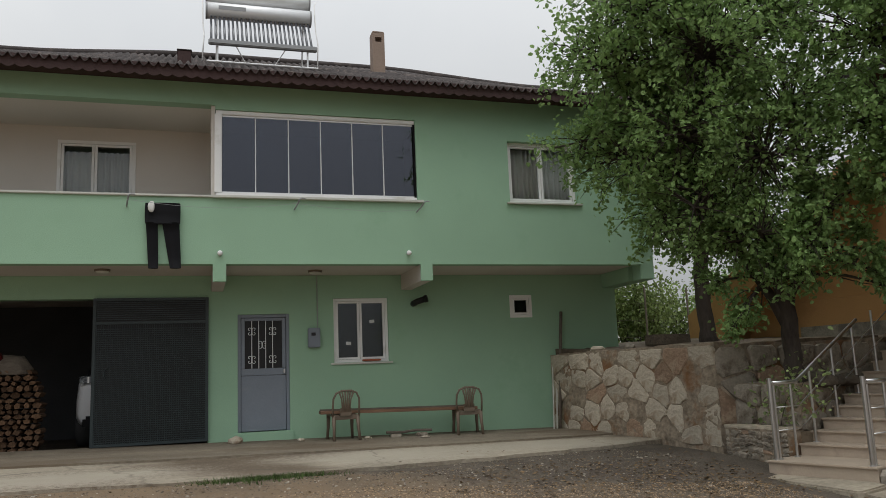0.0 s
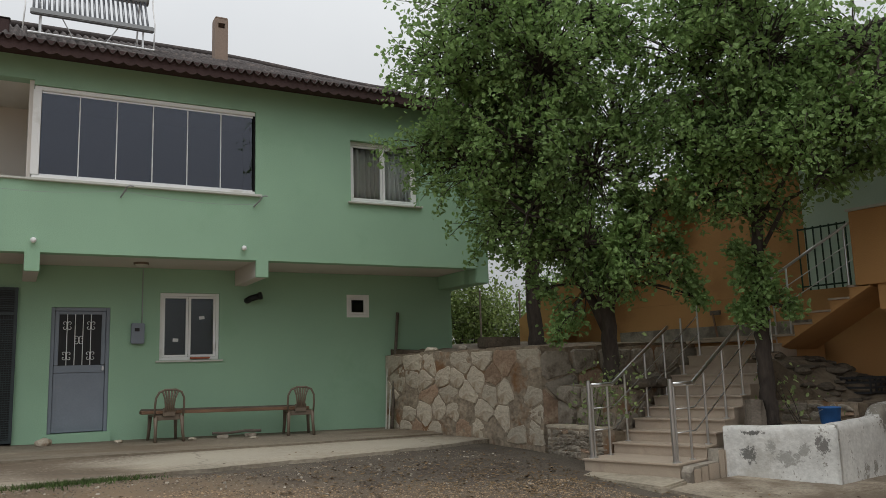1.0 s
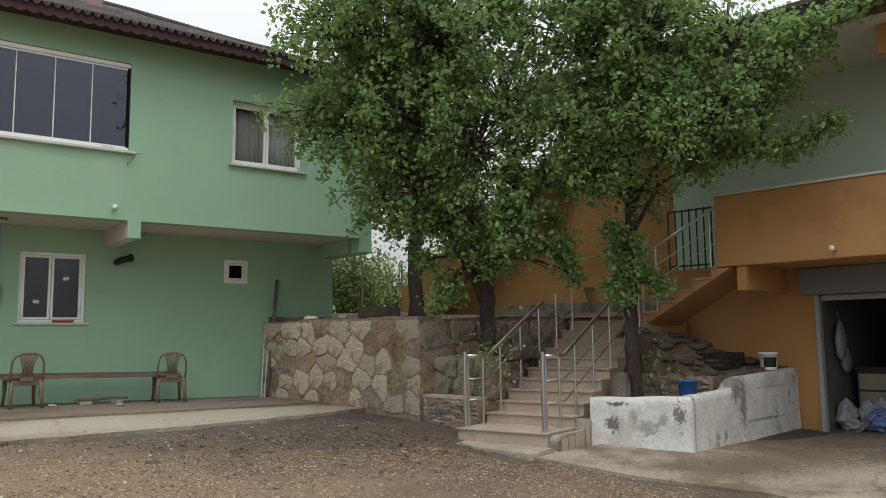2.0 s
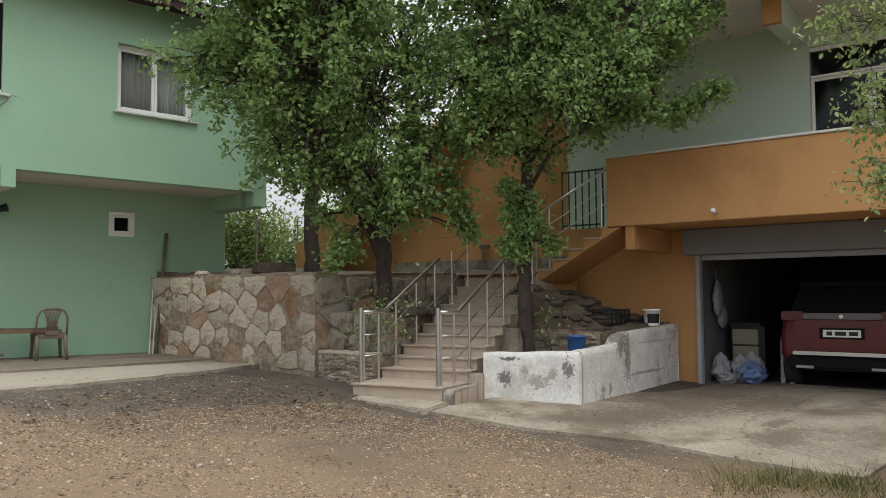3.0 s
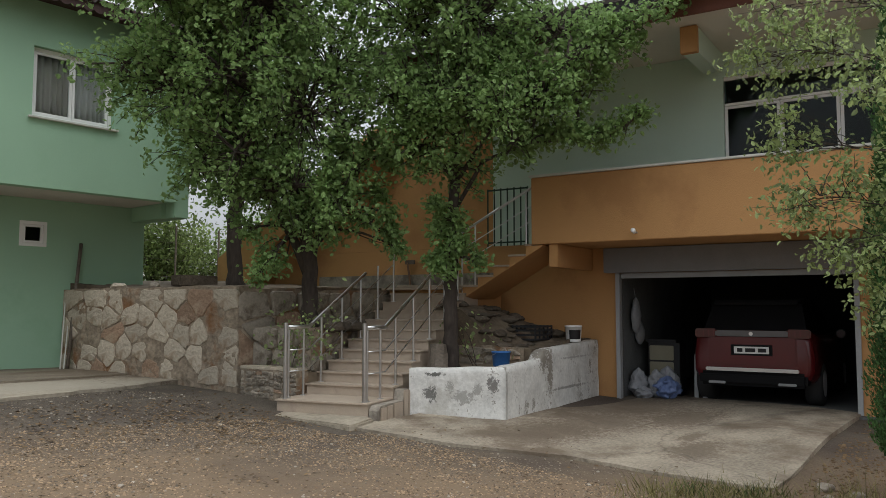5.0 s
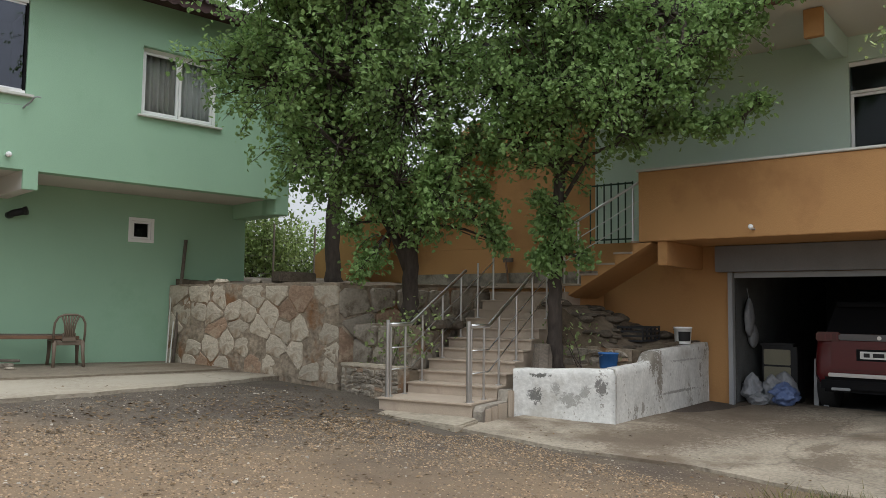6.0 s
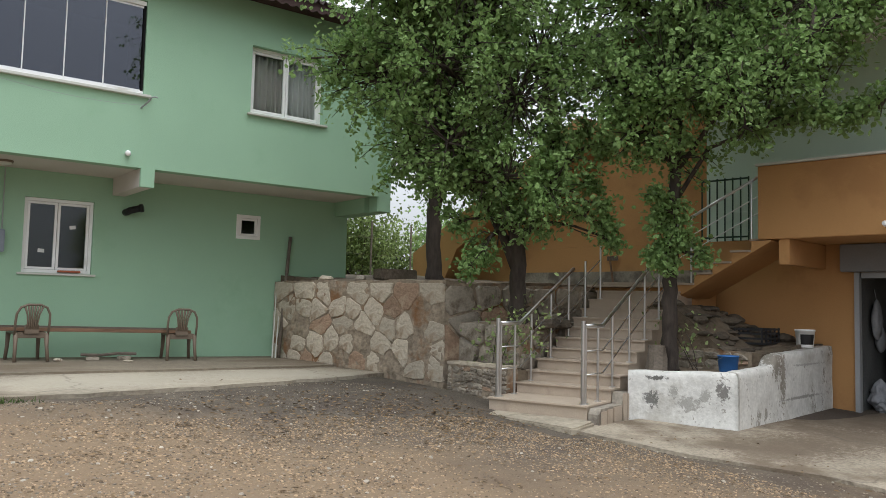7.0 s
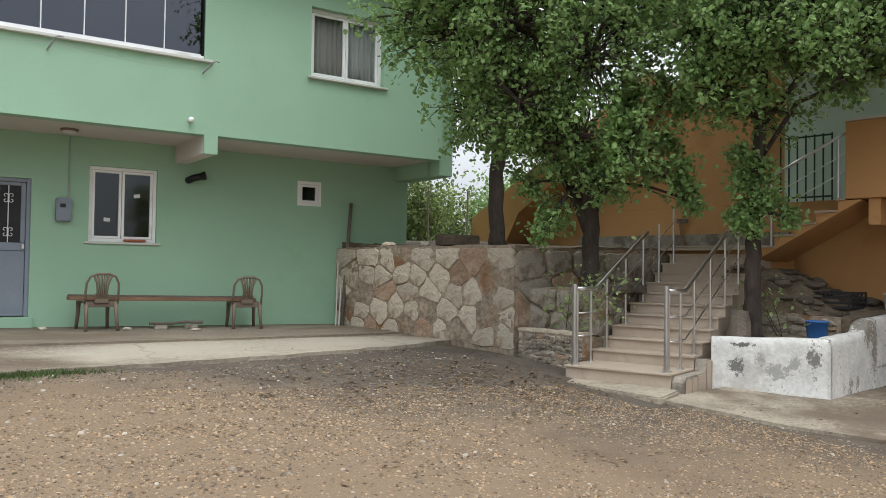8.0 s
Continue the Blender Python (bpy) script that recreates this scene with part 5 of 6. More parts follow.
def shrub(name, label, x, y, z, w, h, n, size, seed, material, stems_n=14):
    rng = np.random.default_rng(seed)
    t = thing(name, label, "shrub", pose(x, y, z), group="garden shrubs")
    stalks = B()
    pts = []
    for _ in range(stems_n):
        e = Vector((rng.uniform(-w, w) * 0.8, rng.uniform(-0.7, 0.7), h * rng.uniform(0.55, 1.0)))
        path = bent((e.x * 0.3, e.y * 0.3, -0.1), e, rng, 0.08, 4)
        tube(stalks, path, [0.014 * w ** 0.5, 0.011 * w ** 0.5, 0.009 * w ** 0.5, 0.006 * w ** 0.5, 0.003], 5, False)
        for _ in range(n // stems_n):
            k = rng.integers(1, 5)
            pts.append(tuple(path[k] + Vector(rng.normal(size=3) * np.array((0.28 * w, 0.3, 0.2 * h)))))
    tagged(part("stem", stalks, M_BARK, t), kind="stuff")
    pts = np.array(pts)
    pts[:, 2] = np.abs(pts[:, 2])
    leaf_mesh("foliage", pts, size, rng, material, t)


for i, (x, y, w, h, mt) in enumerate(((10.6, 19.0, 1.2, 2.3, M_SHRUB), (12.2, 20.5, 1.5, 2.0, M_SHRUB), (13.8, 19.5, 1.3, 2.4, M_LEAF), (10.0, 22.5, 1.2, 2.8, M_LEAF_Y), (15.6, 22, 1.6, 2.6, M_SHRUB), (11.6, 25, 1.5, 2.6, M_LEAF))):
    shrub("shrub", "loose green and yellowing garden shrub behind the wall", x, y, 1.25, w, h * 0.75, 4200, 0.085, 40 + i, mt)
for i, (x, y, z, h) in enumerate(((7.35, 10.2, -0.12, 0.95), (9.35, 8.05, 0.0, 0.6))):
    shrub("sapling", "thin leafy sapling in a planting bed", x, y, z, 0.22, h, 300 if i == 0 else 80, 0.055, 60 + i, M_LEAF_Y, 3)

# ---- on and along the green house ----
def solar_heater():
    s = thing("solar_water_heater", "rooftop solar water heater with glass tubes and steel tanks", "water heater", pose(0.08, 14.5, 0))
    w = 1.80
    def roof_at(y):
        return 5.60 + (y + 14.5 - 12.92) / 4.88 * 2.16
    low, high = (0.0, 6.66), (0.52, 7.38)
    part("manifold", box(B(), -0.02, w + 0.06, low[0] - 0.05, low[0] + 0.05, low[1] - 0.045, low[1] + 0.045, 0.015), M_SHUTTER, s)
    bm = tube(B(), [(0.03, low[0], low[1]), (0.03, high[0], high[1])], 0.021, 8)
    first = part("glass_tube", bm, M_TUBE, s, smooth=True)
    for i in range(1, 24):
        o = new("glass_tube", first.data)
        o.parent = s
        o.location.x = i * (w - 0.06) / 23
    for dy, dz, r, nm in ((0.56, 7.50, 0.15, "tank"), (0.70, 7.86, 0.14, "upper_tank")):
        t = part(nm, tube(B(), [(-0.06, dy, dz), (-0.05, dy, dz), (w + 0.02, dy, dz), (w + 0.03, dy, dz)], [r * 0.8, r, r, r * 0.8], 24), M_ALU, s, smooth=True)
        for x in (-0.05, w + 0.02):
            part("end_cap", tube(B(), [(x - 0.015, dy, dz), (x + 0.015, dy, dz)], r + 0.006, 20), M_SHUTTER, t)
    t = part("lettering_bar", box(B(), 0.16, 0.64, 0.408, 0.414, 7.47, 7.545, 0.002), M_SHUTTER, s)
    for x in (0.12, w - 0.12):
        part("leg", box(B(), x, x + 0.03, 0.05, 0.08, roof_at(0.05) - 0.02, 6.70, 0.003), M_ALU, s)
        part("rear_leg", tube(B(), [(x + 0.015, 0.9, roof_at(0.9) - 0.02), (x + 0.015, 0.62, 7.4)], 0.016, 6), M_ALU, s)
        part("slope_bar", tube(B(), [(x + 0.015, 0.03, 6.60), (x + 0.015, 0.52, 7.32)], 0.016, 6), M_ALU, s)
    for x0, x1 in ((0.45, 0.62), (1.3, 1.12)):
        part("brace", tube(B(), [(x0, 0.05, 6.63), (x1, 0.15, roof_at(0.15))], 0.009, 6), M_ALU, s)
    part("base_rail", tube(B(), [(-0.05, 0.05, roof_at(0.05) + 0.005), (w + 0.08, 0.05, roof_at(0.05) + 0.005)], 0.02, 8), M_ALU, s)
    for x in (-0.12, w + 0.09):
        part("pipe", tube(B(), [(x + 0.05, 0.6, 7.86), (x, 0.5, 7.75), (x + 0.01, 0.42, 7.2), (x + 0.03, 0.3, 6.9), (x, 0.2, roof_at(0.2))], 0.012, 8), M_WHITE, s, smooth=True)


solar_heater()
chimney = thing("chimney", "slim brown rendered chimney with a square smoke opening", "chimney", pose(3.39, 16.0, 6.735))
part("shaft", pierced(B(), "y", -0.13, 0.13, -0.125, 0.125, -0.25, 0.99, [(-0.065, 0.065, 0.80, 0.90)]), M_CHIM, chimney)
part("cap", box(B(), -0.12, 0.12, -0.125, 0.125, 0.992, 1.03, 0.01), M_CHIM, chimney)
stub = thing("roof_vent", "small dark box vent on the corrugated roof", "vent", pose(-0.32, 14.75, 6.37))
part("body", box(B(), -0.13, 0.1, -0.1, 0.1, -0.12, 0.16, 0.012), M_FASCIA, stub)
part("cap", box(B(), -0.14, 0.11, -0.11, 0.11, 0.162, 0.18, 0.006), M_ROOF, stub)


def trousers():
    """Dark trousers hung over the coping by the waist, the legs slightly apart."""
    n = 14
    verts, faces = [], []
    def ring(cx, z, w, d, twist=0.0):
        i0 = len(verts)
        for k in range(n):
            a = 2 * math.pi * k / n
            x = cx + w * math.cos(a)
            verts.append((x, d * math.sin(a) + 0.01 * noise.noise((x * 9, z * 7, 0)) + twist, z + 0.006 * noise.noise((x * 11, z * 11, 3))))
        return i0
    def join(a, b):
        for k in range(n):
            faces.append((a + k, a + (k + 1) % n, b + (k + 1) % n, b + k))
    waist = [ring(-0.0, z, w, d) for z, w, d in ((0.02, 0.25, 0.03), (-0.02, 0.255, 0.05), (-0.15, 0.255, 0.05), (-0.30, 0.25, 0.045))]
    for a, b in zip(waist, waist[1:]):
        join(a, b)
    faces.append(tuple(range(waist[0], waist[0] + n)))
    faces.append(tuple(range(waist[-1], waist[-1] + n))[::-1])
    for x0, x1, w0, w1 in ((-0.155, -0.125, 0.085, 0.07), (0.115, 0.19, 0.125, 0.08)):
        leg = [ring(x0 + (x1 - x0) * t, -0.28 - 0.70 * t, w0 + (w1 - w0) * t, 0.04, 0.01 * math.sin(5 * t)) for t in (0, 0.25, 0.5, 0.75, 1.0)]
        for a, b in zip(leg, leg[1:]):
            join(a, b)
        faces.append(tuple(range(leg[0], leg[0] + n)))
        faces.append(tuple(range(leg[-1], leg[-1] + n))[::-1])
    ob = raw("trousers", verts, faces, M_CLOTH, None, smooth=True)
    ob.matrix_world = pose(-0.60, YU - 0.075, 3.52)
    tagged(ob, "black trousers hung out over the balcony parapet to dry", "trousers")
    rag = thing("cloth_rag", "white crumpled cloth tucked over the trousers' waist", "cloth", pose(-0.76, YU - 0.13, 3.47))
    bm = bmesh.new()
    bmesh.ops.create_icosphere(bm, subdivisions=2, radius=0.07)
    for v in bm.verts:
        v.co = Vector((v.co.x * 0.75, v.co.y * 0.4, v.co.z * 1.25)) * (1 + 0.25 * noise.noise(v.co * 22))
    part("cloth", bm, M_PAPER, rag, smooth=True)


trousers()
for x in (-1.12, 1.38, 3.40):
    br = thing("line_bracket", "thin metal washing line bracket on the parapet", "bracket", pose(x, YU, 3.60), group="washing line brackets")
    part("arm", tube(B(), [(0, 0.0, -0.10), (0.03, -0.22, -0.05), (0.05, -0.30, 0.0)], 0.014, 6), M_SHUTTER, br)
    part("hook", tube(B(), [(0.05, -0.30, 0.0), (0.09, -0.31, 0.02), (0.14, -0.30, 0.015)], 0.010, 6), M_SHUTTER, br)
wire = thing("washing_line", "thin slack wire strung between the parapet brackets", "wire", pose(0, YU - 0.28, 3.54))
part("strand", tube(B(), [(-1.1 + 4.5 * i / 20, 0, -0.10 * math.sin(math.pi * ((i * 4.5 / 20) % 2.5) / 2.5)) for i in range(21)], 0.003, 4), M_SHUTTER, wire)
for x, z in ((0.235, 2.78), (3.23, 2.80)):
    lamp = thing("wall_lamp", "small white globe lamp on the green facade", "lamp", pose(x, YU, z), group="facade lamps")
    part("base", tube(B(), [(0, 0, 0), (0, -0.03, 0)], 0.03, 12), M_SHUTTER, lamp)
    part("bulb", tube(B(), [(0, -0.03, 0), (0, -0.045, 0), (0, -0.07, 0), (0, -0.09, 0), (0, -0.1, 0)], [0.02, 0.036, 0.042, 0.03, 0.01], 12), M_WHITE, lamp, smooth=True)
for x, y in ((-1.5, 14.1), (1.8, 14.25)):
    lamp = thing("ceiling_lamp", "round flat ceiling lamp under the jetty", "lamp", pose(x, y, 2.622), group="soffit lamps")
    part("rim", tube(B(), [(0, 0, 0), (0, 0, -0.03)], [0.12, 0.115], 20), M_CHAIR, lamp)
    part("shade", tube(B(), [(0, 0, -0.03), (0, 0, -0.05), (0, 0, -0.065)], [0.10, 0.09, 0.04], 20), M_SILL, lamp, smooth=True)
meter = thing("meter_box", "small grey-blue electricity meter box with a dark window", "meter box", pose(1.745, YL, 1.36))
part("case", box(B(), 0, 0.205, -0.10, -0.002, 0, 0.335, 0.012), M_BLUEDOOR, meter)
part("window", box(B(), 0.05, 0.125, -0.106, -0.098, 0.20, 0.255, 0.003), M_BLACK, meter)
part("conduit", tube(B(), [(0.17, -0.02, 0.335), (0.17, -0.02, 1.25)], 0.008, 6), M_SHUTTER, meter)
pipe = thing("stove_pipe", "black stove pipe elbow sticking out of the wall", "pipe", pose(3.66, YL, 2.10))
part("elbow", tube(B(), [(0.0, 0.0, 0.0), (0.0, -0.10, 0.0), (0.02, -0.16, 0.02), (0.16, -0.24, 0.06)], 0.055, 14), M_BLACK, pipe, smooth=True)
part("collar", tube(B(), [(0.15, -0.235, 0.058), (0.19, -0.26, 0.068)], 0.066, 14), M_BLACK, pipe, smooth=True)
for x, z, a in ((2.47, 1.42, 4), (2.90, 1.80, -8)):
    p = part("paper_note", box(B(), -0.045, 0.045, -0.002, 0.002, -0.028, 0.028), M_PAPER)
    p.matrix_world = pose(x, YL + 0.075, z, 0, a, 0)
    tagged(p, "small white paper stuck on the window pane", "paper", "window papers")
p = part("roof_tile", box(B(), -0.16, 0.16, -0.05, 0.05, 0, 0.03, 0.008), M_TERRA)
p.matrix_world = pose(2.86, YL - 0.01, 1.098)
tagged(p, "terracotta tile lying on the window sill", "tile")


def chair(m, label):
    """A moulded garden chair; its back is at y = 0 and it faces along y."""
    c = thing("garden_chair", label, "chair", m, group="garden chairs by the house")
    sz = 0.40
    bm = B()
    prism(bm, [(-0.20, 0.03), (0.20, 0.03), (0.235, 0.40), (0.2, 0.43), (-0.2, 0.43), (-0.235, 0.40)], sz - 0.012, sz + 0.012, "z")
    part("seat", bm, M_CHAIR, c)
    part("apron", box(B(), -0.2, 0.2, 0.02, 0.045, sz - 0.07, sz - 0.013, 0.006), M_CHAIR, c)
    hoop = [(0.215, sz - 0.02), (0.222, sz + 0.14), (0.215, sz + 0.27), (0.17, sz + 0.36), (0.08, sz + 0.40), (-0.08, sz + 0.40), (-0.17, sz + 0.36), (-0.215, sz + 0.27), (-0.222, sz + 0.14), (-0.215, sz - 0.02)]
    back = part("back_frame", tube(B(), [(x, 0.0 - 0.18 * (z - sz), z) for x, z in hoop], 0.017, 8), M_CHAIR, c, smooth=True)
    for i in range(6):
        u = (i - 2.5) / 2.5
        pts = [(0.088 * u, 0.02, sz), (0.062 * u, -0.02, sz + 0.13), (0.078 * u, -0.045, sz + 0.26), (0.12 * u, -0.068, sz + 0.385)]
        bm = tube(B(), pts, [0.019, 0.0125, 0.0125, 0.017], 6)
        part("slat", bm, M_CHAIR, back, smooth=True)
    part("lower_panel", box(B(), -0.095, 0.095, -0.01, 0.012, sz - 0.01, sz + 0.12, 0.006), M_CHAIR, back)
    for x in (-0.2, 0.2):
        for y, dy in ((0.02, -0.07), (0.40, 0.05)):
            bm = tube(B(), [(x, y, sz), (x * 1.02, y + dy * 0.4, sz * 0.5), (x * 1.08, y + dy, 0.0)], [0.035, 0.026, 0.024], 8)
            part("leg", bm, M_CHAIR, c, smooth=True)


def floor_at(x, y):
    return terrace_z(x, y) + (0.03 if y > 13.3 else 0)


chair(pose(2.25, 14.12, floor_at(2.25, 14.2), 0, 0, 4), "brown plastic garden chair carrying one end of a plank")
chair(pose(4.39, 14.14, floor_at(4.5, 14.2), 0, 0, -8), "brown plastic garden chair carrying the far end of a plank")
bench = thing("plank", "long red-brown wooden plank laid across two chairs as a bench", "plank", pose(1.86, 14.37, 0))
bm = box(B(), 0, 2.72, -0.13, 0.13, 0, 0.05, 0.006)
part("board", bm, M_WOOD, bench)
part("dark_edge", box(B(), 0.02, 2.7, 0.135, 0.19, 0.01, 0.075, 0.006), M_OLDWOOD, bench)
bench.location.z = floor_at(2.2, 14.3) + 0.425
bench.rotation_euler = (0, radians(1.0), 0)
pile = thing("board_pile", "short warped grey board resting on two bricks", "board", pose(3.35, 14.35, floor_at(3.3, 14.3)))
for x in (-0.22, 0.24):
    part("brick", box(B(), x - 0.09, x + 0.09, -0.06, 0.06, 0, 0.055, 0.01), M_STONE_GREY, pile)
part("board", tube(B(), [(-0.38, 0, 0.085), (-0.1, 0, 0.075), (0.15, 0.02, 0.095), (0.42, 0, 0.085)], 0.024, 6), M_OLDWOOD, pile)
pole = thing("wooden_pole", "dark wooden pole leaning against the green wall", "pole", pose(6.24, 14.5, floor_at(6.3, 14.5)))
part("shaft", tube(B(), [(0, 0, 0), (0.16, 0.17, 1.1), (0.32, 0.33, 2.15)], 0.032, 8), M_OLDWOOD, pole, smooth=True)
for i, (x, t) in enumerate(((6.12, 0.22), (6.18, 0.25))):
    r = part("thin_rod", tube(B(), [(0, 0, 0), (t, 0.36, 1.3)], 0.011, 6), M_SILL)
    r.matrix_world = pose(x, 14.5, floor_at(x, 14.5))
    tagged(r, "thin pale rod leaning in the wall corner", "rod", "leaning rods")


def rock(name, label, x, y, z, r, seed, material=None, flat=0.65, group=""):
    bm = bmesh.new()
    bmesh.ops.create_icosphere(bm, subdivisions=2, radius=r)
    for v in bm.verts:
        v.co = Vector((v.co.x * 1.2, v.co.y, v.co.z * flat)) * (1 + 0.35 * noise.noise(v.co / r * 1.1 + Vector((seed, 0, 0))))
    o = part(name, bm, material or M_STONE)
    o.matrix_world = pose(x, y, z + r * flat * 0.6, 0, 0, seed * 37)
    return tagged(o, label, "rock", group)


rock("rock", "pale rounded stone lying by the steel door", 0.52, 14.55, floor_at(0.5, 14.5), 0.11, 1)
rock("rock", "small pale stone on the concrete walk", 1.55, 14.4, floor_at(1.5, 14.4), 0.06, 2, flat=0.5)
rock("rock", "small pale stone on the concrete walk", 2.62, 14.2, floor_at(2.6, 14.2), 0.06, 3, flat=0.5)
rock("rock", "flat reddish stone on the concrete walk", 3.55, 14.0, floor_at(3.5, 14.0), 0.06, 4, flat=0.35)
rock("rock", "pale boulder lying on the retaining wall", 6.72, 13.75, 1.10, 0.13, 5, flat=0.45)
rock("brick", "grey block lying on the retaining wall", 6.93, 13.0, 1.10, 0.09, 6, M_STONE_GREY)
for i, (x, y) in enumerate(((7.85, 3.0), (8.12, 2.82), (8.2, 3.12))):
    rock("rock", "pale field stone at the edge of the drive", x, y, ground_z(x, y), 0.05 + 0.012 * i, 7 + i, M_STONE_GREY, group="drive edge stones")


def logs():
    """Firewood stacked in the dark garage, ends to the front."""
    rng = random.Random(5)
    stack = thing("firewood_stack", "tall stack of split firewood inside the garage", "firewood", pose(-3.6, 15.2, -0.16))
    z = 0.0
    while z < 1.25:
        x = 0.0 + rng.uniform(0, 0.05)
        h = rng.uniform(0.07, 0.11)
        while x < 1.05 - 0.12 * (z > 1.0):
            w = rng.uniform(0.08, 0.17)
            bm = B()
            k = rng.choice((4, 5, 5, 6))
            prof = [(x + w / 2 + w * 0.5 * math.cos(2 * math.pi * i / k + 0.3) * rng.uniform(0.65, 1.1), z + h / 2 + h * 0.52 * math.sin(2 * math.pi * i / k + 0.3) * rng.uniform(0.85, 1.05)) for i in range(k)]
            d = rng.uniform(-0.1, 0.1)
            prism(bm, prof, d, d + 0.5, "y")
            part("log", bm, M_LOG, stack)
            x += w * 1.02
        z += h * 0.96
    bag = thing("sack", "dusty pale sack with a red rag on the firewood", "sack", pose(-3.0, 15.4, 1.10))
    bm = bmesh.new()
    bmesh.ops.create_icosphere(bm, subdivisions=3, radius=0.3)
    for v in bm.verts:
        v.co = Vector((v.co.x * 1.25, v.co.y * 0.8, max(v.co.z, -0.02) * 1.0 + 0.0)) * (1 + 0.2 * noise.noise(v.co * 6))
    part("cloth", bm, M_OLDWOOD, bag, smooth=True)
    bm = bmesh.new()
    bmesh.ops.create_icosphere(bm, subdivisions=3, radius=0.17)
    for v in bm.verts:
        v.co = Vector((v.co.x * 1.1 - 0.25, v.co.y - 0.1, v.co.z * 0.7 + 0.27)) * (1 + 0.2 * noise.noise(v.co * 9))
    part("rag", bm, M_REDLAMP, bag, "dull red rag", smooth=True)


logs()


# ---- cars ----
def car(m, paint, label, rear=True):
    """A tall family car; its end lies at x = 0 and the body runs along x. Width along y."""
    c = thing("car", label, "car", m)
    secs = [(0.0, 0.80, 0.40, 1.05), (0.05, 0.86, 0.36, 1.13), (0.22, 0.90, 0.32, 1.17), (0.9, 0.92, 0.22, 1.10), (2.2, 0.92, 0.22, 1.06), (3.3, 0.92, 0.22, 1.02), (4.1, 0.88, 0.25, 0.92), (4.4, 0.76, 0.32, 0.78)]
    bm = B()
    rings = []
    for x, w, z0, z1 in secs:
        w, z0 = w * 1.03, z0 + 0.06
        prof = [(-w * 0.93, z0), (w * 0.93, z0), (w, z0 + 0.12), (w, (z0 + z1) / 2), (w * 0.97, z1 - 0.1), (w * 0.88, z1), (-w * 0.88, z1), (-w * 0.97, z1 - 0.1), (-w, (z0 + z1) / 2), (-w, z0 + 0.12)]
        rings.append([bm.verts.new((x, y, z)) for y, z in prof])
    for a, b in zip(rings, rings[1:]):
        for k in range(10):
            bm.faces.new((a[k], a[(k + 1) % 10], b[(k + 1) % 10], b[k]))
    bm.faces.new(rings[0][::-1]), bm.faces.new(rings[-1])
    bmesh.ops.recalc_face_normals(bm, faces=bm.faces[:])
    body = part("body", bm, paint, c, smooth=True)
    be = body.modifiers.new("round", "BEVEL")
    be.width, be.segments = 0.03, 3
    bm = B()
    rings = []
    for x, w, z in ((0.16, 0.79, 1.10), (0.45, 0.68, 1.58), (0.8, 0.66, 1.62), (2.2, 0.66, 1.62), (3.2, 0.78, 1.08)):
        rings.append([bm.verts.new((x, y, zz)) for y, zz in ((-w, z), (w, z), (w, 1.0), (-w, 1.0))])
    for a, b in zip(rings, rings[1:]):
        for k in range(4):
            bm.faces.new((a[k], a[(k + 1) % 4], b[(k + 1) % 4], b[k]))
    bm.faces.new(rings[0]), bm.faces.new(rings[-1][::-1])
    bmesh.ops.recalc_face_normals(bm, faces=bm.faces[:])
    # cabin, roof, spoiler and window coloured black in place of the garage's shade
    part("cabin", bm, M_CARBLACK, c)
    part("roof_panel", box(B(), 0.42, 2.2, -0.67, 0.67, 1.615, 1.645, 0.012), M_CARBLACK, c)
    part("rear_spoiler", box(B(), 0.30, 0.5, -0.64, 0.64, 1.57, 1.62, 0.015), M_CARBLACK, c)
    part("window", box(B(), -0.003, 0.003, -0.62, 0.62, 0.05, 0.46, 0.001, pose(0.15, 0, 1.08, 0, 31, 0)), M_CARBLACK, c, "dark rear window")
    part("tailgate", box(B(), -0.022, 0.05, -0.66, 0.66, 0.62, 1.06, 0.02), paint, c)
    part("plate_recess", box(B(), -0.024, -0.019, -0.31, 0.31, 0.775, 0.945, 0.002), M_CARBLACK, c)
    part("bumper", box(B(), -0.07, 0.2, -0.80, 0.80, 0.30, 0.525, 0.05), M_CARBLACK, c, "black lower bumper")
    part("chrome_strip", box(B(), -0.09, -0.04, -0.69, 0.69, 0.53, 0.585, 0.012), M_CHROME, c)
    for y in (-0.52, 0.52):
        part("exhaust_trim", box(B(), -0.082, -0.065, y - 0.13, y + 0.13, 0.33, 0.37, 0.008), M_SHUTTER, c)
    part("lamp_band", box(B(), -0.035, 0.03, -0.80, 0.80, 1.07, 1.165, 0.012), M_TUBE, c, "black band between the lamps")
    for s in (-1, 1):
        lamp = part("tail_lamp", box(B(), -0.045, 0.05, min(s * 0.52, s * 0.86), max(s * 0.52, s * 0.86), 1.05, 1.19, 0.02), M_REDLAMP if rear else M_GLASS, c)
        for k in range(3):
            y = s * (0.56 + 0.08 * k)
            part("lamp_claw", box(B(), -0.052, -0.044, y - 0.014, y + 0.014, 1.07, 1.17, 0.002, None), M_CHROME if not rear else M_CARRED, lamp)
    plate = part("number_plate", box(B(), -0.035, -0.02, -0.26, 0.26, 0.805, 0.915, 0.004), M_PAPER, c, "white number plate with dark bars")
    for y0, y1 in ((0.13, 0.21), (-0.06, 0.09), (-0.22, -0.10)):
        part("bar", box(B(), -0.038, -0.0345, y0, y1, 0.83, 0.89, 0.001), M_BLACK, plate)
    part("emblem", tube(B(), [(-0.03, 0, 1.115), (-0.042, 0, 1.115)], 0.03, 12), M_CHROME, c)
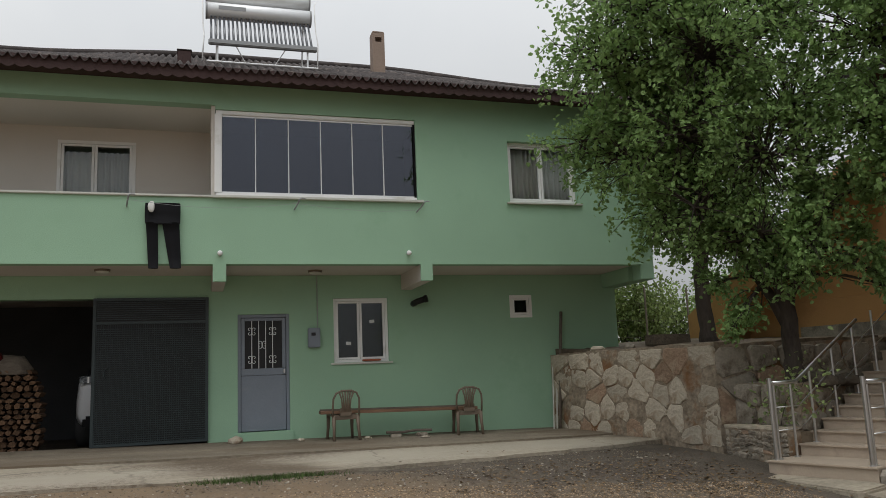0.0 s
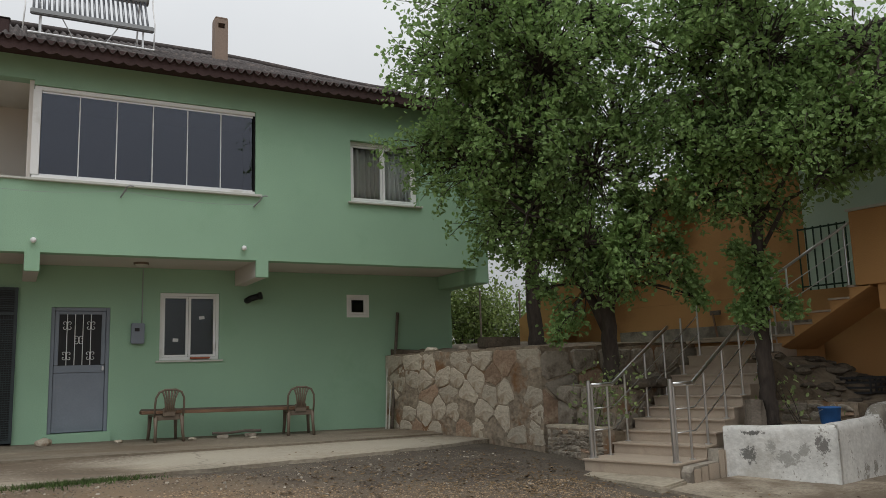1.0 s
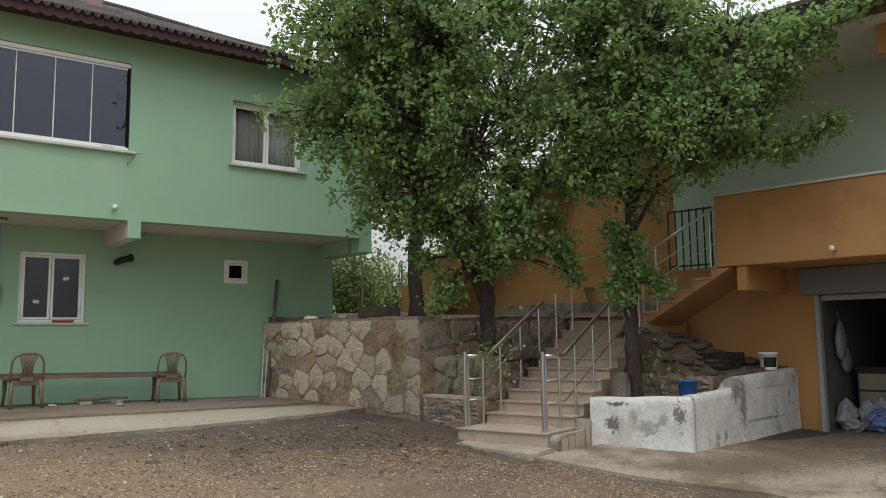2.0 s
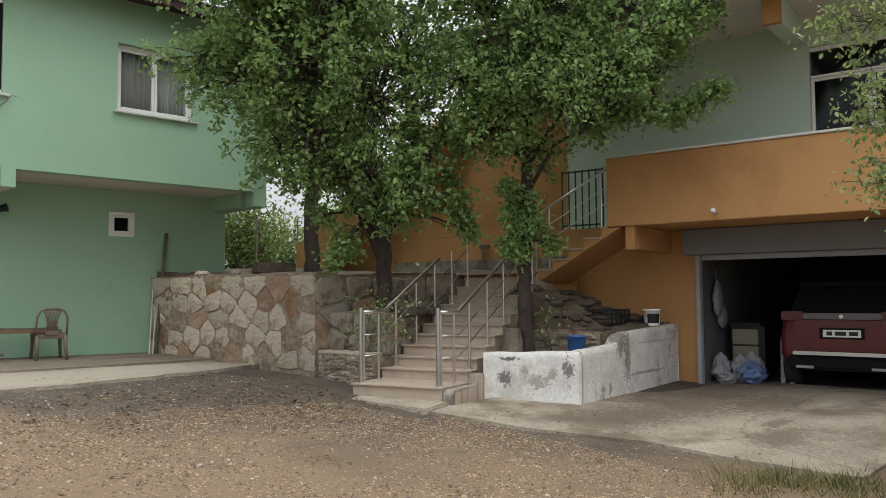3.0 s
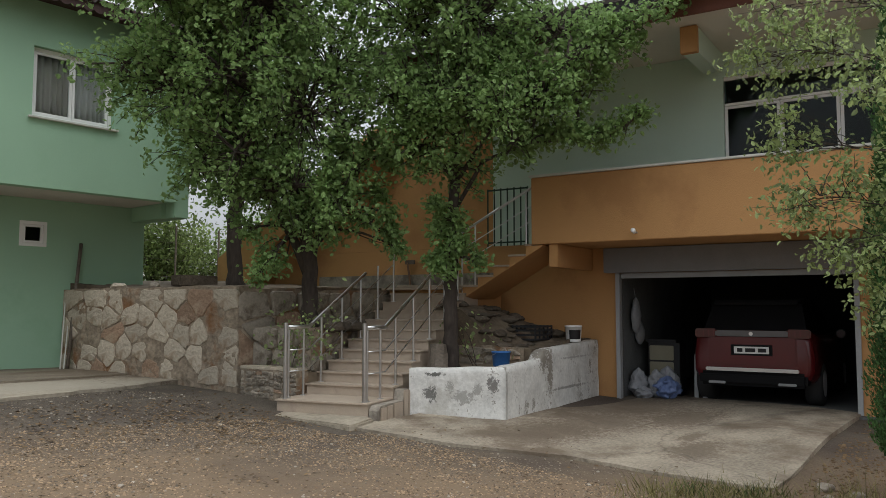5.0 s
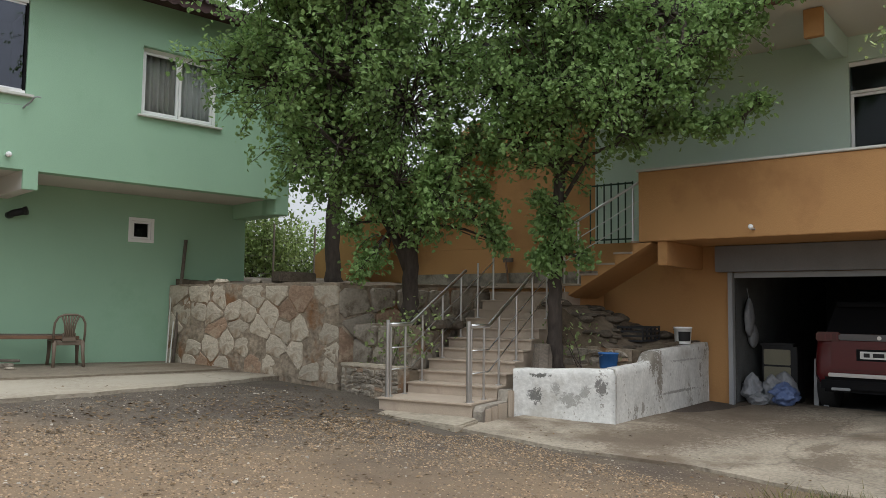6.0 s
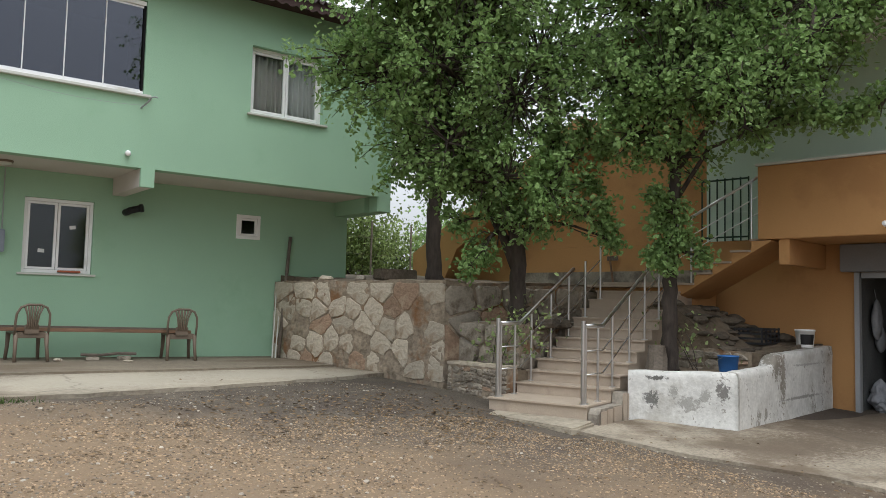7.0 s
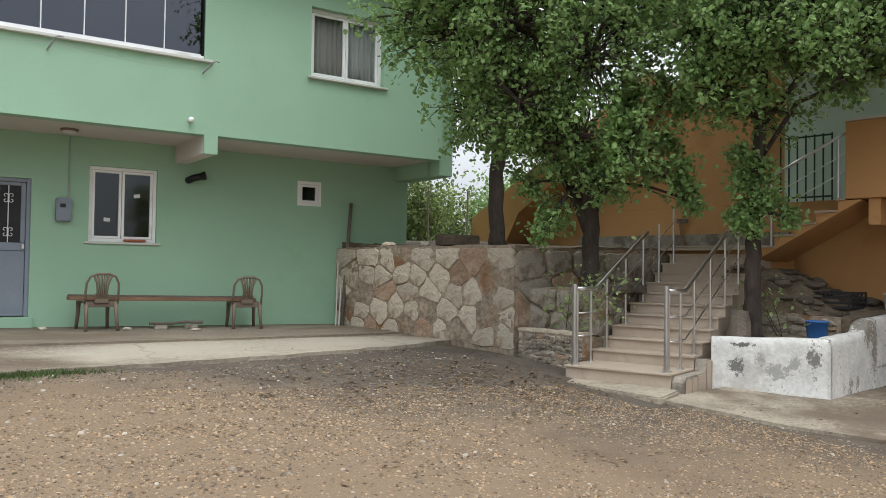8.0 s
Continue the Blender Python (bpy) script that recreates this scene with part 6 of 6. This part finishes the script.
    for x in (0.66, 3.4):
        for s in (-1, 1):
            y = s * 0.82
            w = part("wheel", tube(B(), [(x, y - 0.13, 0.34), (x, y - 0.105, 0.34), (x, y + 0.105, 0.34), (x, y + 0.13, 0.34)], [0.30, 0.345, 0.345, 0.30], 24), M_TYRE, c, smooth=True)
            part("rim", tube(B(), [(x, y + s * 0.12, 0.34), (x, y + s * 0.136, 0.34)], [0.23, 0.20], 20), M_ALU, w)
    for s in (-1, 1):
        part("mirror", box(B(), 2.5, 2.68, min(s * 0.93, s * 1.07), max(s * 0.93, s * 1.07), 1.0, 1.14, 0.03), paint, c)
    return c


car(OR @ pose(1.92, -2.86, -0.735), M_CARRED, "dark red family car parked tail out in the garage")
car(pose(-1.10, 15.55, -0.16, 0, 0, 90), M_CARGREY, "silver-white car standing in the dark garage behind the gate", rear=False)


# ---- in the garage of the orange house ----
def bag(x, y, z, r, h, seed, material, label):
    bm = bmesh.new()
    bmesh.ops.create_icosphere(bm, subdivisions=4, radius=1)
    for v in bm.verts:
        k = 1 + 0.6 * noise.noise(v.co * 2.3 + Vector((seed, 0, 0))) + 0.45 * abs(noise.noise(v.co * 5 + Vector((seed, 0, 0)))) - 0.15
        taper = 1 - 0.55 * max(v.co.z, 0) ** 2
        v.co = Vector((v.co.x * r * taper * k, v.co.y * r * taper * k, (v.co.z * 0.5 + 0.5) * h))
    o = part("plastic_bag", bm, material, None, smooth=True)
    o.matrix_world = OR @ pose(x, y, z)
    return tagged(o, label, "bag", "bags in the garage")


for i, (x, y, r, h, mt, lb) in enumerate(((1.95, -1.03, 0.14, 0.52, M_BAG, "tall pale plastic bag on the garage floor"), (1.85, -1.16, 0.15, 0.22, M_BAG, "low white plastic bag on the garage floor"),
        (2.05, -1.30, 0.15, 0.50, M_BAG, "white plastic carrier bag standing on the garage floor"), (2.0, -1.50, 0.20, 0.40, M_BAGBLUE, "blue and white plastic bag on the garage floor"), (2.2, -1.45, 0.18, 0.55, M_BAG, "full grey plastic bag on the garage floor"))):
    bag(x, y, -0.735, r, h, i * 3.1, mt, lb)
cab = thing("drawer_unit", "dark drawer unit with grey fronts in the garage", "cabinet", OR @ pose(2.5, -1.02, -0.735))
part("carcass", box(B(), 0, 0.4, -0.55, 0, 0, 0.92, 0.01), M_CRATE, cab)
for i in range(3):
    part("drawer_front", box(B(), -0.02, -0.002, -0.45, -0.03, 0.06 + 0.28 * i, 0.31 + 0.28 * i, 0.01), M_DRAWER, cab)
part("lid", box(B(), -0.02, 0.42, -0.5, 0.02, 0.922, 0.97, 0.012), M_CRATE, cab, "dark lid")
for i, (y, z, h) in enumerate(((-0.97, 0.35, 0.62), (-0.95, 0.15, 0.42))):
    b = thing("hanging_bag", "pale bag hanging on the garage wall", "bag", OR @ pose(2.1 + 0.25 * i, y + 0.02, z), group="hanging bags")
    bm = bmesh.new()
    bmesh.ops.create_icosphere(bm, subdivisions=3, radius=1)
    for v in bm.verts:
        k = 1 + 0.25 * noise.noise(v.co * 2 + Vector((i, 4, 0)))
        v.co = Vector((v.co.x * 0.16 * k, v.co.y * 0.07 * k, (v.co.z * 0.5 + 0.5) * h * (1 - 0.1 * abs(v.co.x))))
    part("sack", bm, M_BAG, b, smooth=True)
    part("strap", tube(B(), [(0, 0, h * 0.95), (0, 0.03, h + 0.15)], 0.006, 5), M_BAG, b)
for i in range(2):
    leg = part("plank", box(B(), 0, 0.03, -0.07, 0, 0, 0.75 - 0.08 * i, 0.005), M_SHUTTER)
    leg.matrix_world = OR @ pose(2.4, -1.83 - 0.14 * i, -0.735, 0, 4, 0)
    tagged(leg, "grey narrow board leaning in the garage", "board", "boards in the garage")

# ---- on the orange house ----
spot = thing("wall_lamp", "small white spotlight on the orange parapet", "lamp", OR @ pose(0, -1.70, 1.87))
part("arm", tube(B(), [(0, 0, 0), (-0.06, 0, 0.01)], 0.012, 8), M_SHUTTER, spot)
part("head", tube(B(), [(-0.05, 0.02, 0.0), (-0.11, 0.02, 0.03), (-0.13, 0.02, 0.035)], [0.02, 0.036, 0.03], 12), M_WHITE, spot, smooth=True)
boxy = thing("junction_box", "small pale box with a dark dot on the balcony wall", "junction box", OR @ pose(1.5, -1.25, 3.92))
part("case", box(B(), -0.06, -0.002, -0.14, 0.14, -0.14, 0.24, 0.01), M_PALE, boxy)
part("knob", tube(B(), [(-0.06, -0.05, 0.06), (-0.075, -0.05, 0.06)], 0.025, 10), M_BLACK, boxy)


def iron_gate():
    g = thing("iron_gate", "dark green iron bar gate at the head of the flight", "gate", OR @ pose(1.05, 1.36, 1.88))
    w, h = 0.78, 0.98
    for z in (0.03, h - 0.02):
        part("gate_rail", box(B(), -0.012, 0.012, -w, 0, z, z + 0.025), M_GREENRAIL, g)
    for i in range(7):
        y = -i * w / 6
        part("bar", box(B(), -0.009, 0.009, y - 0.011, y + 0.011, -0.02, h + 0.02, 0.002), M_GREENRAIL, g)


iron_gate()
flight_rail = thing("stair_railing", "stainless steel railing along the short upper flight", "railing", OR, group="stair railings")
part("handrail", tube(B(), [(0.06, 1.32, 2.02), (0.06, 0.02, 2.68)], 0.022, 10), M_CHROME, flight_rail, smooth=True)
for d in (0.28, 0.52):
    part("lower_rail", tube(B(), [(0.06, 1.28, 2.04 - d), (0.06, 0.03, 2.67 - d)], 0.008, 8), M_CHROME, flight_rail)
for y, z0, z1 in ((1.30, 1.0, 2.03), (1.05, 1.15, 2.15), (0.12, 1.78, 2.62)):
    part("post", tube(B(), [(0.06, y, z0), (0.06, y, z1)], 0.016, 10), M_CHROME, flight_rail)

# ---- on the planter and beds ----
tub = thing("blue_tub", "small blue plastic tub standing on the planter earth", "tub", pose(9.12, 7.58, -0.045))
part("wall", lathe(B(), [(0.10, 0.0), (0.115, 0.02), (0.13, 0.20), (0.137, 0.20), (0.137, 0.215), (0.122, 0.215), (0.105, 0.03)], 22), M_BLUE, tub, smooth=True)
part("handle", tube(B(), [(0.13 * math.cos(a), 0.13 * math.sin(a), 0.19 - 0.05 * math.sin(a)) for a in [math.pi * k / 10 for k in range(11)]], 0.004, 5), M_SHUTTER, tub)
pail = thing("paint_bucket", "white paint bucket with a dark label on the planter wall", "bucket", pose(11.2, 7.66, 0.24) @ Matrix.Scale(0.86, 4))
part("wall", lathe(B(), [(0.13, 0.0), (0.135, 0.01), (0.155, 0.27), (0.163, 0.27), (0.163, 0.30), (0.147, 0.30), (0.125, 0.02)], 24), M_WHITE, pail, smooth=True)
bm = B()
a0 = [math.pi * (1.0 + 0.50 * k / 8) for k in range(9)]
lo = [bm.verts.new((0.142 * math.cos(a), 0.142 * math.sin(a), 0.05)) for a in a0]
hi = [bm.verts.new((0.155 * math.cos(a), 0.155 * math.sin(a), 0.22)) for a in a0]
for k in range(8):
    bm.faces.new((lo[k], lo[k + 1], hi[k + 1], hi[k]))
part("label", bm, M_BLACK, pail, "dark printed label")
crate = thing("crate", "black plastic lattice crate on the raised bed", "crate", pose(10.75, 8.15, 0.27, 0, 0, 8))
bm = B()
for z in (0.0, 0.07, 0.14, 0.20):
    for y in (-0.2, 0.2):
        box(bm, -0.3, 0.3, y - 0.008, y + 0.008, z, z + 0.03)
    for x in (-0.3, 0.3):
        box(bm, x - 0.008, x + 0.008, -0.19, 0.19, z, z + 0.03)
part("lattice", bm, M_CRATE, crate)
for x in (-0.3, -0.15, 0.0, 0.15, 0.3):
    for y in (-0.2, 0.2):
        part("rib", box(B(), x - 0.014, x + 0.014, y - 0.012, y + 0.012, 0, 0.235, 0.002), M_CRATE, crate)
part("bottom", box(B(), -0.29, 0.29, -0.19, 0.19, 0.004, 0.014), M_CRATE, crate)
stump = thing("stump", "grey split tree stump beside the stair", "stump", pose(8.63, 8.33, -0.1))
bm = tube(B(), [(0, 0, 0), (0.02, 0, 0.2), (0.03, 0.01, 0.36)], [0.15, 0.12, 0.11], 12)
for v in bm.verts:
    v.co += Vector((noise.noise(v.co * 9), noise.noise(v.co * 9 + Vector((3, 0, 0))), 0.6 * noise.noise(v.co * 7))) * 0.04
part("wood", bm, M_OLDWOOD, stump)
rubble = random.Random(31)
for i in range(46):
    x, y = rubble.uniform(9.75, 11.3), rubble.uniform(7.85, 9.2)
    high = 0.16 + 0.10 * smooth_step(10, 11.4, x) + 0.22 * smooth_step(7.7, 9, y) + 0.40 * smooth_step(8.0, 9.0, y) * (1 - smooth_step(10.3, 11.8, x))
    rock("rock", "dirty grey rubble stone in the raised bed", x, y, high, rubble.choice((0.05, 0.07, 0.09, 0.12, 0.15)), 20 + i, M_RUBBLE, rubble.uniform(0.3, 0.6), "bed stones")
for i, (x, y, r) in enumerate(((7.95, 9.75, 0.16), (8.2, 9.85, 0.13), (8.5, 9.95, 0.15))):
    rock("rock", "grey rubble stone edging the raised bed", x, y, 0.45, r, 40 + i, M_RUBBLE, 0.6, "bed edge stones")
hoe = thing("garden_tool", "wooden-handled tool leaning on the orange wall", "tool", OR @ pose(1.42, 3.1, 1.12))
part("handle", tube(B(), [(-0.1, 0.1, 0.0), (0.0, 0.25, 0.55)], 0.02, 8), M_WOOD, hoe)
part("blade", box(B(), -0.02, 0.02, 0.08, 0.3, 0.5, 0.58, 0.006), M_OLDWOOD, hoe)
trough = thing("trough", "dark stone trough at the foot of a garden tree", "trough", pose(8.35, 13.9, 1.27))
part("block", box(B(), -0.5, 0.3, -0.15, 0.15, -0.1, 0.10, 0.02), M_RUBBLE, trough)

# ---- distance ----
far = thing("shed", "small white far building with a low grey roof", "building", pose(13.2, 27, 1.2))
part("wall", box(B(), -1.2, 1.6, 0, 3, -0.3, 2.1), M_WHITE, far)
bm = B()
prism(bm, [(-1.4, 2.1), (1.8, 2.1), (0.2, 2.75)], -0.2, 3.2, "y")
part("roof", bm, M_ROOM, far)
for i in range(7):
    p = thing("fence_post", "thin grey fence post in the upper garden", "post", pose(8.9 + 1.3 * i, 17.6 + 0.2 * i, 1.2), group="garden fence posts")
    part("stake", tube(B(), [(0, 0, 0), (0.01, 0, 1.5)], 0.025, 6), M_OLDWOOD, p)
mesh_wire = thing("fence_wire", "thin wire strands between the garden fence posts", "wire", pose(8.9, 17.6, 1.2))
for z in (0.3, 0.7, 1.1, 1.45):
    part("strand", tube(B(), [(0, 0, z), (7.8, 1.2, z)], 0.003, 4), M_OLDWOOD, mesh_wire)

# ---- small growth and litter on the ground ----
def tufts(name, label, spots, blades, height, seed, material):
    rng = np.random.default_rng(seed)
    verts, faces = [], []
    for x, y, r in spots:
        for _ in range(blades):
            px, py = x + rng.normal() * r, y + rng.normal() * r * 0.7
            z = ground_z(px, py)
            h = height * rng.uniform(0.3, 1.2)
            a = rng.uniform(0, 2 * math.pi)
            w = 0.006
            lean = rng.normal(size=2) * h * 0.55
            i = len(verts)
            verts += [(px - w * math.cos(a), py - w * math.sin(a), z), (px + w * math.cos(a), py + w * math.sin(a), z), (px + lean[0], py + lean[1], z + h)]
            faces.append((i, i + 1, i + 2))
    return tagged(raw(name, verts, faces, material), label, "grass", kind="stuff")


tufts("dry_grass", "sparse dry yellow grass at the edge of the drive", [(6.9, 4.0, 0.28), (7.2, 3.7, 0.22), (6.5, 3.95, 0.25), (7.9, 2.9, 0.35), (7.3, 3.4, 0.2)], 170, 0.15, 1, M_GRASS)
tufts("dry_stalks", "tall dry stalks beside the cypress", [(7.3, 2.6, 0.25), (7.7, 2.5, 0.2)], 55, 0.4, 2, M_GRASS)
tufts("weeds", "low green weeds by the concrete apron", [(0.95, 10.05, 0.26), (0.35, 10.0, 0.22), (0.7, 9.9, 0.3)], 420, 0.06, 3, M_WEED)
tufts("drive_weeds", "green weeds at the drive corner", [(7.5, 3.5, 0.2), (7.15, 3.9, 0.15)], 110, 0.12, 4, M_WEED)


def pebbles(name, label, n, x0, x1, y0, y1, r0, r1, seed, material, keep=lambda x, y: True):
    """Loose chips, each a small squashed octahedron."""
    rng = np.random.default_rng(seed)
    verts, faces = [], []
    while len(faces) < n * 6:
        x, y = rng.uniform(x0, x1), rng.uniform(y0, y1)
        if not keep(x, y) or noise.noise((x * 0.6, y * 0.6, 7)) + rng.uniform(-0.5, 0.5) < -0.35:
            continue
        r = r0 + (r1 - r0) * rng.random() ** 3
        z = ground_z(x, y) + r * 0.12
        a = rng.uniform(0, math.pi)
        c, s = math.cos(a), math.sin(a)
        i = len(verts)
        tall = rng.uniform(0.12, 0.42)
        jag = rng.uniform(0.75, 1.2, 5)
        for k in range(10):
            g, sh = k % 5, (1.0 if k < 5 else 0.62)
            dx, dy, dz = 1.15 * sh * jag[g] * math.cos(1.257 * g), 0.85 * sh * jag[g] * math.sin(1.257 * g), (-0.3 if k < 5 else tall)
            verts.append((x + r * (c * dx - s * dy), y + r * (s * dx + c * dy), z + r * dz))
        for k in range(5):
            faces.append((i + k, i + (k + 1) % 5, i + 5 + (k + 1) % 5, i + 5 + k))
        faces.append((i + 5, i + 6, i + 7, i + 8, i + 9))
    return tagged(raw(name, verts, faces, material), label, "gravel", kind="stuff")


def open_yard(x, y):
    return y < 10.1 + 0.25 * max(0, x) and not (x > 6.6 + 0.25 * (8.2 - y) and y > 3.3) and not (x > 6.0 and y > 7.5)


pebbles("gravel", "loose pale stone chips scattered over the yard", 22000, -2, 9, 3.2, 11.6, 0.004, 0.016, 8, M_PEBBLE, open_yard)
pebbles("dark_gravel", "loose dark stone chips scattered over the yard", 11000, -2, 9, 3.2, 11.6, 0.004, 0.014, 9, M_PEBBLE_DARK, open_yard)


pebbles("pale_chips", "scattered near-white stone chips on the yard", 1000, -2, 8, 3.5, 11.4, 0.007, 0.026, 17, M_CHIP, open_yard)
pebbles("fine_gravel", "fine tan gravel covering the middle of the yard", 62000, -1.8, 6.6, 3.9, 8.8, 0.004, 0.016, 10, M_GRAVEL, open_yard)


pebbles("soil_crumbs", "dark soil crumbs and twigs beside the driveway", 5000, 7.3, 12.5, 1.6, 3.75, 0.006, 0.028, 23, M_LITTER, lambda x, y: y < 3.3 + 0.07 * (x - 7.6))


def litter(n, seed):
    rng = np.random.default_rng(seed)
    pts = []
    while len(pts) < n:
        if rng.random() < 0.6:
            x, y = rng.normal(5.2, 1.6), rng.normal(9.0, 0.9)
        else:
            x, y = rng.uniform(-1, 8), rng.uniform(4, 10)
            if noise.noise((x * 1.1, y * 2.2, 3.0)) < 0.12:
                continue
        if x < 6.4 or y < 7.4:
            z = ground_z(x, y) if y < 10.2 + 0.25 * max(0, x) else terrace_z(x, y)
            if x > 6.7 and y < 8.3:
                z += 0.04
            pts.append((x, y, z + 0.012))
    n = len(pts)
    d = np.stack([np.cos(a := rng.uniform(0, 6.28, n)), np.sin(a), rng.normal(size=n) * 0.15], 1)
    side = np.stack([-np.sin(a), np.cos(a), rng.normal(size=n) * 0.15], 1)
    s = rng.uniform(0.01, 0.034, n)[:, None]
    p = np.array(pts)
    v = np.stack([p - d * s, p + side * s * 0.5, p + d * s, p - side * s * 0.5 + np.array((0, 0, 0.006))], 1).reshape(-1, 3)
    f = np.arange(4 * n).reshape(-1, 4)
    tagged(raw("fallen_leaves", v.tolist(), f.tolist(), M_LITTER), "brown fallen leaves strewn below the trees", "leaves", kind="stuff")


litter(2600, 6)

# ---- stones of the walls ----
stones_in(w1, facing(SA, SB, -0.38), math.dist(SA, SB), 1.45, 0.45, 0.30, random.Random(3), M_STONE, 0.02, 0.018, 0.13)
stones_in(w2, facing(SB, SC, -0.1), math.dist(SB, SC), 1.13, 0.46, 0.33, random.Random(4), M_STONE_GREY, 0.03, 0.05, 0.05)
stones_on(w3, facing(LW0, LW1, -0.62), math.dist(LW0, LW1), 0.50, 0.085, random.Random(6), M_STONE_GREY, 0.006, 0.025, 0.02, flat=0.62)
rng9 = random.Random(9)
for i in range(9):
    t = (i + 0.5) / 9
    a, b = Vector(LW0), Vector(LW1)
    p = a.lerp(b, t)
    o = part("cap_stone", box(B(), -0.085, 0.085, -0.01, 0.20, 0, 0.045 + 0.01 * rng9.random(), 0.012), M_STONE, w3)
    o.matrix_world = facing(LW0, LW1, 0) @ pose(t * math.dist(LW0, LW1), 0, -0.105, rng9.uniform(-2, 2), rng9.uniform(-3, 3), rng9.uniform(-4, 4))
b2 = wall_run("bed_wall", (7.46, 9.70), (9.3, 10.32), -0.25, 0.50, 0.2, M_MORTAR, "rough stone edging of the raised bed")
stones_in(b2, facing((7.46, 9.70), (9.3, 10.32), -0.15), 1.85, 0.62, 0.36, 0.25, random.Random(8), M_STONE_GREY, 0.022, 0.05, 0.03)
b3 = wall_run("bed_wall_end", (7.36, 10.85), (7.46, 9.70), -0.25, 0.50, 0.2, M_MORTAR, "rough stone edging of the raised bed")
stones_in(b3, facing((7.36, 10.85), (7.46, 9.70), -0.12), 1.15, 0.60, 0.36, 0.27, random.Random(12), M_STONE_GREY, 0.022, 0.05, 0.03)
b4 = wall_run("rubble_bank", (9.62, 9.3), (9.66, 7.62), -0.2, 0.20, 0.2, M_MORTAR, "low rubble bank behind the planter")
stones_on(b4, facing((9.62, 9.3), (9.66, 7.62), -0.12), 1.68, 0.30, 0.18, random.Random(15), M_STONE_GREY, 0.015, 0.04, 0.05, flat=0.6)
# stone facing on the worn stair cheek
for a, b, z in ((0.06, 0.215, P0 - 0.06), (0.24, 0.40, P0 - 0.05), (0.43, 0.69, P0 - 0.04), (0.73, 0.86, P0 + RISE - 0.04), (0.885, 1.0, P0 + RISE - 0.05)):
    part("facing_slab", box(B(), a, b, -HALF - 0.168, -HALF - 0.152, -0.84, z, 0.006), M_STEP, stair)
